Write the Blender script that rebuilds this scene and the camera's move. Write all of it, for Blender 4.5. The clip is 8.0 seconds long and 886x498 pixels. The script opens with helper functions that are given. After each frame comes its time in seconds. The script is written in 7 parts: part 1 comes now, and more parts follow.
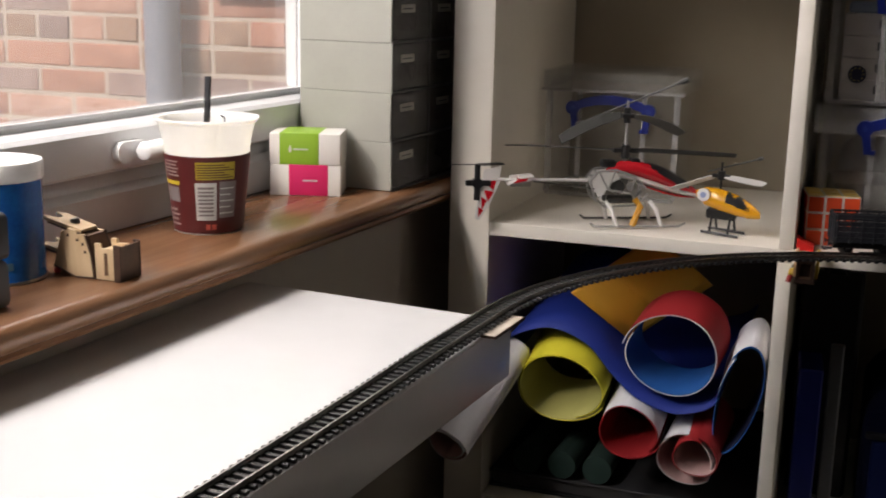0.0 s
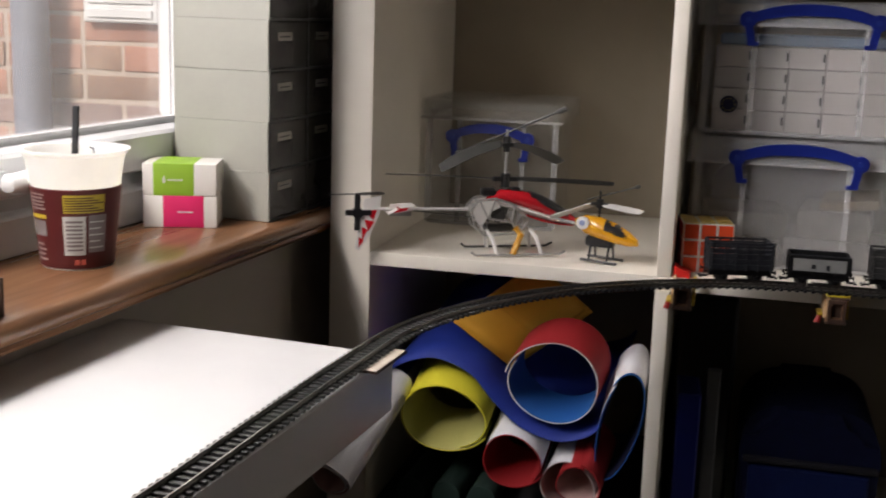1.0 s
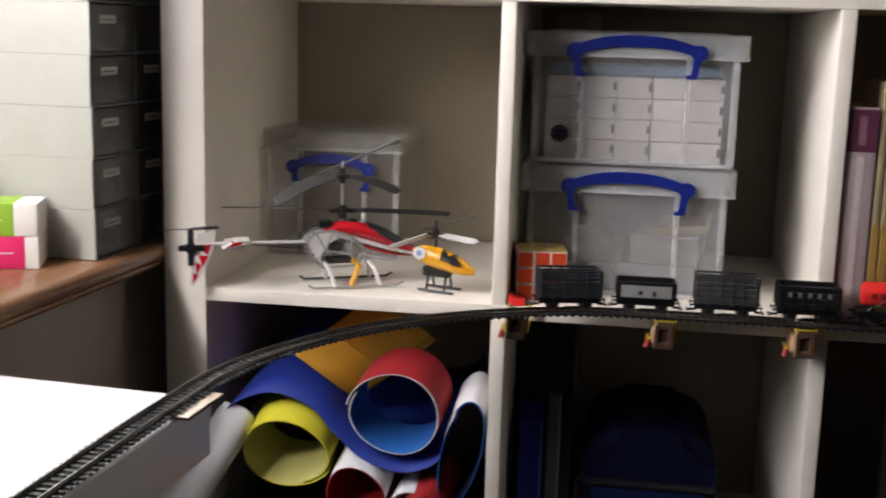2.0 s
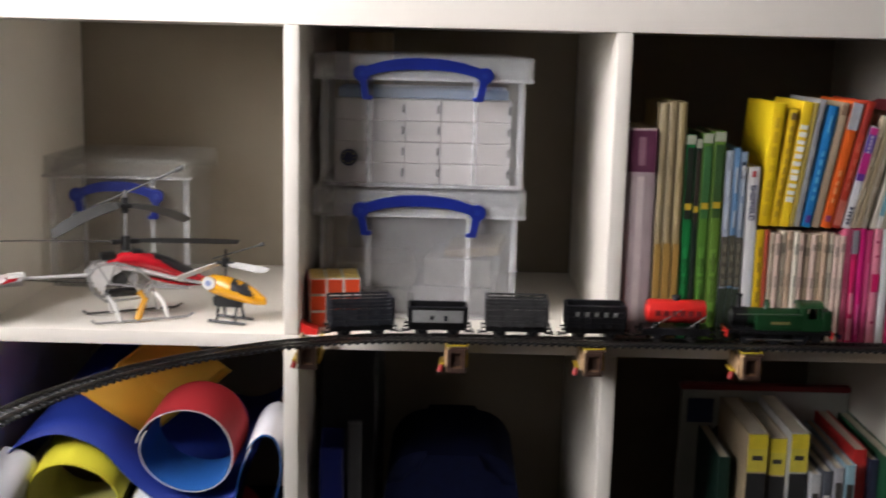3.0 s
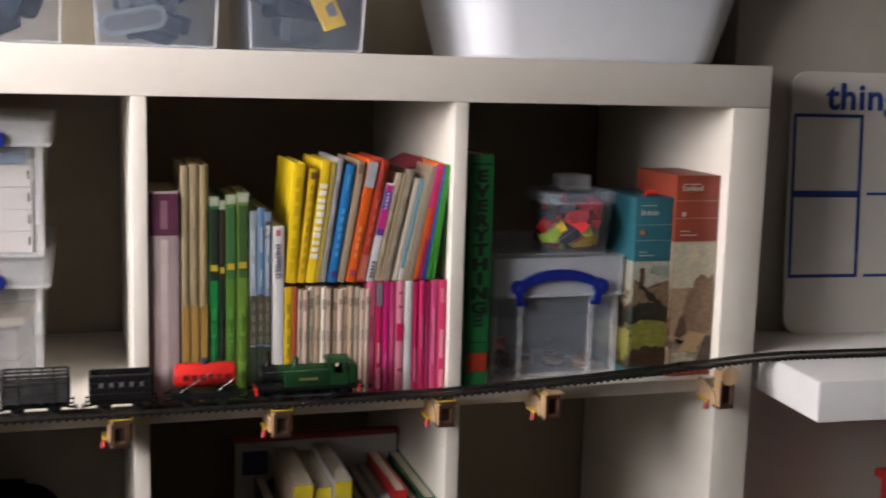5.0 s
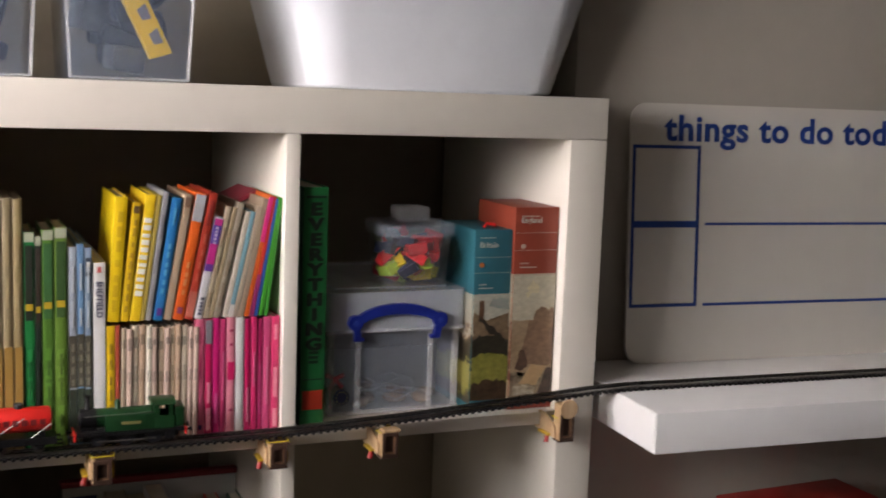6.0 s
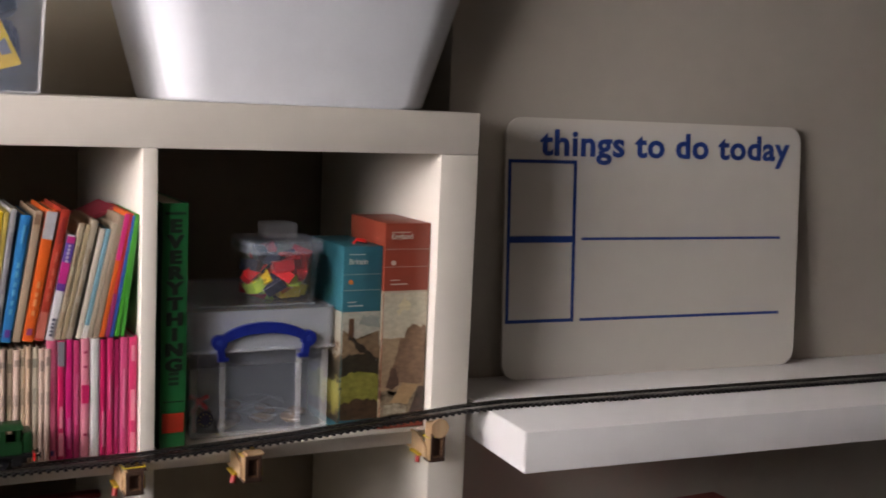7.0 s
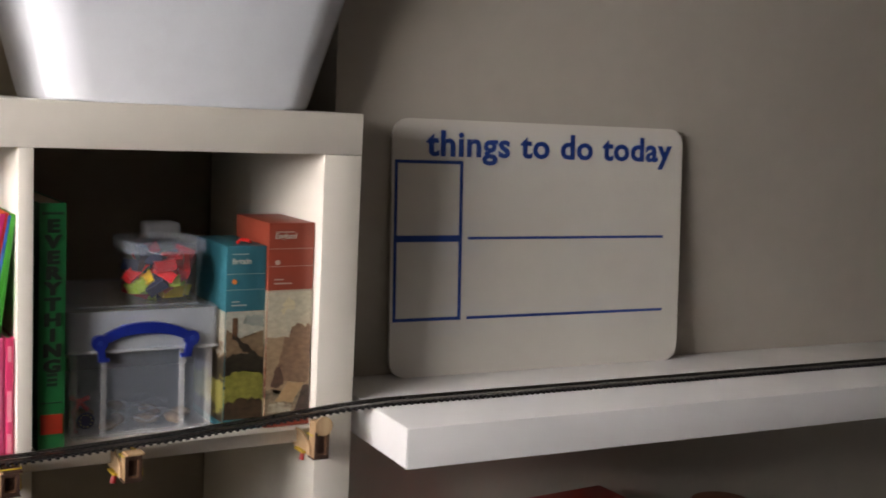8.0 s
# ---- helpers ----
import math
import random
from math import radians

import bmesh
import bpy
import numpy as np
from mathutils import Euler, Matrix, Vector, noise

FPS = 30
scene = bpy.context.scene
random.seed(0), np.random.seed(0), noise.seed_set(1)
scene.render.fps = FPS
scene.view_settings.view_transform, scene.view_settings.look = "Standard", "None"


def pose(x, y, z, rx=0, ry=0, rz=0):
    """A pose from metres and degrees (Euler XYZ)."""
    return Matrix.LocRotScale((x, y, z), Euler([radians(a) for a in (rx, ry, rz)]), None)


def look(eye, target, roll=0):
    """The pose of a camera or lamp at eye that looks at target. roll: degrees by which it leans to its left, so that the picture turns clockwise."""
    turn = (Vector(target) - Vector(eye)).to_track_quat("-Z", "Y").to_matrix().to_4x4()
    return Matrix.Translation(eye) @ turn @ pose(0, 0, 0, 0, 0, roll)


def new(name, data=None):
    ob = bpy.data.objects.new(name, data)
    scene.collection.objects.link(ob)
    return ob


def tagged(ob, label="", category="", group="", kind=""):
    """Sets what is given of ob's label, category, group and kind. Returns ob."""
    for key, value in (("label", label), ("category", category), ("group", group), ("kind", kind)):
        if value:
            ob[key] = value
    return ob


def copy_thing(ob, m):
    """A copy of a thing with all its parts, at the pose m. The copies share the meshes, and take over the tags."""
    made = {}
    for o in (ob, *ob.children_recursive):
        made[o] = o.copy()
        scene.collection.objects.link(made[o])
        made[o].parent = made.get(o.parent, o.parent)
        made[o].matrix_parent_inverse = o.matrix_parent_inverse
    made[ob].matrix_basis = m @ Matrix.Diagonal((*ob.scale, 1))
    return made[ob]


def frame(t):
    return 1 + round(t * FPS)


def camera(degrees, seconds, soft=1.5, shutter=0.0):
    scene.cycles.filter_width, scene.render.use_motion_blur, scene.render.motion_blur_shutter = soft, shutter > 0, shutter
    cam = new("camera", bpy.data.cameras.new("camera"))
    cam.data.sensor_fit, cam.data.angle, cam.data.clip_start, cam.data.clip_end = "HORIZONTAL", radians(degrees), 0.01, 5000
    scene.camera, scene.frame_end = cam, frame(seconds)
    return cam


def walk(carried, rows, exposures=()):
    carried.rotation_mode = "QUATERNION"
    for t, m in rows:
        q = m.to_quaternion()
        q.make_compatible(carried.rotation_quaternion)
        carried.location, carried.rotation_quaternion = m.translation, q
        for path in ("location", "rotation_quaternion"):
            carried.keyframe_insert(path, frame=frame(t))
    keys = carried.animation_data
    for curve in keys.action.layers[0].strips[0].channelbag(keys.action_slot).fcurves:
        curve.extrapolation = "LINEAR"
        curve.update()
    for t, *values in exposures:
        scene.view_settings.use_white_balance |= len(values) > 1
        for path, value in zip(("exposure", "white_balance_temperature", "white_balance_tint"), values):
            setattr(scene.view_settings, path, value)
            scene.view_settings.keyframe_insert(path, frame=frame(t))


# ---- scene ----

cam = camera(41.4, 8.0, soft=1.8, shutter=0.4)
PATH = [
    (0, (0.462, -1.313, 1.383), (-0.195, 0.523, 0.937), 1.3),
    (0.5, (0.447, -1.301, 1.373), (-0.109, 0.576, 0.964), 1.7),
    (1, (0.459, -1.298, 1.388), (-0.01, 0.604, 0.986), 1.9),
    (2.5, (0.543, -1.264, 1.418), (0.381, 0.696, 1.055), 1.4),
    (3, (0.563, -1.25, 1.427), (0.555, 0.719, 1.074), 1.4),
    (3.5, (0.61, -1.237, 1.417), (0.731, 0.735, 1.106), 1.5),
    (4, (0.62, -1.238, 1.439), (0.927, 0.713, 1.126), 1.5),
    (4.5, (0.657, -1.242, 1.475), (1.108, 0.677, 1.138), 1.7),
    (5, (0.69, -1.256, 1.475), (1.272, 0.633, 1.17), 1.6),
    (6.5, (0.777, -1.237, 1.497), (1.623, 0.557, 1.241), 2.4),
    (7, (0.808, -1.241, 1.499), (1.715, 0.525, 1.251), 2.5),
    (7.5, (0.824, -1.256, 1.501), (1.795, 0.475, 1.256), 2.7),
    (8, (0.836, -1.276, 1.501), (1.865, 0.422, 1.261), 2.8),
]
walk(cam, [(t, look(eye, target, roll)) for t, eye, target, roll in PATH],
     exposures=[(0, -0.52, 6700, 16), (1.2, -0.42, 6550, 16), (2.3, 0.16, 6350, 16), (3.0, 0.25, 6300, 16), (4.0, 0.5, 6300, 16), (5.0, 0.56, 6500, 17), (6.3, 0.7, 6700, 19), (7.0, 0.66, 6700, 20), (7.5, 0.7, 6700, 19), (8, 0.86, 6700, 16)])

# ---------------------------------------------------------------- world, sun, lamps
world = bpy.data.worlds.new("overcast_sky")
scene.world = world
world.use_nodes = True
wn = world.node_tree.nodes
sky = wn.new("ShaderNodeTexSky")
sky.sky_type = "NISHITA"
sky.sun_disc = False
sky.sun_elevation, sky.sun_rotation = radians(37), radians(198)
sky.dust_density = 3.0
wn["Background"].inputs["Strength"].default_value = 0.15
world.node_tree.links.new(sky.outputs[0], wn["Background"].inputs["Color"])

sun = new("sun", bpy.data.lights.new("sun", "SUN"))
sun.data.energy, sun.data.angle, sun.data.color = 5.0, radians(12), (1.0, 0.95, 0.88)
sun.matrix_world = look((0, 0, 0), (0.25, 0.76, -0.60))

# axes of the two room walls, each turned to fit the camera's view
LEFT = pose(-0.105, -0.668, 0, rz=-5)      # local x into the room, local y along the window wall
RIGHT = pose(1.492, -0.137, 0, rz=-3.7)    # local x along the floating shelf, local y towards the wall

win_light = new("window_daylight", bpy.data.lights.new("window_daylight", "AREA"))
win_light.data.shape, win_light.data.size, win_light.data.size_y = "RECTANGLE", 0.92, 0.46
win_light.data.energy, win_light.data.color = 14.5, (1.0, 0.98, 0.95)
win_light.matrix_world = LEFT @ look((-0.168, 0.05, 1.74), (1.0, 0.05, 1.62))

# ---------------------------------------------------------------- materials
MATS = {}


def mat(name, col, rough=0.5, metal=0.0, var=0.06, scale=25.0, bump=0.0, bscale=250.0, col2=None, coat=0.0, rand=0.0, see=0.0, spec=0.5, stretch=None, sss=0.0):
    """A surface with two scales of variation, fine relief, and, if see > 0, that much clear see-through."""
    if name in MATS:
        return MATS[name]
    m = bpy.data.materials.new(name)
    m.use_nodes = True
    nt = m.node_tree
    b = nt.nodes["Principled BSDF"]
    tc = nt.nodes.new("ShaderNodeTexCoord")
    src = tc.outputs["Object"]
    if stretch:
        mp = nt.nodes.new("ShaderNodeMapping")
        mp.inputs["Scale"].default_value = stretch
        nt.links.new(src, mp.inputs["Vector"])
        src = mp.outputs[0]
    n1 = nt.nodes.new("ShaderNodeTexNoise")
    n1.inputs["Scale"].default_value, n1.inputs["Detail"].default_value = scale, 6
    n2 = nt.nodes.new("ShaderNodeTexNoise")
    n2.inputs["Scale"].default_value, n2.inputs["Detail"].default_value = scale * 9, 3
    for n in (n1, n2):
        nt.links.new(src, n.inputs["Vector"])
    add = nt.nodes.new("ShaderNodeMath")
    add.operation = "MULTIPLY_ADD"
    add.inputs[1].default_value, add.inputs[2].default_value = 0.35, 0.0
    nt.links.new(n2.outputs["Fac"], add.inputs[0])
    nt.links.new(n1.outputs["Fac"], add.inputs[2])
    ramp = nt.nodes.new("ShaderNodeValToRGB")
    ramp.color_ramp.elements[0].position, ramp.color_ramp.elements[1].position = 0.42, 0.92
    a = col2 if col2 else tuple(c * (1 - var) for c in col)
    e = col if col2 else tuple(min(1, c * (1 + var)) for c in col)
    ramp.color_ramp.elements[0].color, ramp.color_ramp.elements[1].color = (*a, 1), (*e, 1)
    nt.links.new(add.outputs[0], ramp.inputs["Fac"])
    out = ramp.outputs["Color"]
    if rand:
        oi = nt.nodes.new("ShaderNodeObjectInfo")
        hs = nt.nodes.new("ShaderNodeHueSaturation")
        mr = nt.nodes.new("ShaderNodeMapRange")
        mr.inputs["To Min"].default_value, mr.inputs["To Max"].default_value = 1 - rand, 1 + rand
        nt.links.new(oi.outputs["Random"], mr.inputs["Value"])
        nt.links.new(mr.outputs[0], hs.inputs["Value"])
        nt.links.new(out, hs.inputs["Color"])
        out = hs.outputs[0]
    nt.links.new(out, b.inputs["Base Color"])
    mr2 = nt.nodes.new("ShaderNodeMapRange")
    mr2.inputs["To Min"].default_value, mr2.inputs["To Max"].default_value = max(0, rough - 0.07), min(1, rough + 0.07)
    nt.links.new(n1.outputs["Fac"], mr2.inputs["Value"])
    nt.links.new(mr2.outputs[0], b.inputs["Roughness"])
    b.inputs["Metallic"].default_value = metal
    b.inputs["Coat Weight"].default_value = coat
    b.inputs["Specular IOR Level"].default_value = spec
    if sss:
        b.inputs["Subsurface Weight"].default_value, b.inputs["Subsurface Scale"].default_value = sss, 0.03
        b.inputs["Subsurface Radius"].default_value = (1.0, 0.9, 0.7)
    if bump:
        n3 = nt.nodes.new("ShaderNodeTexNoise")
        n3.inputs["Scale"].default_value, n3.inputs["Detail"].default_value = bscale, 4
        nt.links.new(src, n3.inputs["Vector"])
        bp = nt.nodes.new("ShaderNodeBump")
        bp.inputs["Strength"].default_value, bp.inputs["Distance"].default_value = bump, 0.001
        nt.links.new(n3.outputs["Fac"], bp.inputs["Height"])
        nt.links.new(bp.outputs[0], b.inputs["Normal"])
    if see:
        tr = nt.nodes.new("ShaderNodeBsdfTransparent")
        mx = nt.nodes.new("ShaderNodeMixShader")
        mx.inputs[0].default_value = see
        nt.links.new(b.outputs[0], mx.inputs[1])
        nt.links.new(tr.outputs[0], mx.inputs[2])
        nt.links.new(mx.outputs[0], nt.nodes["Material Output"].inputs["Surface"])
    MATS[name] = m
    return m


def wood_mat(name, dark, light, rough=0.35, scale=(3.0, 60.0, 60.0), rings=1.0):
    if name in MATS:
        return MATS[name]
    m = bpy.data.materials.new(name)
    m.use_nodes = True
    nt = m.node_tree
    b = nt.nodes["Principled BSDF"]
    tc = nt.nodes.new("ShaderNodeTexCoord")
    mp = nt.nodes.new("ShaderNodeMapping")
    mp.inputs["Scale"].default_value = scale
    n1 = nt.nodes.new("ShaderNodeTexNoise")
    n1.inputs["Scale"].default_value, n1.inputs["Detail"].default_value, n1.inputs["Distortion"].default_value = 1.0, 8, 0.6
    n2 = nt.nodes.new("ShaderNodeTexNoise")
    n2.inputs["Scale"].default_value = 6
    ramp = nt.nodes.new("ShaderNodeValToRGB")
    ramp.color_ramp.elements[0].position, ramp.color_ramp.elements[1].position = 0.35, 0.68
    ramp.color_ramp.elements[0].color, ramp.color_ramp.elements[1].color = (*dark, 1), (*light, 1)
    nt.links.new(tc.outputs["Object"], mp.inputs[0])
    nt.links.new(mp.outputs[0], n1.inputs["Vector"])
    nt.links.new(tc.outputs["Object"], n2.inputs["Vector"])
    nt.links.new(n1.outputs["Fac"], ramp.inputs[0])
    nt.links.new(ramp.outputs[0], b.inputs["Base Color"])
    mr = nt.nodes.new("ShaderNodeMapRange")
    mr.inputs["To Min"].default_value, mr.inputs["To Max"].default_value = rough - 0.08, rough + 0.12
    nt.links.new(n2.outputs["Fac"], mr.inputs["Value"])
    nt.links.new(mr.outputs[0], b.inputs["Roughness"])
    bp = nt.nodes.new("ShaderNodeBump")
    bp.inputs["Strength"].default_value, bp.inputs["Distance"].default_value = 0.25, 0.0006
    nt.links.new(n1.outputs["Fac"], bp.inputs["Height"])
    nt.links.new(bp.outputs[0], b.inputs["Normal"])
    MATS[name] = m
    return m


def glass_mat():
    m = bpy.data.materials.new("window_glass")
    m.use_nodes = True
    b = m.node_tree.nodes["Principled BSDF"]
    b.inputs["Transmission Weight"].default_value, b.inputs["Roughness"].default_value, b.inputs["IOR"].default_value = 1, 0, 1.45
    b.inputs["Base Color"].default_value = (0.97, 0.99, 0.98, 1)
    # uneven translucent share mixed into the pane to haze the view outside
    nt = m.node_tree
    veil, mx = nt.nodes.new("ShaderNodeBsdfTranslucent"), nt.nodes.new("ShaderNodeMixShader")
    tc, nz, mr = nt.nodes.new("ShaderNodeTexCoord"), nt.nodes.new("ShaderNodeTexNoise"), nt.nodes.new("ShaderNodeMapRange")
    nz.inputs["Scale"].default_value, nz.inputs["Detail"].default_value = 7, 6
    mr.inputs["To Min"].default_value, mr.inputs["To Max"].default_value = 0.10, 0.15
    nt.links.new(tc.outputs["Object"], nz.inputs["Vector"])
    nt.links.new(nz.outputs["Fac"], mr.inputs["Value"])
    nt.links.new(mr.outputs[0], mx.inputs[0])
    nt.links.new(b.outputs[0], mx.inputs[1])
    nt.links.new(veil.outputs[0], mx.inputs[2])
    nt.links.new(mx.outputs[0], nt.nodes["Material Output"].inputs["Surface"])
    return m


WHITE = mat("white_laminate", (0.80, 0.755, 0.675), 0.42, var=0.025, scale=8, bump=0.05, bscale=900)
GLOSS = mat("white_gloss_foil", (0.82, 0.82, 0.82), 0.22, var=0.02, scale=8)
UPVC = mat("white_upvc", (0.80, 0.81, 0.82), 0.3, var=0.03, scale=12, bump=0.03)
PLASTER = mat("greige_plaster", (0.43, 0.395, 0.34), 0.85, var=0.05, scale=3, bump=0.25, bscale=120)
# Beige alcove plaster, toned darker to deepen the shade in the compartments.
PLASTER2 = mat("alcove_plaster_darkened", (0.31, 0.265, 0.20), 0.85, var=0.06, scale=3, bump=0.25, bscale=120)
# Unseen east and south walls, coloured dark so little light bounces back.
DARKROOM = mat("darkened_wall_paint", (0.07, 0.05, 0.04), 0.85, var=0.08, scale=3, bump=0.25, bscale=120)
# Ceiling colour is darkened to cut light bounced into the bookcase.
CEIL = mat("darkened_ceiling_paint", (0.20, 0.18, 0.16), 0.9, var=0.03, scale=3, bump=0.2, bscale=90)
# Floor is out of view; its colour is lowered to reduce bounce.
CARPET = mat("grey_brown_carpet", (0.07, 0.055, 0.045), 0.95, var=0.25, scale=60, bump=0.8, bscale=700)
SILLWOOD = wood_mat("varnished_mahogany", (0.180, 0.085, 0.042), (0.245, 0.122, 0.062), 0.17, (60.0, 4.0, 60.0))
CLAMPWOOD = wood_mat("pale_clamp_ply", (0.40, 0.25, 0.13), (0.60, 0.43, 0.26), 0.55, (40, 40, 8))
PLY = wood_mat("laser_cut_plywood", (0.52, 0.36, 0.20), (0.70, 0.54, 0.35), 0.55, (40, 40, 8))
BURNT = mat("burnt_plywood_edge", (0.055, 0.025, 0.014), 0.65, var=0.35, scale=90)
YWOOD = mat("yellow_stained_ply", (0.52, 0.34, 0.025), 0.5, var=0.25, scale=90)
GLASS = glass_mat()
BLACK = mat("black_plastic", (0.012, 0.012, 0.014), 0.38, var=0.3, scale=40)
DGREY = mat("dark_grey_plastic", (0.035, 0.037, 0.042), 0.42, var=0.3, scale=60)
RED = mat("red_plastic", (0.62, 0.025, 0.02), 0.32, var=0.1)
CLEAR = mat("frosted_clear_plastic", (0.84, 0.85, 0.86), 0.20, var=0.04, scale=14, see=0.87)
CLEAR2 = mat("frosted_plastic_rim", (0.86, 0.87, 0.89), 0.24, var=0.04, scale=14, see=0.73)
CLEAR3 = mat("frosted_bright_edge", (0.88, 0.89, 0.91), 0.26, var=0.04, scale=14, see=0.74)
BLUEH = mat("royal_blue_plastic", (0.008, 0.02, 0.21), 0.3, var=0.1)
STEEL = mat("nickel_rail", (0.36, 0.35, 0.33), 0.3, metal=1.0, var=0.2, scale=80)
PAPER = mat("paper_pages", (0.62, 0.55, 0.43), 0.9, var=0.12, scale=30, bump=0.4, bscale=1500)
SLEEP = mat("black_sleeper_plastic", (0.013, 0.013, 0.014), 0.30, var=0.3, scale=200, spec=0.5)


def colour(name, r, g, b, rough=0.5, **k):
    return mat(name, (r, g, b), rough, **k)


# ---------------------------------------------------------------- mesh helpers
def box(bm, x0, x1, y0, y1, z0, z1, bev=0.0, seg=1, m=None):
    r = bmesh.ops.create_cube(bm, size=1)
    vs = r["verts"]
    for v in vs:
        v.co = Vector(((x0 + x1) / 2 + v.co.x * (x1 - x0), (y0 + y1) / 2 + v.co.y * (y1 - y0), (z0 + z1) / 2 + v.co.z * (z1 - z0)))
    if bev:
        es = list({e for v in vs for e in v.link_edges})
        out = bmesh.ops.bevel(bm, geom=es, offset=bev, segments=seg, profile=0.6, affect="EDGES")
        vs = list({v for f in out["faces"] for v in f.verts} | {v for v in vs if v.is_valid})
    if m is not None:
        bmesh.ops.transform(bm, matrix=m, verts=vs)
    return vs


def cyl(bm, p0, p1, r0, r1=None, seg=20, caps=True):
    r1 = r0 if r1 is None else r1
    p0, p1 = Vector(p0), Vector(p1)
    d = p1 - p0
    m = Matrix.Translation((p0 + p1) / 2) @ d.to_track_quat("Z", "Y").to_matrix().to_4x4()
    return bmesh.ops.create_cone(bm, cap_ends=caps, segments=seg, radius1=r0, radius2=r1, depth=d.length, matrix=m)["verts"]


def ball(bm, c, rx, ry=None, rz=None, u=16, v=10):
    ry, rz = ry or rx, rz or rx
    return bmesh.ops.create_uvsphere(bm, u_segments=u, v_segments=v, radius=1, matrix=Matrix.Translation(c) @ Matrix.Diagonal((rx, ry, rz, 1)))["verts"]


def lathe(bm, prof, seg=40, a0=0.0, a1=2 * math.pi):
    """Turns a profile of (radius, z) round the z axis."""
    full = abs(a1 - a0 - 2 * math.pi) < 1e-6
    n = seg if full else seg + 1
    rings = [[bm.verts.new((r * math.cos(a0 + (a1 - a0) * i / seg), r * math.sin(a0 + (a1 - a0) * i / seg), z)) for i in range(n)] for r, z in prof]
    for a, b in zip(rings, rings[1:]):
        for i in range(seg):
            j = (i + 1) % n
            bm.faces.new((a[i], a[j], b[j], b[i]))
    return rings


def tube(bm, pts, r, seg=8, closed=False):
    """A round bar along points."""
    pts = [Vector(p) for p in pts]
    rings = []
    for i, p in enumerate(pts):
        a, b = pts[max(i - 1, 0)], pts[min(i + 1, len(pts) - 1)]
        if closed:
            a, b = pts[i - 1], pts[(i + 1) % len(pts)]
        q = (b - a).to_track_quat("Z", "Y")
        rings.append([bm.verts.new(p + q @ Vector((r * math.cos(2 * math.pi * k / seg), r * math.sin(2 * math.pi * k / seg), 0))) for k in range(seg)])
    for i in range(len(rings) - (0 if closed else 1)):
        a, b = rings[i], rings[(i + 1) % len(rings)]
        for k in range(seg):
            bm.faces.new((a[k], a[(k + 1) % seg], b[(k + 1) % seg], b[k]))
    if not closed:
        bm.faces.new(rings[0][::-1])
        bm.faces.new(rings[-1])


def prism(bm, outline, y0, y1, m=None):
    """An outline of (x, z) points drawn out from y0 to y1."""
    a = [bm.verts.new((x, y0, z)) for x, z in outline]
    b = [bm.verts.new((x, y1, z)) for x, z in outline]
    n = len(a)
    bm.faces.new(a)
    bm.faces.new(b[::-1])
    for i in range(n):
        bm.faces.new((a[i], b[i], b[(i + 1) % n], a[(i + 1) % n]))
    if m is not None:
        bmesh.ops.transform(bm, matrix=m, verts=a + b)
    return a + b


def round_rect(w, h, r, n=6, cx=0.0, cz=0.0):
    pts = []
    for sx, sz, a in ((1, 1, 0), (-1, 1, 90), (-1, -1, 180), (1, -1, 270)):
        for i in range(n + 1):
            t = radians(a + 90 * i / n)
            pts.append((cx + sx * (w / 2 - r) + r * math.cos(t), cz + sz * (h / 2 - r) + r * math.sin(t)))
    return pts


def loft(bm, secs, seg=16):
    """A body through elliptic sections (x, zc, half width, half height)."""
    rings = [[bm.verts.new((x, hw * math.cos(2 * math.pi * k / seg), zc + hh * math.sin(2 * math.pi * k / seg))) for k in range(seg)] for x, zc, hw, hh in secs]
    for a, b in zip(rings, rings[1:]):
        for k in range(seg):
            bm.faces.new((a[k], a[(k + 1) % seg], b[(k + 1) % seg], b[k]))
    bm.faces.new(rings[0]); bm.faces.new(rings[-1])


def finish(bm, name, smooth=35):
    bmesh.ops.recalc_face_normals(bm, faces=bm.faces)
    me = bpy.data.meshes.new(name)
    bm.to_mesh(me)
    bm.free()
    if smooth:
        for p in me.polygons:
            p.use_smooth = True
        me.set_sharp_from_angle(angle=radians(smooth))
    return me


def thing(name, m, label, category, group="", kind=""):
    ob = new(name)
    ob.empty_display_size = 0.02
    ob.matrix_world = m
    return tagged(ob, label, category, group, kind)


def part(name, bm, material, parent=None, label="", smooth=35):
    ob = new(name, finish(bm, name, smooth) if isinstance(bm, bmesh.types.BMesh) else bm)
    if not ob.data.materials:
        ob.data.materials.append(material)
    ob.parent = parent
    if label:
        ob["label"] = label
    return ob


def solo(name, bm, material, m, label, category, group="", kind="", smooth=35):
    """A thing that is a single mesh."""
    ob = new(name, finish(bm, name, smooth))
    ob.data.materials.append(material)
    ob.matrix_world = m
    return tagged(ob, label, category, group, kind)


def B():
    return bmesh.new()


def text_mesh(body, size, depth=0.0003, bold=0.0, align="CENTER", spacing=1.0):
    cu = bpy.data.curves.new("lettering", "FONT")
    cu.body, cu.size, cu.extrude, cu.offset, cu.align_x, cu.space_character, cu.resolution_u = body, size, depth, bold, align, spacing, 3
    ob = new("lettering", cu)
    dg = bpy.context.evaluated_depsgraph_get()
    me = bpy.data.meshes.new_from_object(ob.evaluated_get(dg))
    bpy.data.objects.remove(ob)
    bpy.data.curves.remove(cu)
    return me


# ---------------------------------------------------------------- the room
def structure(name, bm, material, m=None, label="", category="wall"):
    return solo(name, bm, material, m or Matrix(), label, category, kind="structure", smooth=30)


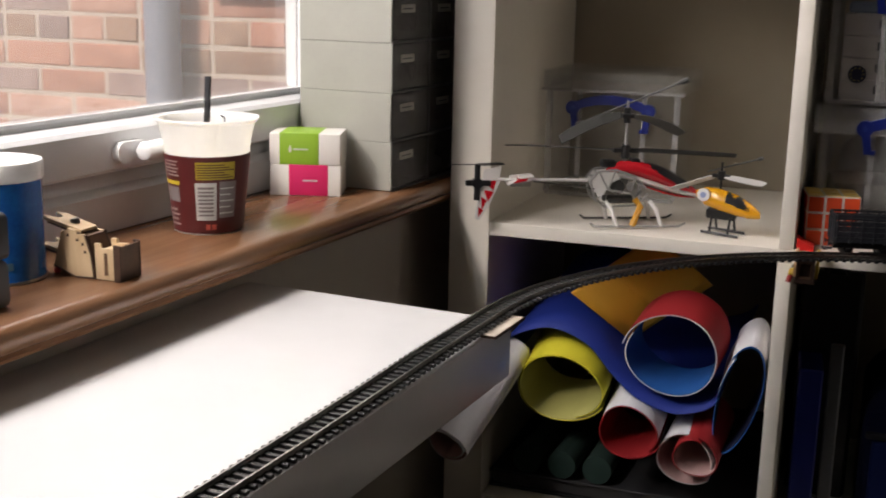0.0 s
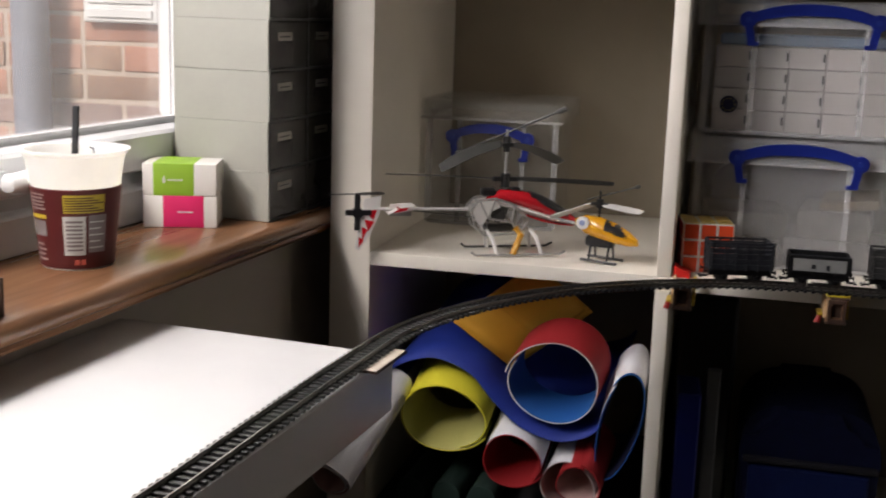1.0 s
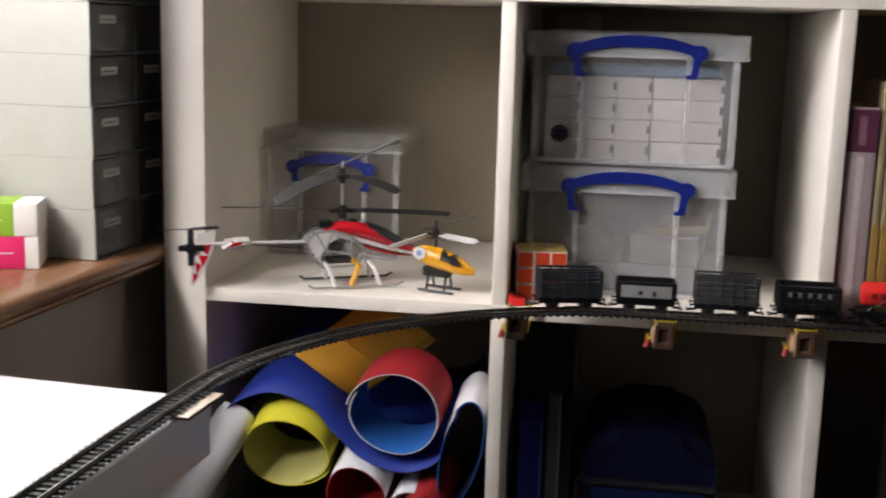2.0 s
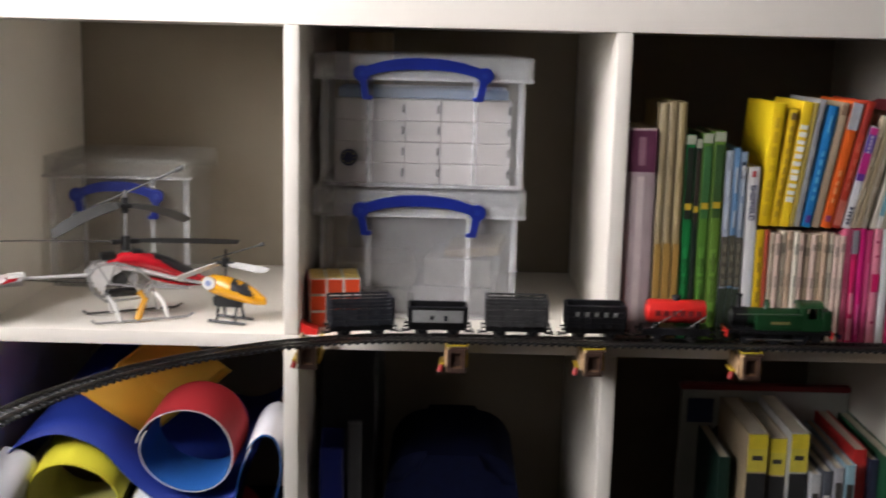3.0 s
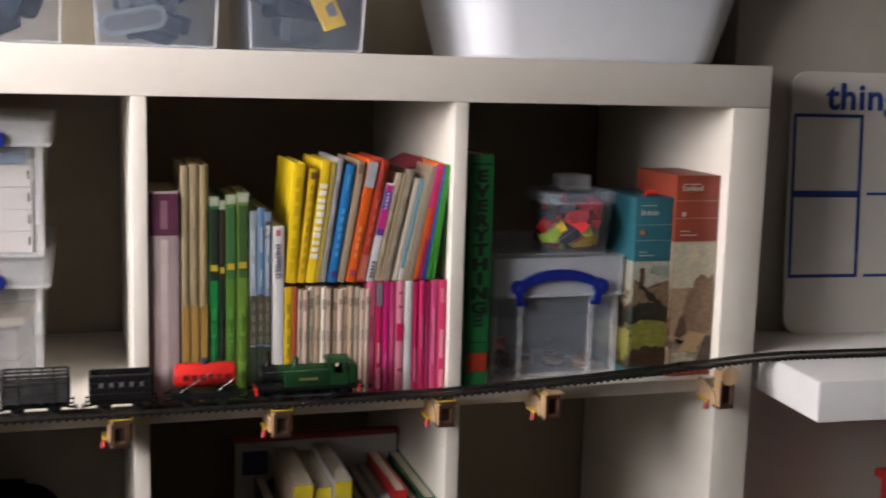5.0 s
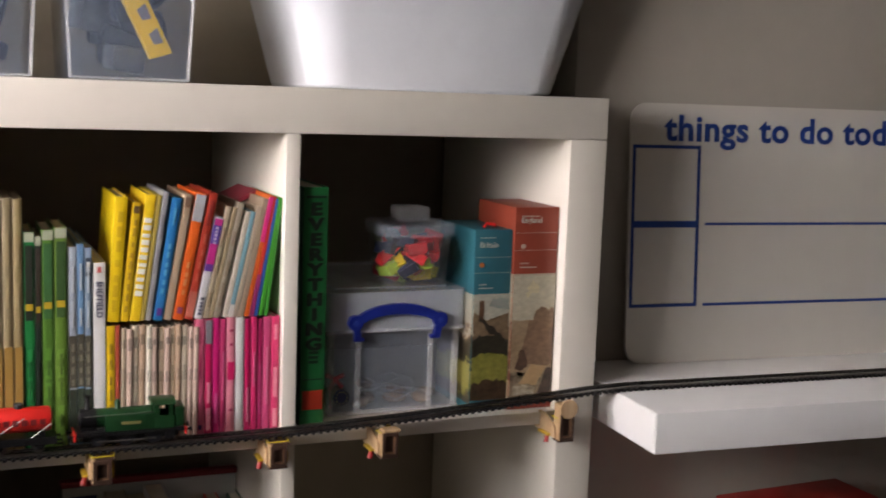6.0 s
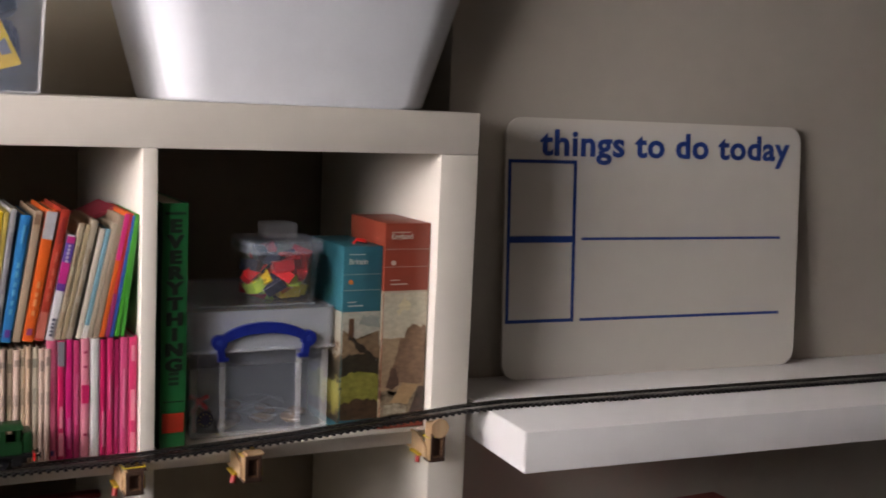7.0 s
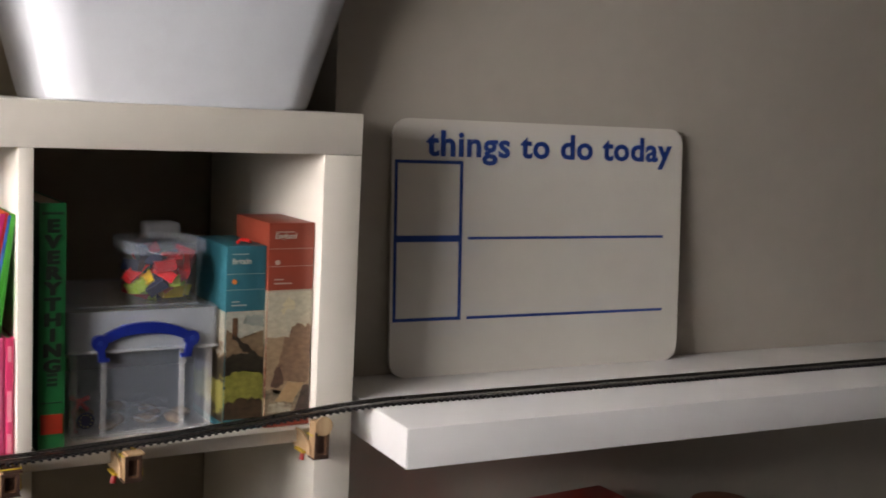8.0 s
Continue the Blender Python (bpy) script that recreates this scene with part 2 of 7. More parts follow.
bm = B(); box(bm, -0.6, 3.8, -3.4, 0.75, -0.1, 0)
structure("floor", bm, CARPET, None, "grey brown carpeted floor of a study", "floor")
# Unseen overhang past the window wall, kept to hold the sun out.
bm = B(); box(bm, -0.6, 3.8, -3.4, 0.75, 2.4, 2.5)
structure("ceiling", bm, CEIL, None, "unseen plaster ceiling darkened to cut bounced light", "ceiling")
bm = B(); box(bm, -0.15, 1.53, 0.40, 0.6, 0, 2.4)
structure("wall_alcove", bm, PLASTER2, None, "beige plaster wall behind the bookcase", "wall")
bm = B(); box(bm, 0.0, 2.3, 0.26, 0.75, 0, 2.4)
structure("wall_north", bm, PLASTER, RIGHT, "unseen plaster wall darkened to cut bounced light behind the floating shelf", "wall")
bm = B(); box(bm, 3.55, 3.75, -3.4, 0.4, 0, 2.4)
structure("wall_east", bm, DARKROOM, None, "unseen plaster wall darkened to cut bounced light", "wall")
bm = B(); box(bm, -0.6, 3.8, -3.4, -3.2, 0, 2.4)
structure("wall_south", bm, DARKROOM, None, "unseen plaster wall darkened to cut bounced light", "wall")
# window wall with its opening, along the axes LEFT
S0, S1, ZB, ZT = -1.0, 0.76, 1.123, 2.2
bm = B()
box(bm, -0.19, 0, -2.9, 1.3, 0, ZB)
box(bm, -0.19, 0, -2.9, 1.3, ZT, 2.4)
box(bm, -0.19, 0, -2.9, S0, ZB, ZT)
box(bm, -0.19, 0, S1, 1.3, ZB, ZT)
structure("wall_west", bm, PLASTER, LEFT, "unseen plaster wall darkened to cut bounced light below and round the window", "wall")


def window():
    w = thing("window_1", LEFT, "white plastic window with a handle above a wooden sill", "window", kind="structure")
    # fixed frame: bottom rail with a sloping rebate, jambs and head
    bm = B()
    prof = [(-0.16, 1.152), (-0.095, 1.152), (-0.095, 1.186), (-0.099, 1.190), (-0.106, 1.192), (-0.112, 1.203), (-0.16, 1.203)]
    prism(bm, [(x, z) for x, z in prof], S0 + 0.002, S1 - 0.002)
    box(bm, -0.16, -0.095, S0 + 0.002, S0 + 0.055, 1.203, ZT - 0.003, 0.002)
    box(bm, -0.16, -0.095, 0.67, S1 - 0.002, 1.203, ZT - 0.003, 0.002)
    box(bm, -0.16, -0.095, S0 + 0.055, 0.67, ZT - 0.055, ZT - 0.003, 0.002)
    part("window_frame", bm, UPVC, w)
    # sash: bottom rail with a bevelled bead, stiles and top rail
    bm = B()
    a0, a1 = S0 + 0.06, 0.668
    prism(bm, [(-0.155, 1.206), (-0.098, 1.206), (-0.094, 1.209), (-0.094, 1.243), (-0.098, 1.247), (-0.117, 1.250), (-0.119, 1.254), (-0.155, 1.254)], a0, a1)
    for y0, y1 in ((a0, a0 + 0.05), (a1 - 0.05, a1)):
        box(bm, -0.155, -0.098, y0, y1, 1.254, ZT - 0.06, 0.004)
    box(bm, -0.155, -0.098, a0, a1, ZT - 0.11, ZT - 0.058, 0.004)
    part("sash", bm, UPVC, w)
    bm = B()
    box(bm, -0.1215, -0.1165, a0 + 0.05, a1 - 0.05, 1.2545, 1.2575)
    part("gasket", bm, colour("white_gasket", 0.85, 0.87, 0.88, 0.35), w)
    for y0, y1 in ((a0 + 0.05, a1 - 0.05),):
        bm = B(); box(bm, -0.138, -0.132, y0, y1, 1.256, ZT - 0.11)
        p = part("pane", bm, GLASS, w, "clear double glazing")
        p.visible_shadow = False
    bm = B()
    prism(bm, round_rect(0.044, 0.020, 0.0095, 6, 0.261, 1.2233), -0.094, -0.0865)
    for v in bm.verts:
        v.co = Vector((v.co.y, v.co.x, v.co.z))
    h = part("handle", bm, UPVC, w, "white lever handle")
    bm = B()
    loft(bm, [(0.258, -0.076, 0.004, 0.006), (0.260, -0.075, 0.0078, 0.0080), (0.268, -0.073, 0.0092, 0.0092), (0.288, -0.072, 0.0105, 0.0108), (0.310, -0.072, 0.0120, 0.0120), (0.340, -0.072, 0.0120, 0.0120), (0.366, -0.072, 0.0115, 0.011), (0.372, -0.072, 0.006, 0.006)], 20)
    for v in bm.verts:
        v.co = Vector((v.co.z, v.co.x, 1.2245 + v.co.y))
    cyl(bm, (-0.084, 0.270, 1.2235), (-0.074, 0.270, 1.2235), 0.0085, seg=16)
    part("lever", bm, UPVC, h)


window()
bm = B()
pr = [(-0.16, 1.123), (0.036, 1.123), (0.0400, 1.1245), (0.0418, 1.1278), (0.0412, 1.1308), (0.0432, 1.1325), (0.0458, 1.1355), (0.0470, 1.1395), (0.0469, 1.1430), (0.0455, 1.1466), (0.0425, 1.1494), (0.038, 1.151), (-0.16, 1.151)]
prism(bm, pr, S0 + 0.001, S1 - 0.001)
structure("window_sill", bm, SILLWOOD, LEFT, "glossy reddish brown wooden window sill with a moulded nose", "window sill")

# outside: ground, brick wall of the next wing, downpipe
bm = B(); box(bm, -400, 400, -400, 400, -0.5, -0.35)
structure("ground", bm, mat("outdoor_paving", (0.26, 0.25, 0.24), 0.9, var=0.2, scale=6, bump=0.5), None, "grey paved yard outside the window", "ground")


# ---------------------------------------------------------------- bookcase
def bookcase():
    b = thing("bookcase", pose(0, 0, 0), "white laminate cube bookcase with sixteen open compartments", "bookcase")
    def panel(nm, *a, bev=0.0012):
        bm = B(); box(bm, *a, bev, 2); part(nm, bm, WHITE, b)
    panel("top_panel", 0, 1.488, 0, 0.39, 1.438, 1.488)
    panel("bottom_panel", 0, 1.488, 0, 0.39, 0.0, 0.05)
    panel("side_panel", 0, 0.05, 0, 0.39, 0.0505, 1.4375)
    panel("side_panel", 1.438, 1.488, 0, 0.39, 0.0505, 1.4375)
    zs = [0.05 + 0.351 * i for i in range(5)]
    for i in range(1, 4):
        panel("shelf_board", 0.0502, 1.4378, 0.001, 0.389, zs[i] - 0.016, zs[i])
    for x in (0.385, 0.736, 1.087):
        for k in range(4):
            panel("divider", x, x + 0.016, 0.0005, 0.3885, zs[k] + 0.0002, zs[k] + 0.3348)


bookcase()

def wall_shelf(bm, y0, y1, x0, x1, z0, z1, m, label, end=True):
    t = thing("floating_shelf", m, label, "shelf", "floating shelves")
    part("shelf_board", bm, GLOSS, t)
    bm = B()
    if end:
        box(bm, x0 - 0.0011, x0 - 0.0001, y0 + 0.001, y1, z0 + 0.001, z1 - 0.001, 0.0003)
    else:
        box(bm, x0 + 0.001, x1 - 0.001, y1 + 0.0001, y1 + 0.0011, z0 + 0.001, z1 - 0.001, 0.0003)
    part("end_cap", bm, GLOSS, t, "white foil end strip")


bm = B(); box(bm, 0, 1.55, 0, 0.2585, 1.083, 1.132, 0.0015, 2)
wall_shelf(bm, 0, 0.2585, 0, 1.55, 1.083, 1.132, RIGHT, "thick white gloss floating shelf on the plaster wall")
bm = B(); box(bm, 0, 0.27, -1.35, 0.313, 1.050, 1.0995, 0.0015, 2)
wall_shelf(bm, -1.35, 0.313, 0.001, 0.27, 1.050, 1.0995, LEFT @ pose(0.001, 0, 0), "thick white floating shelf under the window sill", end=False)
bm = B(); box(bm, 0.02, 1.55, 0.02, 0.2585, 0.78, 0.829, 0.0015, 2)
wall_shelf(bm, 0.02, 0.2585, 0.02, 1.55, 0.78, 0.829, RIGHT, "lower white floating shelf in shade on the wall")


# ---------------------------------------------------------------- model railway: track
R_ARC, H0 = 0.386, radians(85)


def track_base(x):
    pts = [(-9, 1.1005), (0.150, 1.1005), (0.168, 1.1036), (0.2, 1.1036), (0.45, 1.1075), (1.08, 1.1085), (1.25, 1.115), (1.38, 1.1235), (1.46, 1.130), (1.52, 1.1325), (9, 1.1325)]
    for (a, za), (b, zb) in zip(pts, pts[1:]):
        if a <= x <= b:
            return za + (zb - za) * (x - a) / (b - a)


def track_at(s):
    """Place, heading and height of the track s metres from where the curve begins."""
    la = R_ARC * H0
    if s < 0:
        x, y, h = 0.178 + s * math.cos(H0), -0.38 + s * math.sin(H0), H0
    elif s < la:
        h = H0 - s / R_ARC
        x = 0.178 + R_ARC * (math.sin(H0) - math.sin(h))
        y = -0.38 + R_ARC * (math.cos(h) - math.cos(H0))
    else:
        x = 0.178 + R_ARC * math.sin(H0) + s - la
        y0 = -0.38 + R_ARC * (1 - math.cos(H0))
        k = min(max((x - 1.3) / 0.3, 0), 1)
        slope = -0.058 * k
        y = y0 + 0.004 * min(max((x - 0.7) / 0.5, 0), 1) - 0.5 * 0.058 * 0.3 * k * k - 0.058 * max(x - 1.6, 0)
        h = slope
    return Vector((x, y, track_base(x))), h


def make_track():
    sb = B(); box(sb, -0.0018, 0.0018, -0.0148, 0.0148, 0, 0.0028, 0.0003)
    for q in (-1, 1):
        box(sb, -0.0014, 0.0014, q * 0.0083 - 0.002, q * 0.0083 + 0.002, 0.0028, 0.0036)
    sleeper = finish(sb, "sleeper", 0)
    sleeper.materials.append(SLEEP)
    ln, pitch, s = 0.168, 0.0084, -0.62
    while s < 2.75:
        p, h = track_at(s)
        m = Matrix.Translation(p) @ Matrix.Rotation(h, 4, "Z")
        t = thing("track_section", m, "black model railway track section with nickel rails", "model track", "track sections")
        inv = m.inverted()
        for q in (-1, 1):
            bm = B()
            rings = []
            for i in range(15):
                pp, hh = track_at(s + (ln - 0.0006) * i / 14)
                side, base = Vector((-math.sin(hh), math.cos(hh), 0)), pp + Vector((0, 0, 0.003))
                c = base + side * (q * 0.00825)
                prof = [(-0.0013, 0), (0.0013, 0), (0.0013, 0.0005), (0.0004, 0.0008), (0.0004, 0.002), (0.0007, 0.0022), (0.0007, 0.0030), (-0.0007, 0.0030), (-0.0007, 0.0022), (-0.0004, 0.002), (-0.0004, 0.0008), (-0.0013, 0.0005)]
                rings.append([bm.verts.new(inv @ (c + side * a + Vector((0, 0, b)))) for a, b in prof])
            for a, b in zip(rings, rings[1:]):
                for k in range(12):
                    bm.faces.new((a[k], a[(k + 1) % 12], b[(k + 1) % 12], b[k]))
            bm.faces.new(rings[0]); bm.faces.new(rings[-1][::-1])
            part("rail", bm, STEEL, t, "worn nickel rail")
            bm = B()
            rings = []
            for i in range(15):
                pp, hh = track_at(s + ln * i / 14)
                side = Vector((-math.sin(hh), math.cos(hh), 0))
                rings.append([bm.verts.new(inv @ (pp + side * (q * 0.0083 + a) + Vector((0, 0, b)))) for a, b in ((-0.0012, 0.0003), (0.0012, 0.0003), (0.0012, 0.0022), (-0.0012, 0.0022))])
            for a, b in zip(rings, rings[1:]):
                for k in range(4):
                    bm.faces.new((a[k], a[(k + 1) % 4], b[(k + 1) % 4], b[k]))
            bm.faces.new(rings[0]); bm.faces.new(rings[-1][::-1])
            part("sleeper_web", bm, SLEEP, t)
        for i in range(20):
            pp, hh = track_at(s + pitch * (i + 0.5))
            o = new("sleeper", sleeper)
            o.parent = t
            o.matrix_local = inv @ Matrix.Translation(pp) @ Matrix.Rotation(hh, 4, "Z")
        s += ln


make_track()

# ---------------------------------------------------------------- model railway: train
WAGGREY = mat("wagon_grey_paint", (0.022, 0.024, 0.029), 0.45, var=0.35, scale=120, bump=0.1, bscale=800, spec=0.3)
WAGLIGHT = mat("wagon_light_grey_paint", (0.22, 0.22, 0.215), 0.5, var=0.15, scale=90)
WAGBLACK = mat("wagon_black_paint", (0.007, 0.007, 0.008), 0.42, var=0.3, scale=120, spec=0.35)
TANKRED = mat("tank_red_paint", (0.60, 0.02, 0.015), 0.35, var=0.12, scale=70)
LOCOGREEN = mat("loco_green_paint", (0.008, 0.046, 0.014), 0.32, var=0.2, scale=80)
FADED = mat("worn_white_lettering", (0.16, 0.16, 0.15), 0.6, var=0.2)
WHEEL = mat("wheel_metal", (0.30, 0.29, 0.28), 0.35, metal=0.9, var=0.2)


def wheels(t, xs, r=0.0062):
    for x in xs:
        for q in (-1, 1):
            bm = B()
            cyl(bm, (x, q * 0.0085, r), (x, q * 0.0060, r), r, seg=20)
            cyl(bm, (x, q * 0.0066, r), (x, q * 0.0058, r), r + 0.0008, seg=20)
            cyl(bm, (x, q * 0.0088, r), (x, q * 0.0080, r), r * 0.4, seg=12)
            part("wheel", bm, WHEEL, t, "small metal wheel")
        bm = B(); cyl(bm, (x, -0.0105, r), (x, 0.0105, r), 0.001, seg=8)
        part("axle", bm, BLACK, t)


def chassis(t, ln, buff=True):
    bm = B()
    box(bm, -ln / 2, ln / 2, -0.0105, 0.0105, 0.0105, 0.0145, 0.0003)
    for q in (-1, 1):
        box(bm, -ln / 2, ln / 2, q * 0.011 - 0.0012, q * 0.011 + 0.0012, 0.0085, 0.0145, 0.0003)
        for x in (-ln * 0.28, ln * 0.28):
            prism(bm, [(x - 0.006, 0.0105), (x - 0.0028, 0.004), (x + 0.0028, 0.004), (x + 0.006, 0.0105)], q * 0.0105 - 0.001, q * 0.0105 + 0.001)
            box(bm, x - 0.002, x + 0.002, q * 0.0118 - 0.0008, q * 0.0118 + 0.0008, 0.0048, 0.0082, 0.0003)
        box(bm, -ln * 0.1, ln * 0.22, q * 0.0115 - 0.0005, q * 0.0115 + 0.0005, 0.0042, 0.0052)
    part("chassis", bm, WAGBLACK, t)
    for e in (-1, 1):
        bm = B()
        box(bm, e * (ln / 2 - 0.001), e * (ln / 2 + 0.0012), -0.0125, 0.0125, 0.0085, 0.0145, 0.0003)
        for q in (-1, 1):
            cyl(bm, (e * ln / 2, q * 0.0085, 0.0118), (e * (ln / 2 + 0.005), q * 0.0085, 0.0118), 0.0009, seg=8)
            cyl(bm, (e * (ln / 2 + 0.005), q * 0.0085, 0.0118), (e * (ln / 2 + 0.006), q * 0.0085, 0.0118), 0.0024, seg=12)
        part("buffer_beam", bm, WAGBLACK, t)
        bm = B()
        x0 = e * ln / 2
        box(bm, min(x0, x0 + e * 0.007), max(x0, x0 + e * 0.007), -0.002, 0.002, 0.0045, 0.0062)
        tube(bm, [(x0 + e * 0.007, -0.006, 0.0052), (x0 + e * 0.009, -0.006, 0.0052), (x0 + e * 0.009, 0.006, 0.0052), (x0 + e * 0.007, 0.006, 0.0052), (x0 + e * 0.007, -0.006, 0.0052)], 0.0007, 6)
        part("coupling", bm, BLACK, t)


def open_wagon(name, ln, top, mats, m, label, slatted=False, panel=None, marks=0):
    t = thing(name, m, label, "model wagon", "model train wagons")
    chassis(t, ln * 0.98)
    wheels(t, (-ln * 0.28, ln * 0.28))
    z0, w = 0.0147, 0.0148
    bm = B(); box(bm, -ln / 2, ln / 2, -w, w, z0, z0 + 0.0012)
    part("wagon_floor", bm, WAGBLACK, t)
    for q in (-1, 1):
        ys = (q * w - 0.0006, q * w + 0.0006)
        bm = B()
        zsolid = z0 + (top - z0) * (0.60 if slatted else 1.0)
        n = max(3, int((zsolid - z0) / 0.0052))
        for i in range(n):
            za, zb = z0 + (zsolid - z0) * i / n, z0 + (zsolid - z0) * (i + 1) / n
            box(bm, -ln / 2, ln / 2, *ys, za + 0.0002, zb - 0.0002, 0.0002)
        if slatted:
            for za, zb in ((0.66, 0.76), (0.82, 0.90), (0.95, 1.0)):
                box(bm, -ln / 2, ln / 2, *ys, z0 + (top - z0) * za, z0 + (top - z0) * zb)
        part("side_planks", bm, mats, t)
        for k, x in enumerate((-ln * 0.48, -ln * 0.27, -ln * 0.09, ln * 0.09, ln * 0.27, ln * 0.48)):
            bm = B(); box(bm, x - 0.0011, x + 0.0011, q * w + (0.0002 if q > 0 else -0.0014), q * w + (0.0014 if q > 0 else -0.0002), z0 - 0.001, top, 0.0002)
            part("strap", bm, mats, t)
        bm = B(); box(bm, -ln / 2, ln / 2, q * w - 0.0008, q * w + 0.0008, top, top + 0.0008)
        part("top_edge", bm, WAGGREY if mats is WAGBLACK else mats, t)
        if slatted:
            bm = B()
            prism(bm, [(-ln * 0.25, z0 + 0.001), (-ln * 0.22, z0 + 0.001), (-ln * 0.05, zsolid), (-ln * 0.08, zsolid)], q * (w + 0.0008) - 0.0004, q * (w + 0.0008) + 0.0004)
            prism(bm, [(ln * 0.25, z0 + 0.001), (ln * 0.22, z0 + 0.001), (ln * 0.05, zsolid), (ln * 0.08, zsolid)], q * (w + 0.0008) - 0.0004, q * (w + 0.0008) + 0.0004)
            part("brace", bm, mats, t)
        if panel:
            bm = B(); box(bm, -ln * 0.44, ln * 0.44, q * (w + 0.0017) - 0.0003, q * (w + 0.0017) + 0.0003, z0 + 0.003, top - 0.003, 0.0002)
            part("side_panel", bm, panel, t, "pale grey worn side panel")
            bm = B()
            box(bm, -ln * 0.10 - 0.0022, -ln * 0.10 + 0.0022, q * (w + 0.0022) - 0.0002, q * (w + 0.0022) + 0.0002, z0 + 0.006, z0 + 0.0105)
            part("marking", bm, WAGGREY, t)
            bm = B(); box(bm, ln * 0.14 - 0.0018, ln * 0.14 + 0.0018, q * (w + 0.0022) - 0.0002, q * (w + 0.0022) + 0.0002, z0 + 0.005, z0 + 0.0105)
            part("marking", bm, WAGGREY, t)
        for i in range(marks):
            x = -ln * 0.33 + ln * 0.66 * i / (marks - 1)
            bm = B(); box(bm, x - 0.0019, x + 0.0019, q * (w + 0.0016) - 0.0002, q * (w + 0.0016) + 0.0002, z0 + 0.013, z0 + 0.018, 0.0002)
            part("marking", bm, FADED, t, "worn pale marking bar")
    for e in (-1, 1):
        xs = (e * ln / 2 - 0.0006, e * ln / 2 + 0.0006)
        bm = B()
        zsolid = z0 + (top - z0) * (0.60 if slatted else 1.0)
        box(bm, *xs, -w, w, z0, zsolid, 0.0002)
        if slatted:
            for za, zb in ((0.66, 0.76), (0.82, 0.90), (0.95, 1.0)):
                box(bm, *xs, -w, w, z0 + (top - z0) * za, z0 + (top - z0) * zb)
        part("end_planks", bm, mats, t)
        for y in (-0.0138, -0.005, 0.005, 0.0138):
            bm = B(); box(bm, e * ln / 2 + (0.0003 if e > 0 else -0.0018), e * ln / 2 + (0.0018 if e > 0 else -0.0003), y - 0.001, y + 0.001, z0, top, 0.0002)
            part("end_post", bm, mats, t)
    return t


def tank_wagon(m):
    t = thing("tank_wagon", m, "model tank wagon with a bright red cylindrical tank", "model wagon", "model train wagons")
    ln = 0.070
    chassis(t, ln)
    wheels(t, (-0.018, 0.018))
    bm = B()
    box(bm, -ln / 2, ln / 2, -0.012, 0.012, 0.0146, 0.0160)
    for x in (-0.022, 0.022):
        box(bm, x - 0.003, x + 0.003, -0.011, 0.011, 0.016, 0.022, 0.0005)
    part("saddle", bm, WAGBLACK, t)
    bm = B()
    prof = [(0.0, -0.0325), (0.008, -0.032), (0.0118, -0.0305), (0.0128, -0.028), (0.0128, 0.028), (0.0118, 0.0305), (0.008, 0.032), (0.0, 0.0325)]
    lathe(bm, [(max(r, 0.0001), z) for r, z in prof], 32)
    bmesh.ops.transform(bm, matrix=Matrix.Translation((0, 0, 0.0325)) @ Matrix.Rotation(math.pi / 2, 4, "Y"), verts=bm.verts)
    tk = part("tank", bm, TANKRED, t, "bright red tank barrel")
    for q in (-1, 1):
        for i in range(6):
            x = -0.0235 + 0.0086 * i
            bm = B(); box(bm, x, x + 0.0058, q * 0.01285 - 0.0003, q * 0.01285 + 0.0003, 0.0295, 0.0355, 0.0001)
            part("marking", bm, mat("tank_lettering", (0.16, 0.012, 0.012), 0.5, var=0.3, scale=300), tk, "dark worn marking bar")
    bm = B()
    cyl(bm, (0, 0, 0.043), (0, 0, 0.0485), 0.0045, seg=16); cyl(bm, (0, 0, 0.0485), (0, 0, 0.0497), 0.0052, 0.004, seg=16)
    part("filler_cap", bm, DGREY, t, "dark filler dome")
    for q in (-1, 1):
        bm = B()
        tube(bm, [(0.005, q * 0.0132, 0.0375), (-0.027, q * 0.0115, 0.0165)], 0.00045, 6)
        part("stay_wire", bm, WHEEL, t)
        bm = B()
        tube(bm, [(0.030, q * 0.0132, 0.030), (0.012, q * 0.0115, 0.0165)], 0.00045, 6)
        part("stay_wire", bm, WHEEL, t)


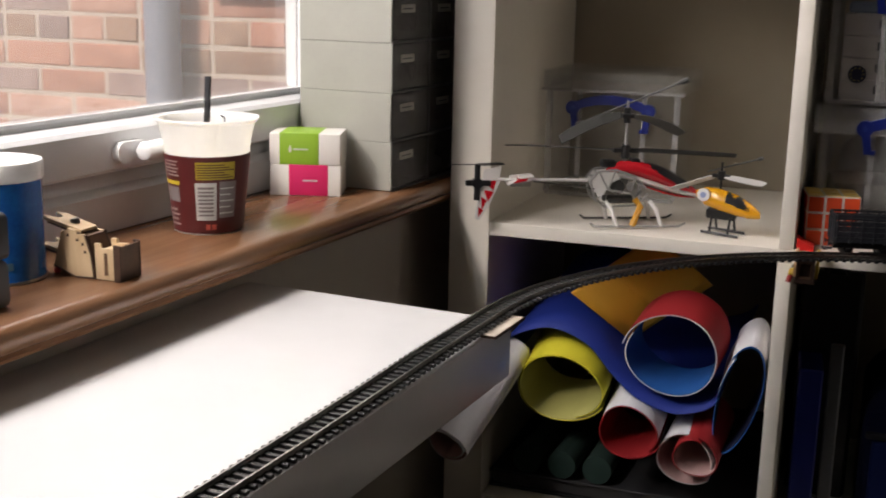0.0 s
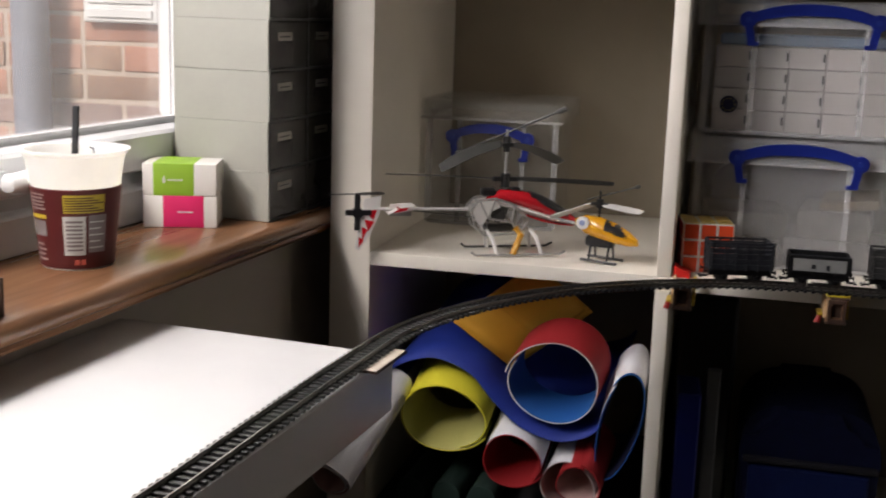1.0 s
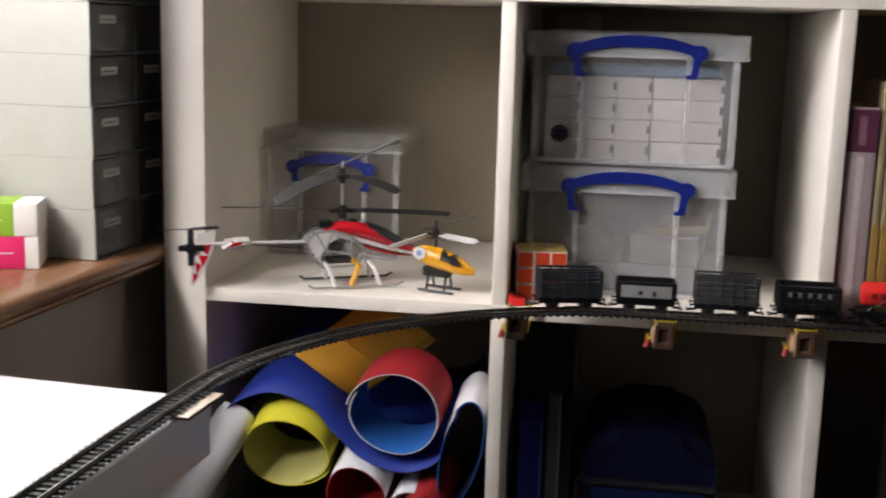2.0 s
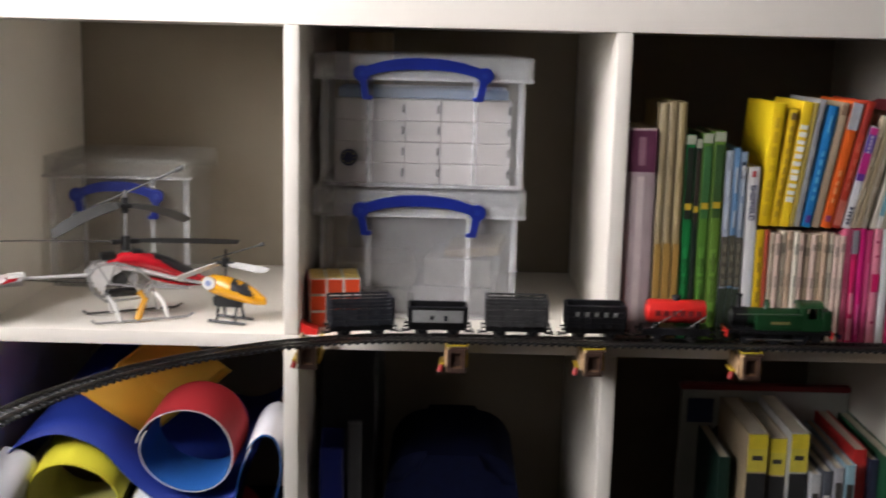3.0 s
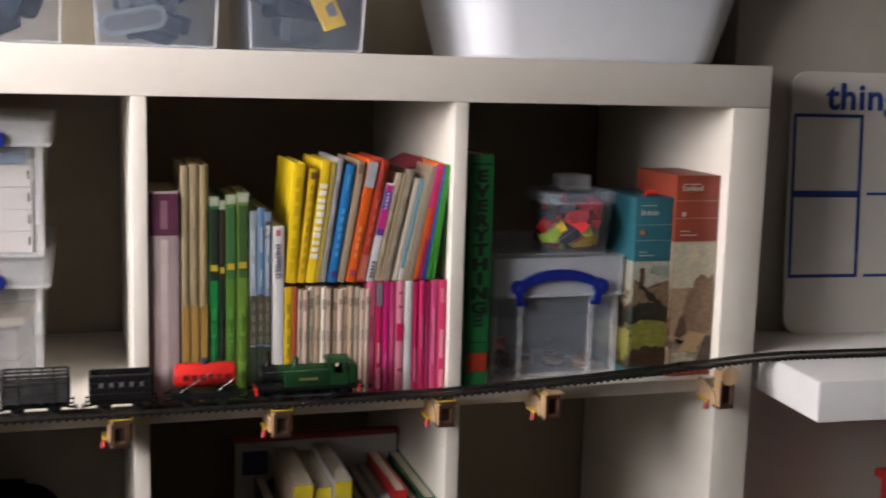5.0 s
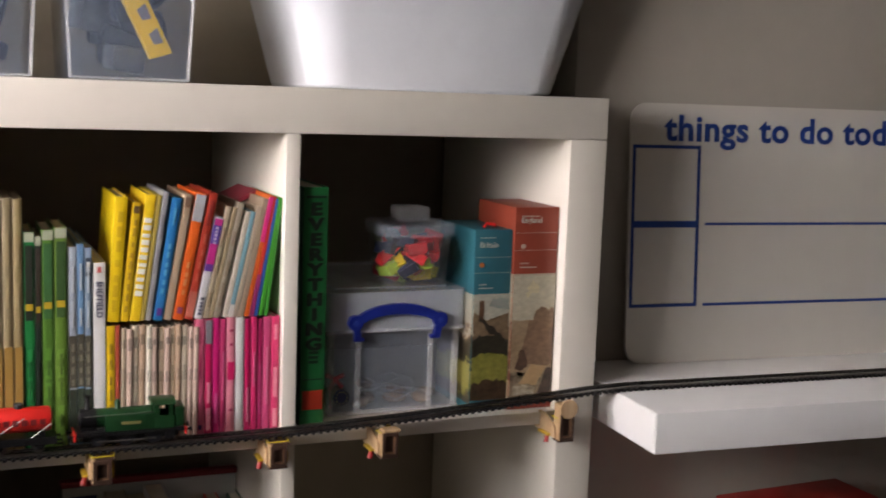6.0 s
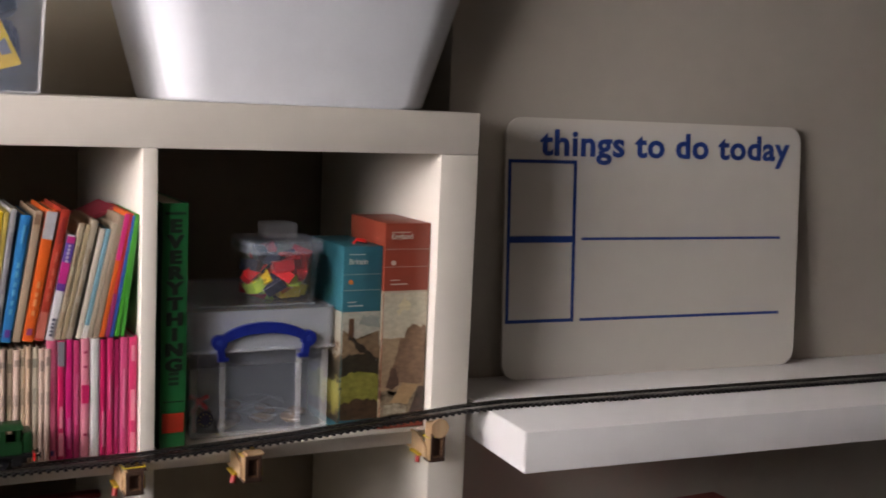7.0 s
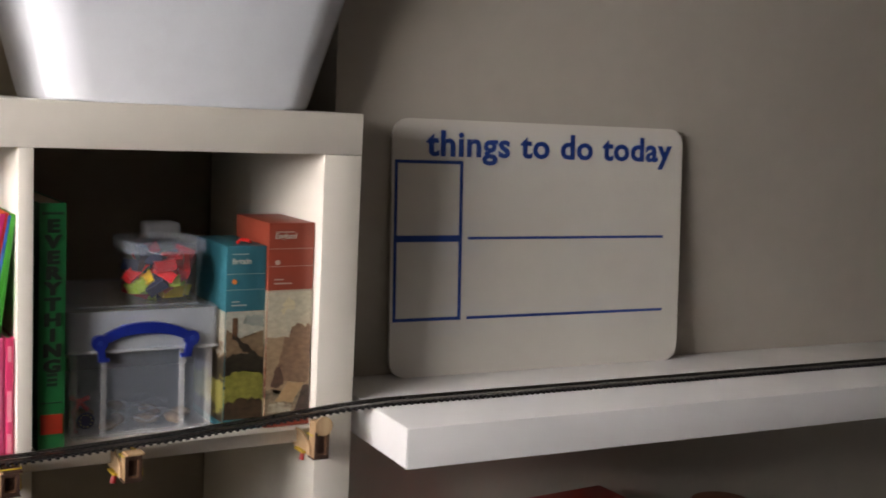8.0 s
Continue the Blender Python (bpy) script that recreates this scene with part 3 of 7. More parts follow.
def locomotive(m):
    t = thing("steam_locomotive", m, "dark green model tank locomotive with black smokebox", "model locomotive", "model train wagons")
    # it runs backwards towards +x with the cab leading; smokebox at -x
    bm = B()
    box(bm, -0.055, 0.055, -0.0145, 0.0145, 0.0150, 0.0168, 0.0004)
    box(bm, -0.048, 0.050, -0.0065, 0.0065, 0.005, 0.0150)
    for q in (-1, 1):
        box(bm, -0.055, 0.055, q * 0.0140 - 0.0006, q * 0.0140 + 0.0006, 0.0125, 0.0150)
        box(bm, 0.034, 0.044, q * 0.0128 - 0.0012, q * 0.0128 + 0.0012, 0.0045, 0.0125)
    part("running_plate", bm, WAGBLACK, t)
    for e in (-1, 1):
        bm = B(); box(bm, e * 0.0548, e * 0.0568, -0.015, 0.015, 0.0085, 0.0165, 0.0003) if e > 0 else box(bm, -0.0568, -0.0548, -0.015, 0.015, 0.0085, 0.0165, 0.0003)
        part("buffer_beam", bm, RED, t, "red buffer beam")
        for q in (-1, 1):
            bm = B()
            cyl(bm, (e * 0.0568, q * 0.009, 0.0125), (e * 0.0615, q * 0.009, 0.0125), 0.0011, seg=8)
            cyl(bm, (e * 0.0615, q * 0.009, 0.0125), (e * 0.0625, q * 0.009, 0.0125), 0.0028, seg=14)
            part("buffer", bm, BLACK, t)
    for x in (-0.032, -0.004, 0.024):
        for q in (-1, 1):
            bm = B()
            cyl(bm, (x, q * 0.0090, 0.0088), (x, q * 0.0066, 0.0088), 0.0088, seg=24)
            cyl(bm, (x, q * 0.0072, 0.0088), (x, q * 0.0064, 0.0088), 0.0096, seg=24)
            w = part("driving_wheel", bm, BLACK, t)
            bm = B(); cyl(bm, (x, q * 0.0092, 0.0088), (x, q * 0.0089, 0.0088), 0.0066, seg=20)
            part("wheel_spokes", bm, WAGGREY, w)
    for q in (-1, 1):
        bm = B(); box(bm, -0.034, 0.026, q * 0.0102 - 0.0006, q * 0.0102 + 0.0006, 0.0048, 0.0064, 0.0003)
        part("coupling_rod", bm, WHEEL, t, "bare metal coupling rod")
    bm = B(); cyl(bm, (-0.034, 0, 0.0285), (0.022, 0, 0.0285), 0.0098, seg=28)
    part("boiler", bm, LOCOGREEN, t)
    bm = B(); cyl(bm, (-0.050, 0, 0.0285), (-0.034, 0, 0.0285), 0.0104, seg=28); ball(bm, (-0.050, 0, 0.0285), 0.0022, 0.0082, 0.0082); box(bm, -0.049, -0.035, -0.007, 0.007, 0.0165, 0.022)
    part("smokebox", bm, WAGBLACK, t, "matt black smokebox")
    bm = B(); lathe(bm, [(0.0040, 0.0), (0.0030, 0.002), (0.0026, 0.0125), (0.0034, 0.0132), (0.0034, 0.0150), (0.0022, 0.0150)], 18)
    bmesh.ops.transform(bm, matrix=Matrix.Translation((-0.042, 0, 0.0378)), verts=bm.verts)
    part("chimney", bm, WAGBLACK, t)
    bm = B(); lathe(bm, [(0.0046, 0.0), (0.0036, 0.0015), (0.0034, 0.006), (0.0028, 0.0085), (0.0012, 0.0098), (0.0001, 0.0100)], 18)
    bmesh.ops.transform(bm, matrix=Matrix.Translation((-0.012, 0, 0.0374)), verts=bm.verts)
    part("steam_dome", bm, LOCOGREEN, t)
    for q in (-1, 1):
        bm = B(); box(bm, -0.026, 0.024, q * 0.0118 - 0.0028, q * 0.0118 + 0.0028, 0.0168, 0.0335, 0.0009, 2)
        part("side_tank", bm, LOCOGREEN, t)
        bm = B()
        box(bm, -0.010, 0.010, q * 0.0147 - 0.0002, q * 0.0147 + 0.0002, 0.0235, 0.0265)
        part("lettering_bar", bm, mat("faded_gold", (0.20, 0.17, 0.06), 0.5), t)
        bm = B()
        # low cab side, open above, with slim pillars at both ends
        box(bm, 0.0235, 0.0440, q * 0.0138 - 0.0007, q * 0.0138 + 0.0007, 0.0168, 0.0300)
        box(bm, 0.0235, 0.0285, q * 0.0138 - 0.0007, q * 0.0138 + 0.0007, 0.0300, 0.0420)
        box(bm, 0.0385, 0.0425, q * 0.0138 - 0.0007, q * 0.0138 + 0.0007, 0.0300, 0.0420)
        part("cab_side", bm, LOCOGREEN, t)
    for x in (0.0230, 0.0418):
        bm = B(); box(bm, x, x + 0.0012, -0.0131, 0.0131, 0.0168, 0.0415)
        part("cab_end", bm, LOCOGREEN, t)
    bm = B()
    prism(bm, [(-0.0152, 0.0418), (-0.012, 0.0448), (-0.006, 0.0466), (0.006, 0.0466), (0.012, 0.0448), (0.0152, 0.0418), (0.0145, 0.0414), (-0.0145, 0.0414)], 0.0208, 0.0452, Matrix.Rotation(-math.pi / 2, 4, "Z"))
    part("cab_roof", bm, LOCOGREEN, t)
    bm = B(); box(bm, 0.0442, 0.0550, -0.0138, 0.0138, 0.0168, 0.0385, 0.0030, 3)
    part("coal_bunker", bm, LOCOGREEN, t)
    bm = B(); tube(bm, [(-0.046, -0.0112, 0.033), (0.022, -0.0118, 0.0345)], 0.0005, 6)
    part("handrail", bm, WHEEL, t)


def on_track(x):
    p, h = track_at(x - 0.178 - R_ARC * math.sin(H0) + R_ARC * H0)
    return Matrix.Translation(p + Vector((0, 0, 0.0062))) @ Matrix.Rotation(h, 4, "Z")


open_wagon("cattle_wagon", 0.0650, 0.0435, WAGGREY, on_track(0.471), "dark grey slatted model goods wagon", slatted=True)
open_wagon("open_wagon", 0.0605, 0.0338, WAGBLACK, on_track(0.554), "black low open model wagon with pale grey sides", panel=WAGLIGHT)
open_wagon("cattle_wagon", 0.0635, 0.0440, mat("wagon_worn_grey_paint", (0.050, 0.049, 0.048), 0.5, var=0.4, scale=70, bump=0.1, bscale=800, col2=(0.014, 0.014, 0.015)), on_track(0.638), "worn mid grey slatted model goods wagon", slatted=True)
open_wagon("open_wagon", 0.0610, 0.0388, WAGBLACK, on_track(0.722), "black open model coal wagon with worn pale marks", marks=5)
tank_wagon(on_track(0.808))
locomotive(on_track(0.917))


# ---------------------------------------------------------------- laser-cut clamps that carry the track
def clamp(m, tall=0.0, disc=False, label="yellow and pale plywood track clamp with a red peg", open_jaw=False):
    t = thing("wooden_clamp", m, label, "clamp", "track clamps")
    # local origin: front edge of the shelf at its top; -y into the room
    w, y0, y1, z0, z1 = 0.0094, -0.050, -0.034, -0.0235, 0.0014
    z1 += tall
    bm = B()
    box(bm, -w, -w + 0.003, y0, y1, z0, z1, 0.0004); box(bm, w - 0.003, w, y0, y1, z0, z1, 0.0004)
    box(bm, -w + 0.003, w - 0.003, y0, y1, z1 - 0.003, z1); box(bm, -w + 0.003, w - 0.003, y0, y1, z0 + 0.0012, z0 + 0.0042)
    part("body", bm, CLAMPWOOD, t)
    bm = B()
    for x0, x1, za, zb in ((-w, -w + 0.0036, z0, z1), (w - 0.0036, w, z0, z1), (-w + 0.0036, w - 0.0036, z1 - 0.0042, z1), (-w + 0.0036, w - 0.0036, z0 + 0.0010, z0 + 0.0046)):
        box(bm, x0, x1, y0 - 0.0012, y0 - 0.0001, za, zb, 0.0002)
    part("scorched_edge", bm, BURNT, t, "laser-scorched dark front edge")
    # Inner frame and plate are toned dark so the opening reads dark.
    bm = B()
    for x0, x1, za, zb in ((-w + 0.0030, -w + 0.0044, z0 + 0.0042, z1 - 0.0032), (w - 0.0044, w - 0.0030, z0 + 0.0042, z1 - 0.0032), (-w + 0.0044, w - 0.0044, z1 - 0.0048, z1 - 0.0034), (-w + 0.0044, w - 0.0044, z0 + 0.0044, z0 + 0.0058)):
        box(bm, x0, x1, y0 + 0.0012, y0 + 0.0034, za, zb)
    part("inner_frame", bm, mat("dark_tan_ply", (0.15, 0.075, 0.035), 0.6, var=0.3, scale=90), t, "dark tan inner frame")
    bm = B(); box(bm, -w + 0.0031, w - 0.0031, y0 + 0.0035, y0 + 0.006, z0 + 0.0042, z1 - 0.003)
    part("inner_plate", bm, BURNT, t, "dark brown inner plate")
    bm = B(); box(bm, -w - 0.001, w + 0.001, y0 - 0.0002, y1, z0 - 0.0012, z0 + 0.0010, 0.0003)
    part("base_edge", bm, BURNT, t)
    for q in (-1, 1):
        bm = B()
        prism(bm, [(y0 + 0.006, z0 + 0.004), (y1 - 0.002, z0 + 0.002), (0.012, z0 + 0.0045), (0.012, z0 + 0.0075), (-0.004, z0 + 0.0075), (-0.004, -0.0005), (0.0, 0.0005), (0.0, 0.0035), (-0.016, 0.0035), (y1 - 0.003, -0.0050), (y0 + 0.008, -0.0085)], q * (w + 0.0018) - 0.0013, q * (w + 0.0018) + 0.0013, Matrix.Rotation(math.pi / 2, 4, "Z"))
        part("jaw_plate", bm, CLAMPWOOD if q > 0 else YWOOD, t, "pale plywood jaw" if q > 0 else "yellow stained plywood jaw")
    bm = B(); box(bm, -w - 0.0085, -w - 0.0032, -0.034, -0.010, z0 + 0.0035, z0 + 0.0058, 0.0003)
    part("wedge", bm, YWOOD, t, "yellow stained wedge")
    bm = B(); cyl(bm, (-w - 0.006, -0.030, z0 + 0.003), (-w - 0.008, -0.032, z0 - 0.005), 0.0028, 0.0032, 12)
    part("peg", bm, mat("dark_red_peg", (0.36, 0.012, 0.012), 0.45, var=0.1), t, "dark red plastic peg")
    bm = B()
    tube(bm, [(-0.010, -0.046, 0.0042), (0.0, -0.048, 0.0050), (0.012, -0.046, 0.0046), (0.013, -0.030, 0.0040), (0.0, -0.028, 0.0046), (-0.011, -0.032, 0.0040)], 0.0008, 8, closed=True)
    part("rubber_band", bm, colour("yellow_rubber", 0.52, 0.40, 0.02, 0.45), t, "bright yellow rubber band")
    if disc:
        bm = B(); cyl(bm, (0.001, y0 - 0.003, z1 - 0.005), (0.001, y0 + 0.0, z1 - 0.005), 0.0115, seg=28)
        part("disc", bm, CLAMPWOOD, t, "round pale plywood disc")
    else:
        # Dark top plate on low clamps, so no pale edge shows.
        bm = B(); box(bm, -w + 0.002, w + 0.003, y0 - 0.001, y1, z1 + 0.0001, z1 + 0.0025, 0.0004)
        part("top_plate", bm, CLAMPWOOD if tall else BURNT, t)
    return t


first = clamp(pose(0.575, 0, 1.103))
for x in (0.417, 0.720, 0.887, 1.071):
    copy_thing(first, pose(x, 0, 1.103))
clamp(pose(1.199, 0, 1.103), tall=0.004)
clamp(pose(1.424, 0, 1.103), tall=0.020, disc=True, label="taller plywood track clamp with a round pale disc")
bm = B(); box(bm, 0.246, 0.2805, 0.2525, 0.3175, 0.0002, 0.0030, 0.0004)
plate = solo("plywood_plate", bm, wood_mat("pale_grey_plywood", (0.52, 0.44, 0.36), (0.66, 0.58, 0.49), 0.35, (40, 40, 8)), LEFT @ pose(0, 0, 1.1), "plywood plate under the track, jutting past the shelf corner", "wooden plate")
# Thin dark strips round the plate stand for the shadow beneath it.
bm = B()
for x0, x1, ya, yb in ((0.2806, 0.2812, 0.2520, 0.3180), (0.246, 0.2805, 0.2518, 0.2524), (0.246, 0.2805, 0.3176, 0.3182)):
    box(bm, x0, x1, ya, yb, 0.0004, 0.0028)
part("scorched_edge", bm, BURNT, plate, "dark edge strip for the shadow beneath the plate")



# ---------------------------------------------------------------- window sill things
ZS = 1.1512


def cup(m):
    t = thing("noodle_cup", m, "white plastic cup in a maroon sleeve with a black fork", "cup")
    h = 0.105
    def rad(z):
        return 0.031 + 0.0115 * z / h
    bm = B()
    lathe(bm, [(0.0001, 0.004), (0.029, 0.004), (0.0295, 0.0), (0.031, 0.0), (rad(0.076), 0.076), (0.0425, 0.094), (0.0445, 0.101), (0.0485, 0.104), (0.0485, 0.1055), (0.043, 0.1045), (0.040, 0.094), (0.0318, 0.03), (0.0001, 0.012)], 48)
    part("cup_body", bm, mat("cream_white_plastic", (0.90, 0.88, 0.80), 0.4, var=0.03, sss=0.7), t)
    bm = B()
    lathe(bm, [(rad(0.001) + 0.0002, 0.001)] + [(rad(0.002 + 0.07 * i / 6) + 0.0010, 0.002 + 0.07 * i / 6) for i in range(7)] + [(rad(0.072) + 0.0001, 0.0727)], 48)
    sl = part("sleeve", bm, mat("maroon_card", (0.085, 0.012, 0.012), 0.42, var=0.12, scale=60), t, "maroon printed card sleeve")
    MAR, YEL = mat("label_white", (0.55, 0.55, 0.52), 0.5), mat("label_yellow", (0.50, 0.38, 0.03), 0.5)
    GRY = mat("label_grey", (0.20, 0.17, 0.17), 0.5)
    def patch(nm, a0, a1, z0, z1, material, off=0.0015):
        bm = B(); lathe(bm, [(rad(z0) + off, z0), (rad(z1) + off, z1)], max(2, int((a1 - a0) / 4)), radians(a0), radians(a1)); part(nm, bm, material, sl)
    patch("label_panel", 8, 62, 0.052, 0.068, YEL)
    for i in range(6):
        patch("printed_line", 10, 60 - 7 * (i % 3), 0.0535 + 0.0023 * i, 0.0545 + 0.0023 * i, mat("dark_print", (0.06, 0.02, 0.01), 0.5), 0.0020)
    patch("barcode_panel", 6, 36, 0.014, 0.049, MAR)
    for i in range(8):
        patch("barcode_bar", 10, 32, 0.018 + 0.0036 * i, 0.0197 + 0.0036 * i + 0.0004 * (i % 2), GRY, 0.0020)
    patch("label_panel", 40, 66, 0.016, 0.050, GRY)
    for i in range(5):
        patch("printed_line", 41, 62 - 5 * (i % 2), 0.020 + 0.0058 * i, 0.0212 + 0.0058 * i, MAR, 0.0020)
    for i in range(5):
        patch("printed_line", -50, -18 - 3 * (i % 2), 0.054 + 0.0032 * i, 0.0553 + 0.0032 * i, mat("pale_print", (0.35, 0.28, 0.26), 0.5))
    patch("label_panel", -52, -18, 0.046, 0.0495, YEL)
    patch("label_panel", -50, -20, 0.030, 0.044, GRY)
    for i in range(4):
        patch("printed_line", -48, -24 - 4 * (i % 2), 0.008 + 0.0045 * i, 0.0098 + 0.0045 * i, mat("pale_print", (0.35, 0.28, 0.26), 0.5))
    patch("seal", 20, 27, 0.005, 0.010, mat("seal_red", (0.5, 0.1, 0.07), 0.5))
    patch("seal", 29, 36, 0.005, 0.010, mat("seal_red", (0.5, 0.1, 0.07), 0.5))
    bm = B()
    box(bm, -0.0038, 0.0038, -0.0012, 0.0012, -0.02, 0.062, 0.0008, 2, Matrix.Translation((0.002, 0.0, 0.080)) @ Matrix.Rotation(radians(-7), 4, "Y") @ Matrix.Rotation(radians(60), 4, "Z"))
    part("fork", bm, BLACK, t, "black plastic fork handle")
    bm = B(); tube(bm, [(0.028, 0.030, 0.1045), (0.031, 0.031, 0.109), (0.036, 0.030, 0.111)], 0.0006, 6)
    part("lid_scrap", bm, BLACK, t, "torn scrap of foil lid on the rim")


cup(LEFT @ pose(-0.0308, 0.296, ZS, rz=-78))


def tin(m):
    t = thing("storage_tin", m, "blue cylindrical tin with a white plastic lid", "tin")
    bm = B(); lathe(bm, [(0.0001, 0), (0.0355, 0), (0.0365, 0.001), (0.0365, 0.003), (0.036, 0.004), (0.036, 0.086), (0.0001, 0.086)], 48)
    part("tin_body", bm, mat("blue_printed_card", (0.012, 0.14, 0.42), 0.25, col2=(0.006, 0.055, 0.24), scale=30), t)
    bm = B(); lathe(bm, [(0.0372, 0.078), (0.0378, 0.079), (0.0378, 0.090), (0.037, 0.092), (0.034, 0.0922), (0.033, 0.0908), (0.0001, 0.0908)], 48)
    part("lid", bm, mat("white_lid", (0.86, 0.86, 0.85), 0.3), t, "white plastic lid")
    for a, z, w in ((-20, 0.03, 9), (-8, 0.05, 6), (4, 0.012, 10), (-32, 0.06, 7)):
        bm = B(); lathe(bm, [(0.0363, z), (0.0363, z + 0.006)], 4, radians(a), radians(a + w)); part("printed_mark", bm, mat("tin_print", (0.06, 0.16, 0.25), 0.4), t)
    bm = B(); lathe(bm, [(0.0367, 0.0), (0.0372, 0.0012), (0.0367, 0.0028)], 48); part("rim", bm, WHEEL, t, "bare metal rim")


tin(LEFT @ pose(-0.061, 0.064, ZS, rz=-40))
t = thing("handheld_device", LEFT @ pose(-0.012, -0.012, ZS, rz=8), "small black and grey plastic device standing on the sill", "device")
bm = B(); prism(bm, round_rect(0.05, 0.034, 0.006, 5, 0, 0.017), -0.013, 0.013); part("base", bm, mat("device_grey", (0.07, 0.075, 0.085), 0.4), t)
bm = B(); prism(bm, round_rect(0.052, 0.034, 0.006, 5, 0, 0.0515), -0.014, 0.014); part("cover", bm, BLACK, t)


def card_box(z, band, rz, shift, label):
    t = thing("card_box", LEFT @ pose(-0.053, 0.5125, z, rz=rz), label, "cardboard box", "small card boxes")
    w, d, h = 0.077, 0.056, 0.0338
    bm = B(); box(bm, -w / 2, w / 2, -d / 2, d / 2, 0, h, 0.0012, 2)
    part("carton", bm, mat("white_card", (0.74, 0.72, 0.68), 0.5, var=0.04, scale=40), t)
    bm = B(); box(bm, shift - 0.0215, shift + 0.0215, -d / 2 - 0.0005, d / 2 + 0.0005, -0.0001 if z > 1.17 else 0.0002, h + 0.0005, 0.0012, 2)
    s = part("sleeve", bm, band, t)
    bm = B()
    box(bm, shift - 0.006, shift + 0.010, -d / 2 - 0.0010, -d / 2 - 0.0004, 0.016, 0.0176)
    part("printed_line", bm, mat("label_white", (0.55, 0.55, 0.52), 0.5), s)
    if z > 1.17:
        bm = B(); prism(bm, [(shift - 0.011, 0.0135), (shift - 0.0085, 0.0135), (shift - 0.008, 0.017), (shift - 0.0098, 0.0215), (shift - 0.0116, 0.017)], -d / 2 - 0.0010, -d / 2 - 0.0004)
        part("printed_mark", bm, mat("label_white", (0.55, 0.55, 0.52), 0.5), s)


card_box(ZS, mat("pink_card", (0.62, 0.02, 0.12), 0.45, var=0.06), 23, 0.0035, "small white card box with a crimson pink sleeve on the sill")
card_box(ZS + 0.0341, mat("lime_card", (0.24, 0.42, 0.03), 0.45, var=0.06), 22, -0.006, "small white card box with a lime green sleeve, stacked")


def spare_clamp(m):
    t = thing("wooden_clamp", m, "spare pale plywood clamp with scorched edges lying on the sill", "clamp", "track clamps")
    BROWN = mat("scorched_brown_ply", (0.10, 0.05, 0.025), 0.6, var=0.35, scale=60)
    # x runs along the clamp, jaws open towards -x and up
    for q in (-1, 1):
        y = q * 0.0115
        bm = B()
        prism(bm, [(-0.026, 0.0075), (-0.006, 0.0), (0.012, 0.0006), (0.009, 0.020), (0.004, 0.034), (-0.004, 0.0345), (-0.0055, 0.037), (-0.012, 0.0385), (-0.014, 0.036), (-0.018, 0.036)], y - 0.0015, y + 0.0015)
        p = part("side_plate", bm, PLY, t, "pale plywood side plate")
        bm = B(); prism(bm, [(-0.0265, 0.0070), (-0.006, -0.0003), (0.0125, 0.0003), (0.0096, 0.020), (0.0045, 0.0345), (0.0032, 0.0342), (0.0080, 0.020), (0.0106, 0.0016), (-0.006, 0.0009), (-0.0262, 0.0083)], y - 0.0017, y + 0.0017)
        part("scorched_edge", bm, BURNT, p)
        for x, z in ((-0.012, 0.033), (-0.003, 0.030), (0.002, 0.027), (0.004, 0.021)):
            bm = B(); box(bm, x - 0.0011, x + 0.0011, y - 0.0018, y + 0.0018, z - 0.0011, z + 0.0011)
            part("slot", bm, BURNT, p)
    bm = B(); prism(bm, [(0.0085, 0.0004), (0.0132, 0.0004), (0.0102, 0.020), (0.0056, 0.0335), (0.0015, 0.0335), (0.006, 0.020)], -0.0099, 0.0099)
    part("end_plate", bm, BROWN, t, "scorched brown end plate")
    # second, lower block
    for q in (-1, 1):
        y = q * 0.0105
        bm = B(); prism(bm, [(0.0125, 0.0004), (0.033, 0.0004), (0.033, 0.021), (0.026, 0.0255), (0.0175, 0.025), (0.0165, 0.0285), (0.012, 0.0285)], y - 0.0014, y + 0.0014)
        p = part("block_plate", bm, PLY, t)
        bm = B(); box(bm, 0.0205, 0.0235, y - 0.0017, y + 0.0017, 0.004, 0.0215)
        part("slot", bm, BROWN, p)
    bm = B(); box(bm, 0.0275, 0.0325, -0.009, 0.009, 0.001, 0.021, 0.0004); part("end_plate", bm, BROWN, t)
    bm = B(); box(bm, 0.0333, 0.0355, -0.0125, 0.0125, 0.0, 0.0275, 0.0004); part("lip", bm, BROWN, t, "scorched brown end lip")
    for y in (-0.0136, 0.0120):
        bm = B(); box(bm, 0.0300, 0.0362, y, y + 0.0016, 0.0, 0.0290, 0.0003); part("lip_edge", bm, BURNT, t, "burnt dark edge of the lip")
    bm = B(); box(bm, 0.0135, 0.027, -0.009, 0.009, 0.0205, 0.0228, 0.0003); part("top_plate", bm, PLY, t)
    for dx, z0, tilt, ln in ((-0.002, 0.0345, 13, 0.038), (-0.018, 0.0150, 17, 0.024)):
        mm = Matrix.Translation((dx, 0, z0)) @ Matrix.Rotation(radians(tilt), 4, "Y")
        bm = B()
        rim = [(0, -0.0095), (-ln * 0.8, -0.0115), (-ln, -0.0075), (-ln * 0.72, -0.003), (-ln * 0.72, 0.003), (-ln, 0.0075), (-ln * 0.8, 0.0115), (0, 0.0095)]
        a = [bm.verts.new((x, y, 0)) for x, y in rim]; b = [bm.verts.new((x, y, 0.003)) for x, y in rim]
        bm.faces.new(a); bm.faces.new(b)
        for i in range(8):
            bm.faces.new((a[i], a[(i + 1) % 8], b[(i + 1) % 8], b[i]))
        bmesh.ops.transform(bm, matrix=mm, verts=bm.verts)
        jw = part("jaw", bm, PLY, t, "forked plywood jaw")
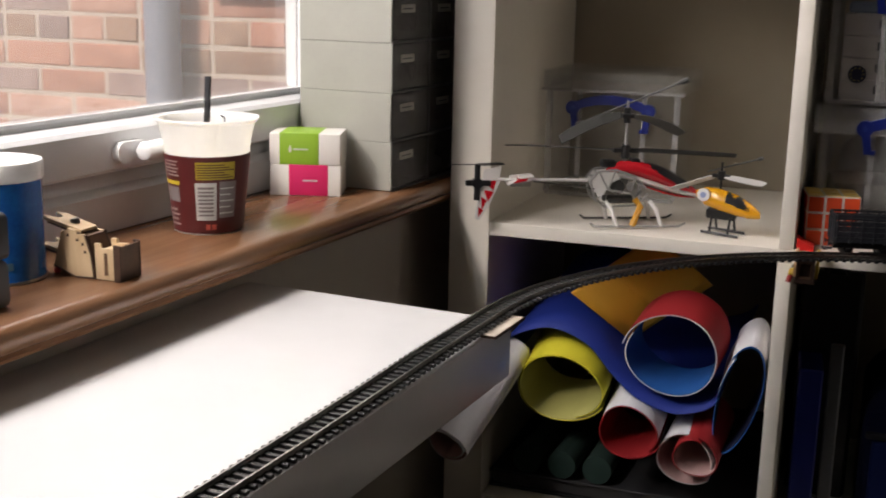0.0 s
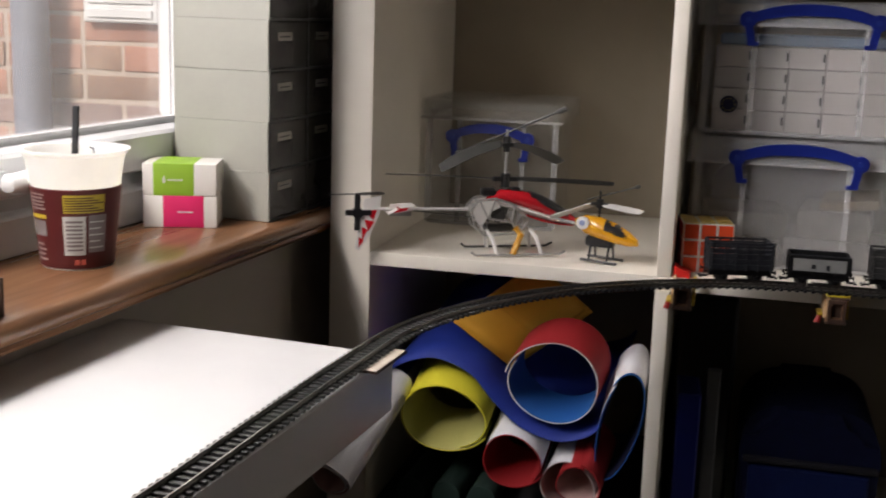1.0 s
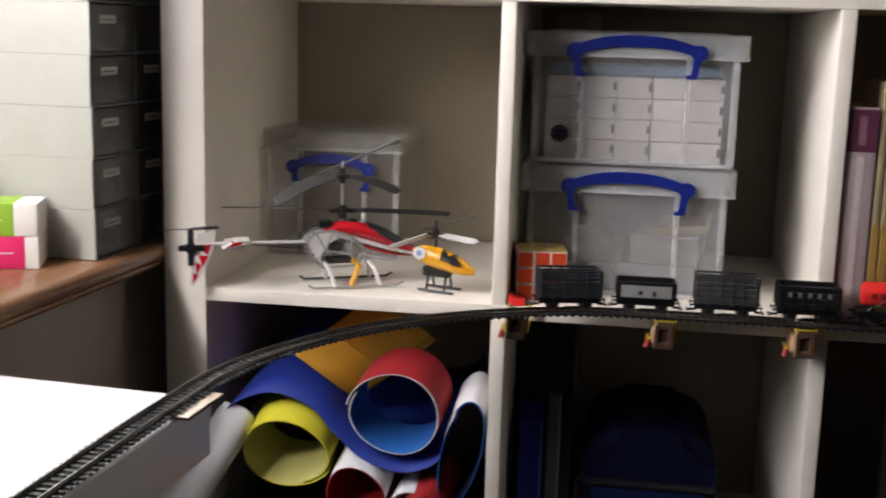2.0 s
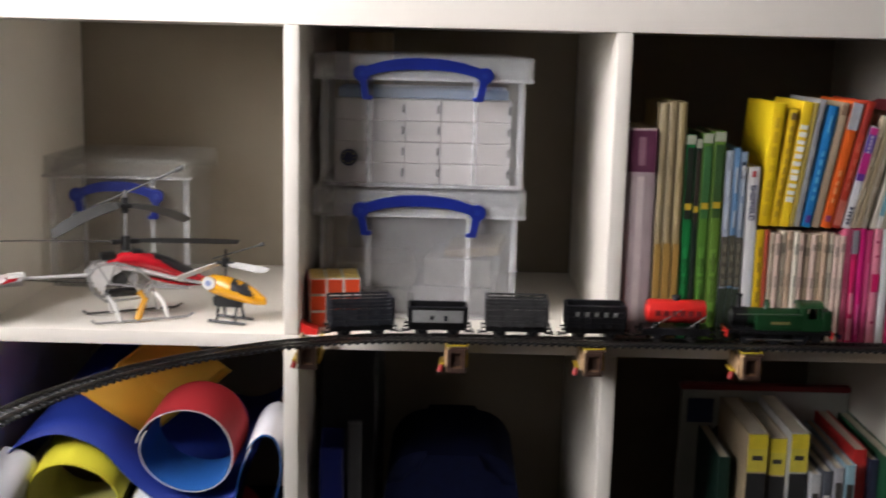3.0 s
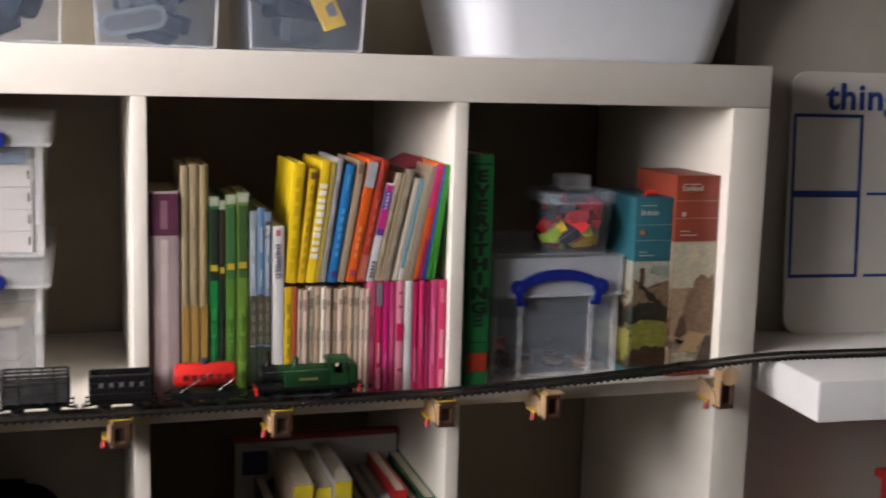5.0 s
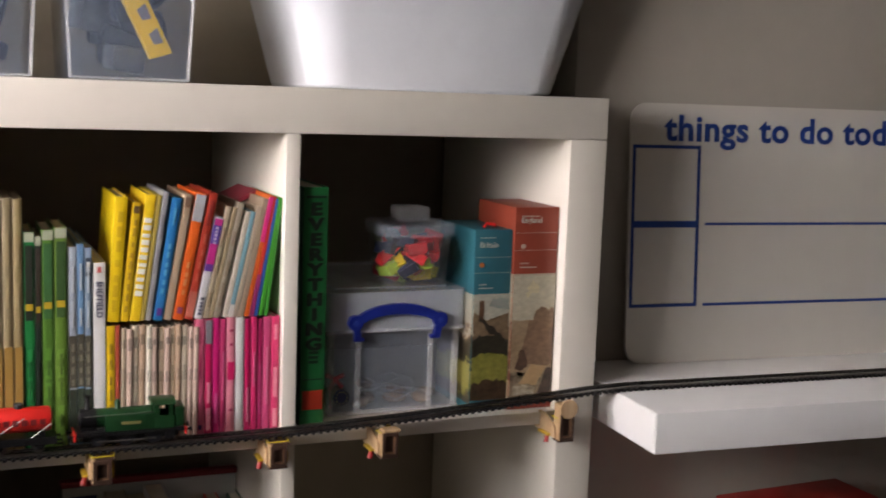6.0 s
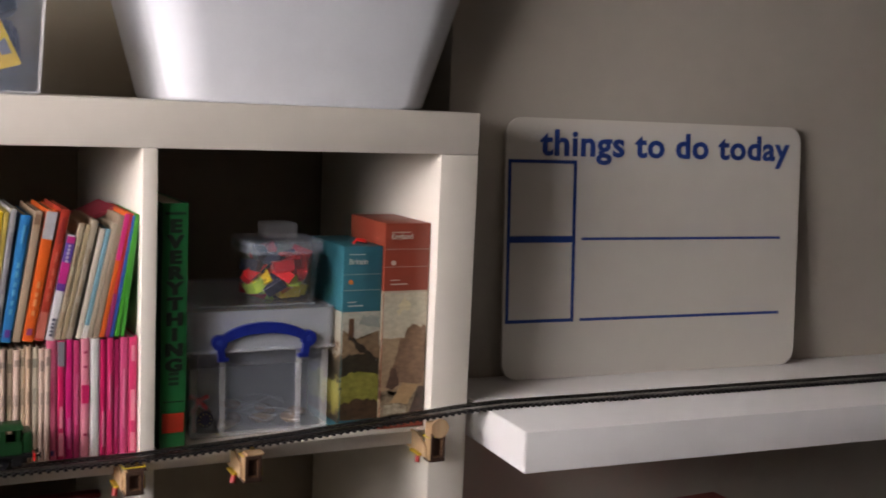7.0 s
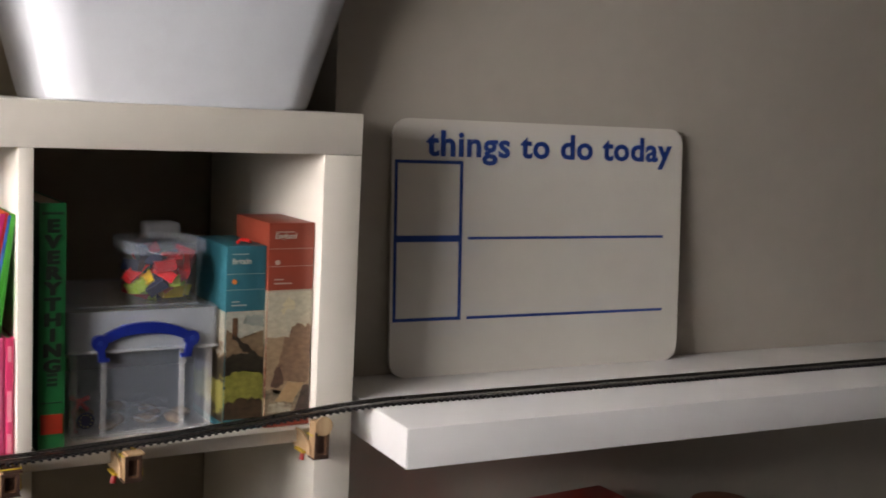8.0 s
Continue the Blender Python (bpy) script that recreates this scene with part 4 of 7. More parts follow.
        bm = B(); box(bm, -ln * 0.8, 0, -0.0117, 0.0117, -0.0007, 0.0004, 0, 1, mm); part("scorched_edge", bm, BURNT, jw)
    bm = B(); cyl(bm, (-0.0145, 0, 0.040), (-0.0150, 0, 0.0435), 0.0042, 0.0036, 12); part("bolt", bm, WHEEL, t, "metal bolt")
    for y in (-0.006, 0.004):
        bm = B(); cyl(bm, (-0.024, y, 0.0135), (-0.028, y - 0.002, 0.0006), 0.0030, 0.0026, 10); part("peg", bm, RED, t, "red plastic peg")


spare_clamp(LEFT @ pose(-0.004, 0.106, ZS, rz=4))


# small-parts drawer cabinet
def drawer_cabinet():
    t = thing("drawer_cabinet", LEFT @ pose(0, 0, ZS), "grey plastic small-parts drawer cabinet with label holders", "drawer cabinet")
    s0, s1, d0, d1, H, pz, ps = 0.557, 0.752, -0.0915, 0.027, 0.47, 0.0545, 0.095
    rows = 8
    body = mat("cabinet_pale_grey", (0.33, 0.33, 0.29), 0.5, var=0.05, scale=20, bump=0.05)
    # Darker copy of the cabinet grey: shade on the side away from the window.
    inner = mat("cabinet_shaded_grey", (0.045, 0.044, 0.042), 0.45, var=0.15)
    for r in range(rows):
        z = 0.0005 + r * pz
        bm = B(); box(bm, d0, d1 - 0.001 - 0.0012 * (r % 2), s0 + 0.0002 * (r % 3), s0 + 0.003, z + 0.0001, z + pz - 0.0001, 0.0004, 1)
        part("side_panel", bm, body, t, "pale grey side wall of one tier")
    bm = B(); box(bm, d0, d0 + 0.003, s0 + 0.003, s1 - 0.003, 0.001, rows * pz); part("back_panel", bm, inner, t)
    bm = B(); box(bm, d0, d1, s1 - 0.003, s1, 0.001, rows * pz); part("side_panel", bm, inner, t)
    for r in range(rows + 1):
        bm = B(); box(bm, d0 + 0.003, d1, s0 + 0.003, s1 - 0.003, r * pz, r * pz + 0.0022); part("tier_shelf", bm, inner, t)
    bm = B(); box(bm, d0 + 0.003, d1 - 0.0003, s0 + ps - 0.0012, s0 + ps + 0.0012, 0.0023, rows * pz - 0.0005); part("divider", bm, inner, t)
    # Drawer fronts, labels and pulls are toned down for that shade too.
    front = mat("smoky_clear_drawer", (0.075, 0.073, 0.070), 0.26, var=0.1, see=0.35)
    labm, tabm = mat("drawer_label_shaded", (0.40, 0.38, 0.33), 0.6), mat("drawer_pull_clear", (0.20, 0.195, 0.18), 0.25, see=0.62)
    rnd = random.Random(5)
    for r in range(rows):
        for c in range(2):
            a, b, z = s0 + 0.0035 + c * ps, s0 + (c + 1) * ps - 0.002, r * pz + 0.003
            bm = B(); box(bm, d1 - 0.004, d1 - 0.0015, a, b, z, z + pz - 0.0045, 0.0005)
            box(bm, d0 + 0.006, d1 - 0.004, a + 0.001, b - 0.001, z, z + 0.0015)
            dr = part("drawer", bm, front, t, "smoky clear drawer")
            m = (a + b) / 2 - 0.010
            if rnd.random() < 0.75:
                bm = B(); box(bm, d1 - 0.0015, d1 - 0.0008, m - 0.017, m + 0.017, z + 0.030, z + 0.039, 0.0003)
                part("label", bm, labm, dr, "white paper label toned down for shade")
                bm = B(); box(bm, d1 - 0.0008, d1 - 0.0005, m - 0.013, m + 0.011, z + 0.0335, z + 0.0352)
                part("writing_bar", bm, DGREY, dr)
            bm = B()
            tube(bm, [(d1 - 0.001, m - 0.011, z + 0.029), (d1 + 0.004, m - 0.009, z + 0.023), (d1 + 0.005, m - 0.003, z + 0.010), (d1 + 0.005, m + 0.003, z + 0.010), (d1 + 0.004, m + 0.009, z + 0.023), (d1 - 0.001, m + 0.011, z + 0.029)], 0.0013, 6)
            part("pull", bm, tabm, dr)
            if rnd.random() < 0.7:
                bm = B()
                for k in range(6):
                    x, y = d0 + 0.03 + rnd.random() * 0.07, a + 0.01 + rnd.random() * (b - a - 0.02)
                    box(bm, x - 0.008, x + 0.008, y - 0.009, y + 0.009, z + 0.0016, z + 0.008 + rnd.random() * 0.012, 0.001)
                part("contents", bm, colour("drawer_contents_%d" % ((r + c) % 3), *((0.25, 0.15, 0.07), (0.10, 0.10, 0.11), (0.16, 0.09, 0.08))[(r + c) % 3]), dr)


drawer_cabinet()


# ---------------------------------------------------------------- storage boxes with blue clip handles
def tub_shell(bm, w, d, h, th, r, taper=1.0, z0=0.0, seg=5):
    """An open rounded tub with walls of that thickness; taper is the base's size against the rim's."""
    def ring(ww, dd, rr, z):
        return [bm.verts.new((x, y, z)) for x, y in round_rect(ww, dd, rr, seg)]
    rings = [ring(w * taper, d * taper, r, z0), ring(w, d, r, h), ring(w - 2 * th, d - 2 * th, max(r - th, 0.001), h), ring(w * taper - 2 * th, d * taper - 2 * th, max(r - th, 0.001), z0 + th)]
    n = len(rings[0])
    for a, b in zip(rings, rings[1:]):
        for i in range(n):
            bm.faces.new((a[i], a[(i + 1) % n], b[(i + 1) % n], b[i]))
    bm.faces.new(rings[0][::-1])
    bm.faces.new(rings[-1])


def storage_box(x, y, z, w, d, h, lid, hw, label, hz=None, rise=0.012, drop=0.026, lid_mat=None, tub_mat=None):
    """x, y: the middle of the front at the base. hw: half the width between the handle's ends."""
    t = thing("storage_box", pose(x, y, z), label, "storage box", "clear storage boxes")
    cy = d / 2
    bm = B(); tub_shell(bm, w * 0.92, d * 0.94, h - lid * 0.6, 0.0018, 0.010, 0.965)
    bmesh.ops.translate(bm, verts=bm.verts, vec=(0, cy, 0.0008))
    part("tub", bm, tub_mat or CLEAR, t, "frosted clear plastic tub")
    bm = B()
    tub_shell(bm, w, d, lid, 0.002, 0.010, 1.0)
    bmesh.ops.transform(bm, matrix=Matrix.Translation((0, cy, h)) @ Matrix.Rotation(math.pi, 4, "X"), verts=bm.verts)
    box(bm, -w * 0.40, w * 0.40, cy - d * 0.40, cy + d * 0.40, h - 0.0001, h + 0.0018, 0.0006)
    part("lid", bm, lid_mat or CLEAR2, t, "frosted clear lid")
    for q in (-1, 1):
        bm = B(); box(bm, q * hw * 0.86 - 0.0032, q * hw * 0.86 + 0.0032, 0.004, 0.0085, 0.004, h - lid, 0.0012)
        part("rib", bm, CLEAR3, t)
    # Milkier bars on foot, lid and corners, added for clear plastic's bright edges.
    bm = B(); box(bm, -w * 0.455, w * 0.455, 0.0065, 0.0092, 0.001, 0.006, 0.001); part("foot_rim", bm, CLEAR3, t)
    bm = B(); box(bm, -w * 0.497, w * 0.497, -0.0016, 0.0010, h - lid - 0.0005, h - lid + 0.0035, 0.001); part("lid_flange", bm, CLEAR3, t)
    for q in (-1, 1):
        bm = B(); box(bm, q * w * 0.446 - 0.004, q * w * 0.446 + 0.004, 0.0055, 0.012, 0.004, h - lid, 0.0015); part("corner_rib", bm, CLEAR3, t)
    hz = hz or h - lid * 0.75
    bm = B()
    out, inn = [], []
    n = 14
    for i in range(n + 1):
        u = -1 + 2 * i / n
        zc = hz + rise * (1 - abs(u) ** 2.4)
        half = 0.0064 - 0.0006 * abs(u)
        out.append((u * hw, zc + half)); inn.append((u * hw, zc - half))
    prism(bm, inn + out[::-1], -0.006, 0.0002)
    for q in (-1, 1):
        cyl(bm, (q * hw, -0.0065, hz), (q * hw, 0.0002, hz), 0.0092, seg=18)
        prism(bm, [(q * hw - 0.0045, hz), (q * hw + 0.0045, hz), (q * hw * 0.93 + 0.004, hz - drop), (q * hw * 0.93 - 0.004, hz - drop)], -0.0045, 0.0015)
        box(bm, q * hw * 0.90 - 0.0065, q * hw * 0.90 + 0.0065, -0.0045, 0.0015, hz - drop - 0.003, hz - drop + 0.002, 0.001)
    hd = part("handle", bm, BLUEH, t, "royal blue clip handle")
    for q in (-1, 1):
        bm = B(); cyl(bm, (q * hw, -0.0072, hz), (q * hw, -0.0062, hz), 0.0032, seg=14); part("pivot", bm, mat("pivot_blue", (0.02, 0.045, 0.26), 0.3), hd)
    return t


storage_box(0.529, 0.078, 1.103, 0.246, 0.300, 0.152, 0.030, 0.067, "frosted clear storage box of papers with blue handle", tub_mat=mat("hazy_clear_plastic", (0.82, 0.82, 0.83), 0.22, var=0.05, scale=14, see=0.80))
storage_box(0.531, 0.076, 1.2570, 0.250, 0.300, 0.151, 0.028, 0.069, "frosted clear storage box filled with small white cartons")
storage_box(0.147, 0.206, 1.103, 0.190, 0.172, 0.168, 0.026, 0.050, "frosted clear storage box behind the toy helicopter", hz=0.121, lid_mat=mat("clear_box_lid", (0.85, 0.82, 0.76), 0.2, var=0.04, scale=14, see=0.86), tub_mat=mat("water_clear_plastic", (0.85, 0.82, 0.76), 0.18, var=0.04, scale=14, see=0.945))
storage_box(1.2360, 0.036, 1.103, 0.178, 0.235, 0.150, 0.048, 0.0535, "frosted clear storage box with odds and ends inside", hz=0.1150, rise=0.015, drop=0.020, tub_mat=mat("milky_clear_plastic", (0.70, 0.80, 0.96), 0.16, var=0.05, scale=14, see=0.87), lid_mat=mat("milky_clear_lid", (0.82, 0.87, 0.96), 0.2, var=0.05, scale=14, see=0.66))
# small cartons in the upper box
CARTON = mat("white_carton", (0.66, 0.62, 0.60), 0.6, var=0.05, scale=30, rand=0.05)
rnd = random.Random(11)
for r in range(4):
    for c in range(5):
        w, h = 0.0400, 0.0238
        x = 0.531 - 0.100 + 0.0408 * c + 0.0008 * rnd.random() - 0.0005
        z = 1.2570 + 0.0032 + r * (h + 0.0006)
        t = thing("small_carton", pose(x + 0.0185, 0.103 + 0.003 * rnd.random(), z, rz=rnd.uniform(-1.2, 1.2)), "small white folded card carton in a storage box", "carton", "white cartons")
        bm = B(); box(bm, -w / 2, w / 2, 0, 0.085, 0, h, 0.0008); part("carton_body", bm, CARTON, t)
        bm = B(); box(bm, w / 2 - 0.0035, w / 2 - 0.0008, -0.0004, 0.001, h * 0.35, h * 0.75); part("thumb_notch", bm, DGREY, t)
bm = B(); box(bm, -0.098, 0.098, 0, 0.09, 0, 0.012, 0.002)
solo("blue_folder", bm, mat("pale_blue_card", (0.17, 0.26, 0.42), 0.5), pose(0.531, 0.105, 1.2570 + 0.1015), "flat pale blue card folder on top of the cartons", "folder")
bm = B(); cyl(bm, (0, -0.0012, 0), (0, 0, 0), 0.0098, seg=24)
sk = solo("round_sticker", bm, mat("navy_sticker", (0.01, 0.012, 0.05), 0.4), pose(0.4475, 0.0845, 1.2915), "round navy sticker on the clear storage box", "sticker", "round stickers")
for i in range(10):
    bm = B(); cyl(bm, (0.0070 * math.cos(i * 0.628), -0.0017, 0.0070 * math.sin(i * 0.628)), (0.0070 * math.cos(i * 0.628), -0.0012, 0.0070 * math.sin(i * 0.628)), 0.0008, seg=6)
    part("dot", bm, mat("sticker_yellow", (0.5, 0.45, 0.15), 0.5), sk)
copy_thing(sk, pose(1.1700, 0.0415, 1.127))
# papers and packets in the lower box
for i, (x, z, w, h, c, a) in enumerate(((0.475, 0.0, 0.085, 0.030, (0.30, 0.28, 0.25), 3), (0.570, 0.0, 0.095, 0.034, (0.33, 0.32, 0.31), -4), (0.480, 0.0305, 0.092, 0.030, (0.29, 0.26, 0.23), 6), (0.575, 0.0345, 0.080, 0.034, (0.35, 0.33, 0.30), -8), (0.592, 0.069, 0.066, 0.012, (0.40, 0.29, 0.17), -7))):
    bm = B(); box(bm, -w / 2, w / 2, 0, 0.10, 0, h, 0.004, 2)
    solo("paper_packet", bm, colour("packet_%d" % i, *(v * 0.8 for v in c), 0.75, scale=38, col2=tuple(v * 0.42 for v in c), bump=0.3, bscale=120), pose(x, 0.100 + 0.004 * (i % 3), 1.1055 + z, ry=a if i > 3 else 0, rz=a), "folded paper packet inside the clear storage box", "paper packet", "paper packets")
bm = B(); prism(bm, [(-0.088, 0.0)] + [(0.088 * math.copysign(abs(math.cos(radians(a))) ** 0.7, math.cos(radians(a))), 0.078 + 0.036 * math.sin(radians(a))) for a in range(180, -1, -12)] + [(0.088, 0.0)], 0, 0.012)
solo("grey_pouch", bm, mat("grey_pouch_cloth", (0.24, 0.22, 0.21), 0.8, var=0.2, scale=40, bump=0.3), pose(0.523, 0.222, 1.1055), "rounded grey pouch standing in the clear storage box", "pouch")
# odds and ends in the small box
rnd = random.Random(3)
for i in range(9):
    x, yy = 1.170 + 0.016 * i, 0.062 + 0.10 * rnd.random()
    bm = B(); ball(bm, (0, 0, 0.006), 0.012 + 0.006 * rnd.random(), 0.009, 0.006, 12, 8)
    solo("tan_offcut", bm, colour("offcut_tan", 0.30, 0.19, 0.10, 0.7, var=0.2), pose(x, yy, 1.1075, rz=rnd.uniform(0, 180)), "tan offcut lying in the clear storage box", "offcut", "tan offcuts")
for i in range(3):
    bm = B()
    tube(bm, [(0.030 * math.cos(k * 0.5 + i) * (1 + 0.1 * math.sin(k * 1.7)), 0.012 * math.sin(k * 0.5 + i), 0.006 + 0.004 * i + 0.010 * abs(math.sin(k * 0.7))) for k in range(13)], 0.0007, 6, closed=False)
    solo("pale_cable", bm, mat("pale_cable", (0.34, 0.33, 0.31), 0.5), pose(1.255, 0.075 + 0.02 * i, 1.107), "coiled thin pale cable in the clear storage box", "cable", "cables")
t = thing("toy_figure_piece", pose(1.166, 0.056, 1.140), "bright red plastic toy piece in the clear storage box", "toy piece")
bm = B()
tube(bm, [(-0.010, 0, 0.012), (0.0, 0, 0.006), (0.012, 0.002, 0.010)], 0.003, 8); tube(bm, [(0.0, 0, 0.006), (-0.006, 0, -0.006), (-0.004, 0, -0.03)], 0.003, 8); tube(bm, [(0.0, 0, 0.006), (0.010, 0, -0.004)], 0.0026, 8)
part("limb", bm, RED, t)


# ---------------------------------------------------------------- puzzle cube
def puzzle_cube(m):
    t = thing("puzzle_cube", m, "twisty puzzle cube, orange tiles facing the room", "puzzle cube")
    s = 0.057
    bm = B(); box(bm, -s / 2, s / 2, -s / 2, s / 2, 0, s, 0.0015, 2)
    part("core", bm, mat("cube_white_plastic", (0.72, 0.70, 0.68), 0.35), t)
    cols = {"front": (0.75, 0.085, 0.025), "left": (0.58, 0.012, 0.018), "top": (0.72, 0.50, 0.12)}
    for face, c in cols.items():
        mm = mat("cube_%s_tile" % face, c, 0.3, var=0.05, rand=0.04)
        for i in range(3):
            for j in range(3):
                a, b, g = -s / 2 + s / 3 * i, s / 3 * j, 0.0014
                bm = B()
                if face == "front":
                    box(bm, a + g, a + s / 3 - g, -s / 2 - 0.0005, -s / 2 + 0.0004, b + g, b + s / 3 - g, 0.0003)
                elif face == "left":
                    box(bm, -s / 2 - 0.0005, -s / 2 + 0.0004, a + g, a + s / 3 - g, b + g, b + s / 3 - g, 0.0003)
                else:
                    box(bm, a + g, a + s / 3 - g, -s / 2 + b + g, -s / 2 + b + s / 3 - g, s - 0.0004, s + 0.0005, 0.0003)
                part("tile", bm, mm, t, {"front": "orange tile", "left": "red tile", "top": "yellow tile"}[face])


puzzle_cube(pose(0.4335, 0.064, 1.103, rz=9))
t = thing("red_wedge", pose(0.4115, 0.012, 1.103), "small red plastic wedge on the shelf edge beside the cube", "wedge")
bm = B(); prism(bm, [(-0.008, 0), (0.010, 0), (0.010, 0.006), (-0.002, 0.010), (-0.008, 0.014)], -0.010, 0.008); part("wedge_body", bm, RED, t)


# ---------------------------------------------------------------- toy helicopters
def blade(bm, a, b, w0, w1, th=0.0009, droop=0.0, pitch=12):
    """A thin rotor blade from a to b."""
    a, b = Vector(a), Vector(b)
    d = (b - a).normalized()
    side = d.cross(Vector((0, 0, 1))).normalized()
    side = Matrix.Rotation(radians(pitch), 3, d) @ side
    up = side.cross(d).normalized()
    rows = []
    for i in range(7):
        u = i / 6
        p = a.lerp(b, u) - Vector((0, 0, droop * u * u))
        w = (w0 + (w1 - w0) * u) * (1 if 0 < i < 6 else 0.7)
        rows.append([bm.verts.new(p + side * w / 2 * s + up * th / 2 * q) for s, q in ((-1, -1), (1, -1), (1, 1), (-1, 1))])
    for r, s in zip(rows, rows[1:]):
        for k in range(4):
            bm.faces.new((r[k], r[(k + 1) % 4], s[(k + 1) % 4], s[k]))
    bm.faces.new(rows[0]); bm.faces.new(rows[-1])


HWHITE = mat("helicopter_white", (0.70, 0.68, 0.66), 0.35, var=0.05)
HSILVER = mat("helicopter_silver_grey", (0.36, 0.35, 0.34), 0.35, metal=0.3, var=0.1)
ROTOR = mat("rotor_grey", (0.055, 0.055, 0.052), 0.45, var=0.1)
ROTORB = mat("rotor_black", (0.012, 0.012, 0.012), 0.4)
ORANGE = mat("amber_plastic", (0.62, 0.30, 0.015), 0.4)


def red_helicopter(m):
    back = m.to_3x3().inverted()
    def W(dx, dy, z):
        v = back @ Vector((dx, dy, 0))
        return (v.x, v.y, z)
    t = thing("toy_helicopter", m, "red and white toy helicopter with black double rotors", "toy helicopter", "toy helicopters")
    bm = B(); box(bm, -0.036, 0.004, -0.0055, 0.0055, 0.044, 0.062, 0.003, 2); box(bm, -0.044, -0.030, -0.004, 0.004, 0.050, 0.060, 0.002)
    part("gearbox", bm, HSILVER, t, "silver grey mechanism housing")
    for q in (-1, 1):
        y = q * 0.0125
        bm = B()
        for path in (((-0.044, 0.055), (-0.034, 0.066), (-0.014, 0.068), (0.010, 0.060), (0.024, 0.046)), ((-0.044, 0.055), (-0.038, 0.034), (-0.026, 0.024), (0.016, 0.026), (0.026, 0.040)),
                     ((-0.034, 0.066), (-0.022, 0.044), (-0.026, 0.024)), ((-0.014, 0.068), (-0.022, 0.044)), ((-0.022, 0.044), (0.006, 0.040), (0.016, 0.026)), ((0.006, 0.040), (0.010, 0.060))):
            tube(bm, [(x, y, z) for x, z in path], 0.0013, 8)
        part("frame", bm, HSILVER, t, "silver openwork side frame")
        bm = B(); prism(bm, [(-0.042, 0.054), (-0.034, 0.064), (-0.014, 0.066), (-0.008, 0.058), (-0.020, 0.052), (-0.028, 0.038), (-0.034, 0.036)], y - 0.0007, y + 0.0007)
        part("side_plate", bm, HWHITE, t)
    for k, (x, z, rr) in enumerate(((-0.031, 0.050, 0.0062), (-0.010, 0.047, 0.0085), (0.006, 0.048, 0.0050))):
        bm = B(); cyl(bm, (x, -0.0105, z), (x, -0.0080, z), rr, seg=18); cyl(bm, (x, -0.0112, z), (x, -0.0104, z), rr * 0.4, seg=12); part("gear", bm, HSILVER if k != 1 else ROTOR, t)
    bm = B(); box(bm, -0.024, 0.012, -0.007, 0.007, 0.027, 0.035, 0.002); part("battery", bm, ROTOR, t)
    bm = B()
    loft(bm, [(-0.022, 0.066, 0.003, 0.002), (-0.006, 0.070, 0.009, 0.007), (0.012, 0.0685, 0.0125, 0.0092), (0.036, 0.0615, 0.0135, 0.0105), (0.058, 0.0525, 0.012, 0.0095), (0.078, 0.0445, 0.008, 0.0065), (0.092, 0.039, 0.002, 0.0025)], 20)
    c = part("canopy", bm, mat("gloss_red_canopy", (0.55, 0.012, 0.022), 0.22, coat=0.4, var=0.06), t, "glossy red canopy")
    bm = B(); loft(bm, [(-0.016, 0.0615, 0.0100, 0.0022), (0.012, 0.0570, 0.0132, 0.0034), (0.036, 0.0500, 0.0142, 0.0036), (0.060, 0.0425, 0.0125, 0.0034), (0.080, 0.0375, 0.0075, 0.0026), (0.096, 0.0345, 0.0015, 0.0008)], 16)
    part("stripe", bm, HWHITE, c, "white stripe")
    bm = B(); loft(bm, [(0.026, 0.0468, 0.0125, 0.0016), (0.046, 0.0405, 0.0126, 0.0020), (0.066, 0.0358, 0.0098, 0.0016), (0.088, 0.0330, 0.0030, 0.0006)], 14)
    part("lower_flash", bm, mat("gloss_red_canopy", (0.55, 0.012, 0.022)), c, "red flash under the white stripe")
    bm = B(); loft(bm, [(0.030, 0.0672, 0.0112, 0.0080), (0.046, 0.0612, 0.0130, 0.0090), (0.062, 0.0540, 0.0126, 0.0080), (0.078, 0.0468, 0.0086, 0.0052)], 16)
    part("windscreen", bm, BLACK, c, "black windscreen")
    bm = B(); cyl(bm, (-0.042, 0, 0.0535), (-0.158, 0, 0.0545), 0.0021, 0.0019, 12)
    part("tail_boom", bm, HWHITE, t)
    bm = B(); box(bm, -0.138, -0.112, -0.0008, 0.0008, 0.046, 0.060)
    prism(bm, [(-0.142, 0.050), (-0.116, 0.0545), (-0.110, 0.0595), (-0.126, 0.0585)], -0.014, 0.014)
    f = part("stabiliser", bm, HWHITE, t)
    bm = B(); prism(bm, [(-0.137, 0.0515), (-0.121, 0.0548), (-0.118, 0.0580), (-0.129, 0.0572)], -0.0143, 0.0143); part("stripe", bm, mat("gloss_red_canopy", (0.55, 0.012, 0.022)), f)
    bm = B(); prism(bm, [(-0.168, 0.066), (-0.148, 0.070), (-0.150, 0.050), (-0.160, 0.026), (-0.173, 0.006), (-0.178, 0.008), (-0.173, 0.040)], -0.0011, 0.0011)
    f = part("tail_fin", bm, HWHITE, t, "white and red tail fin")
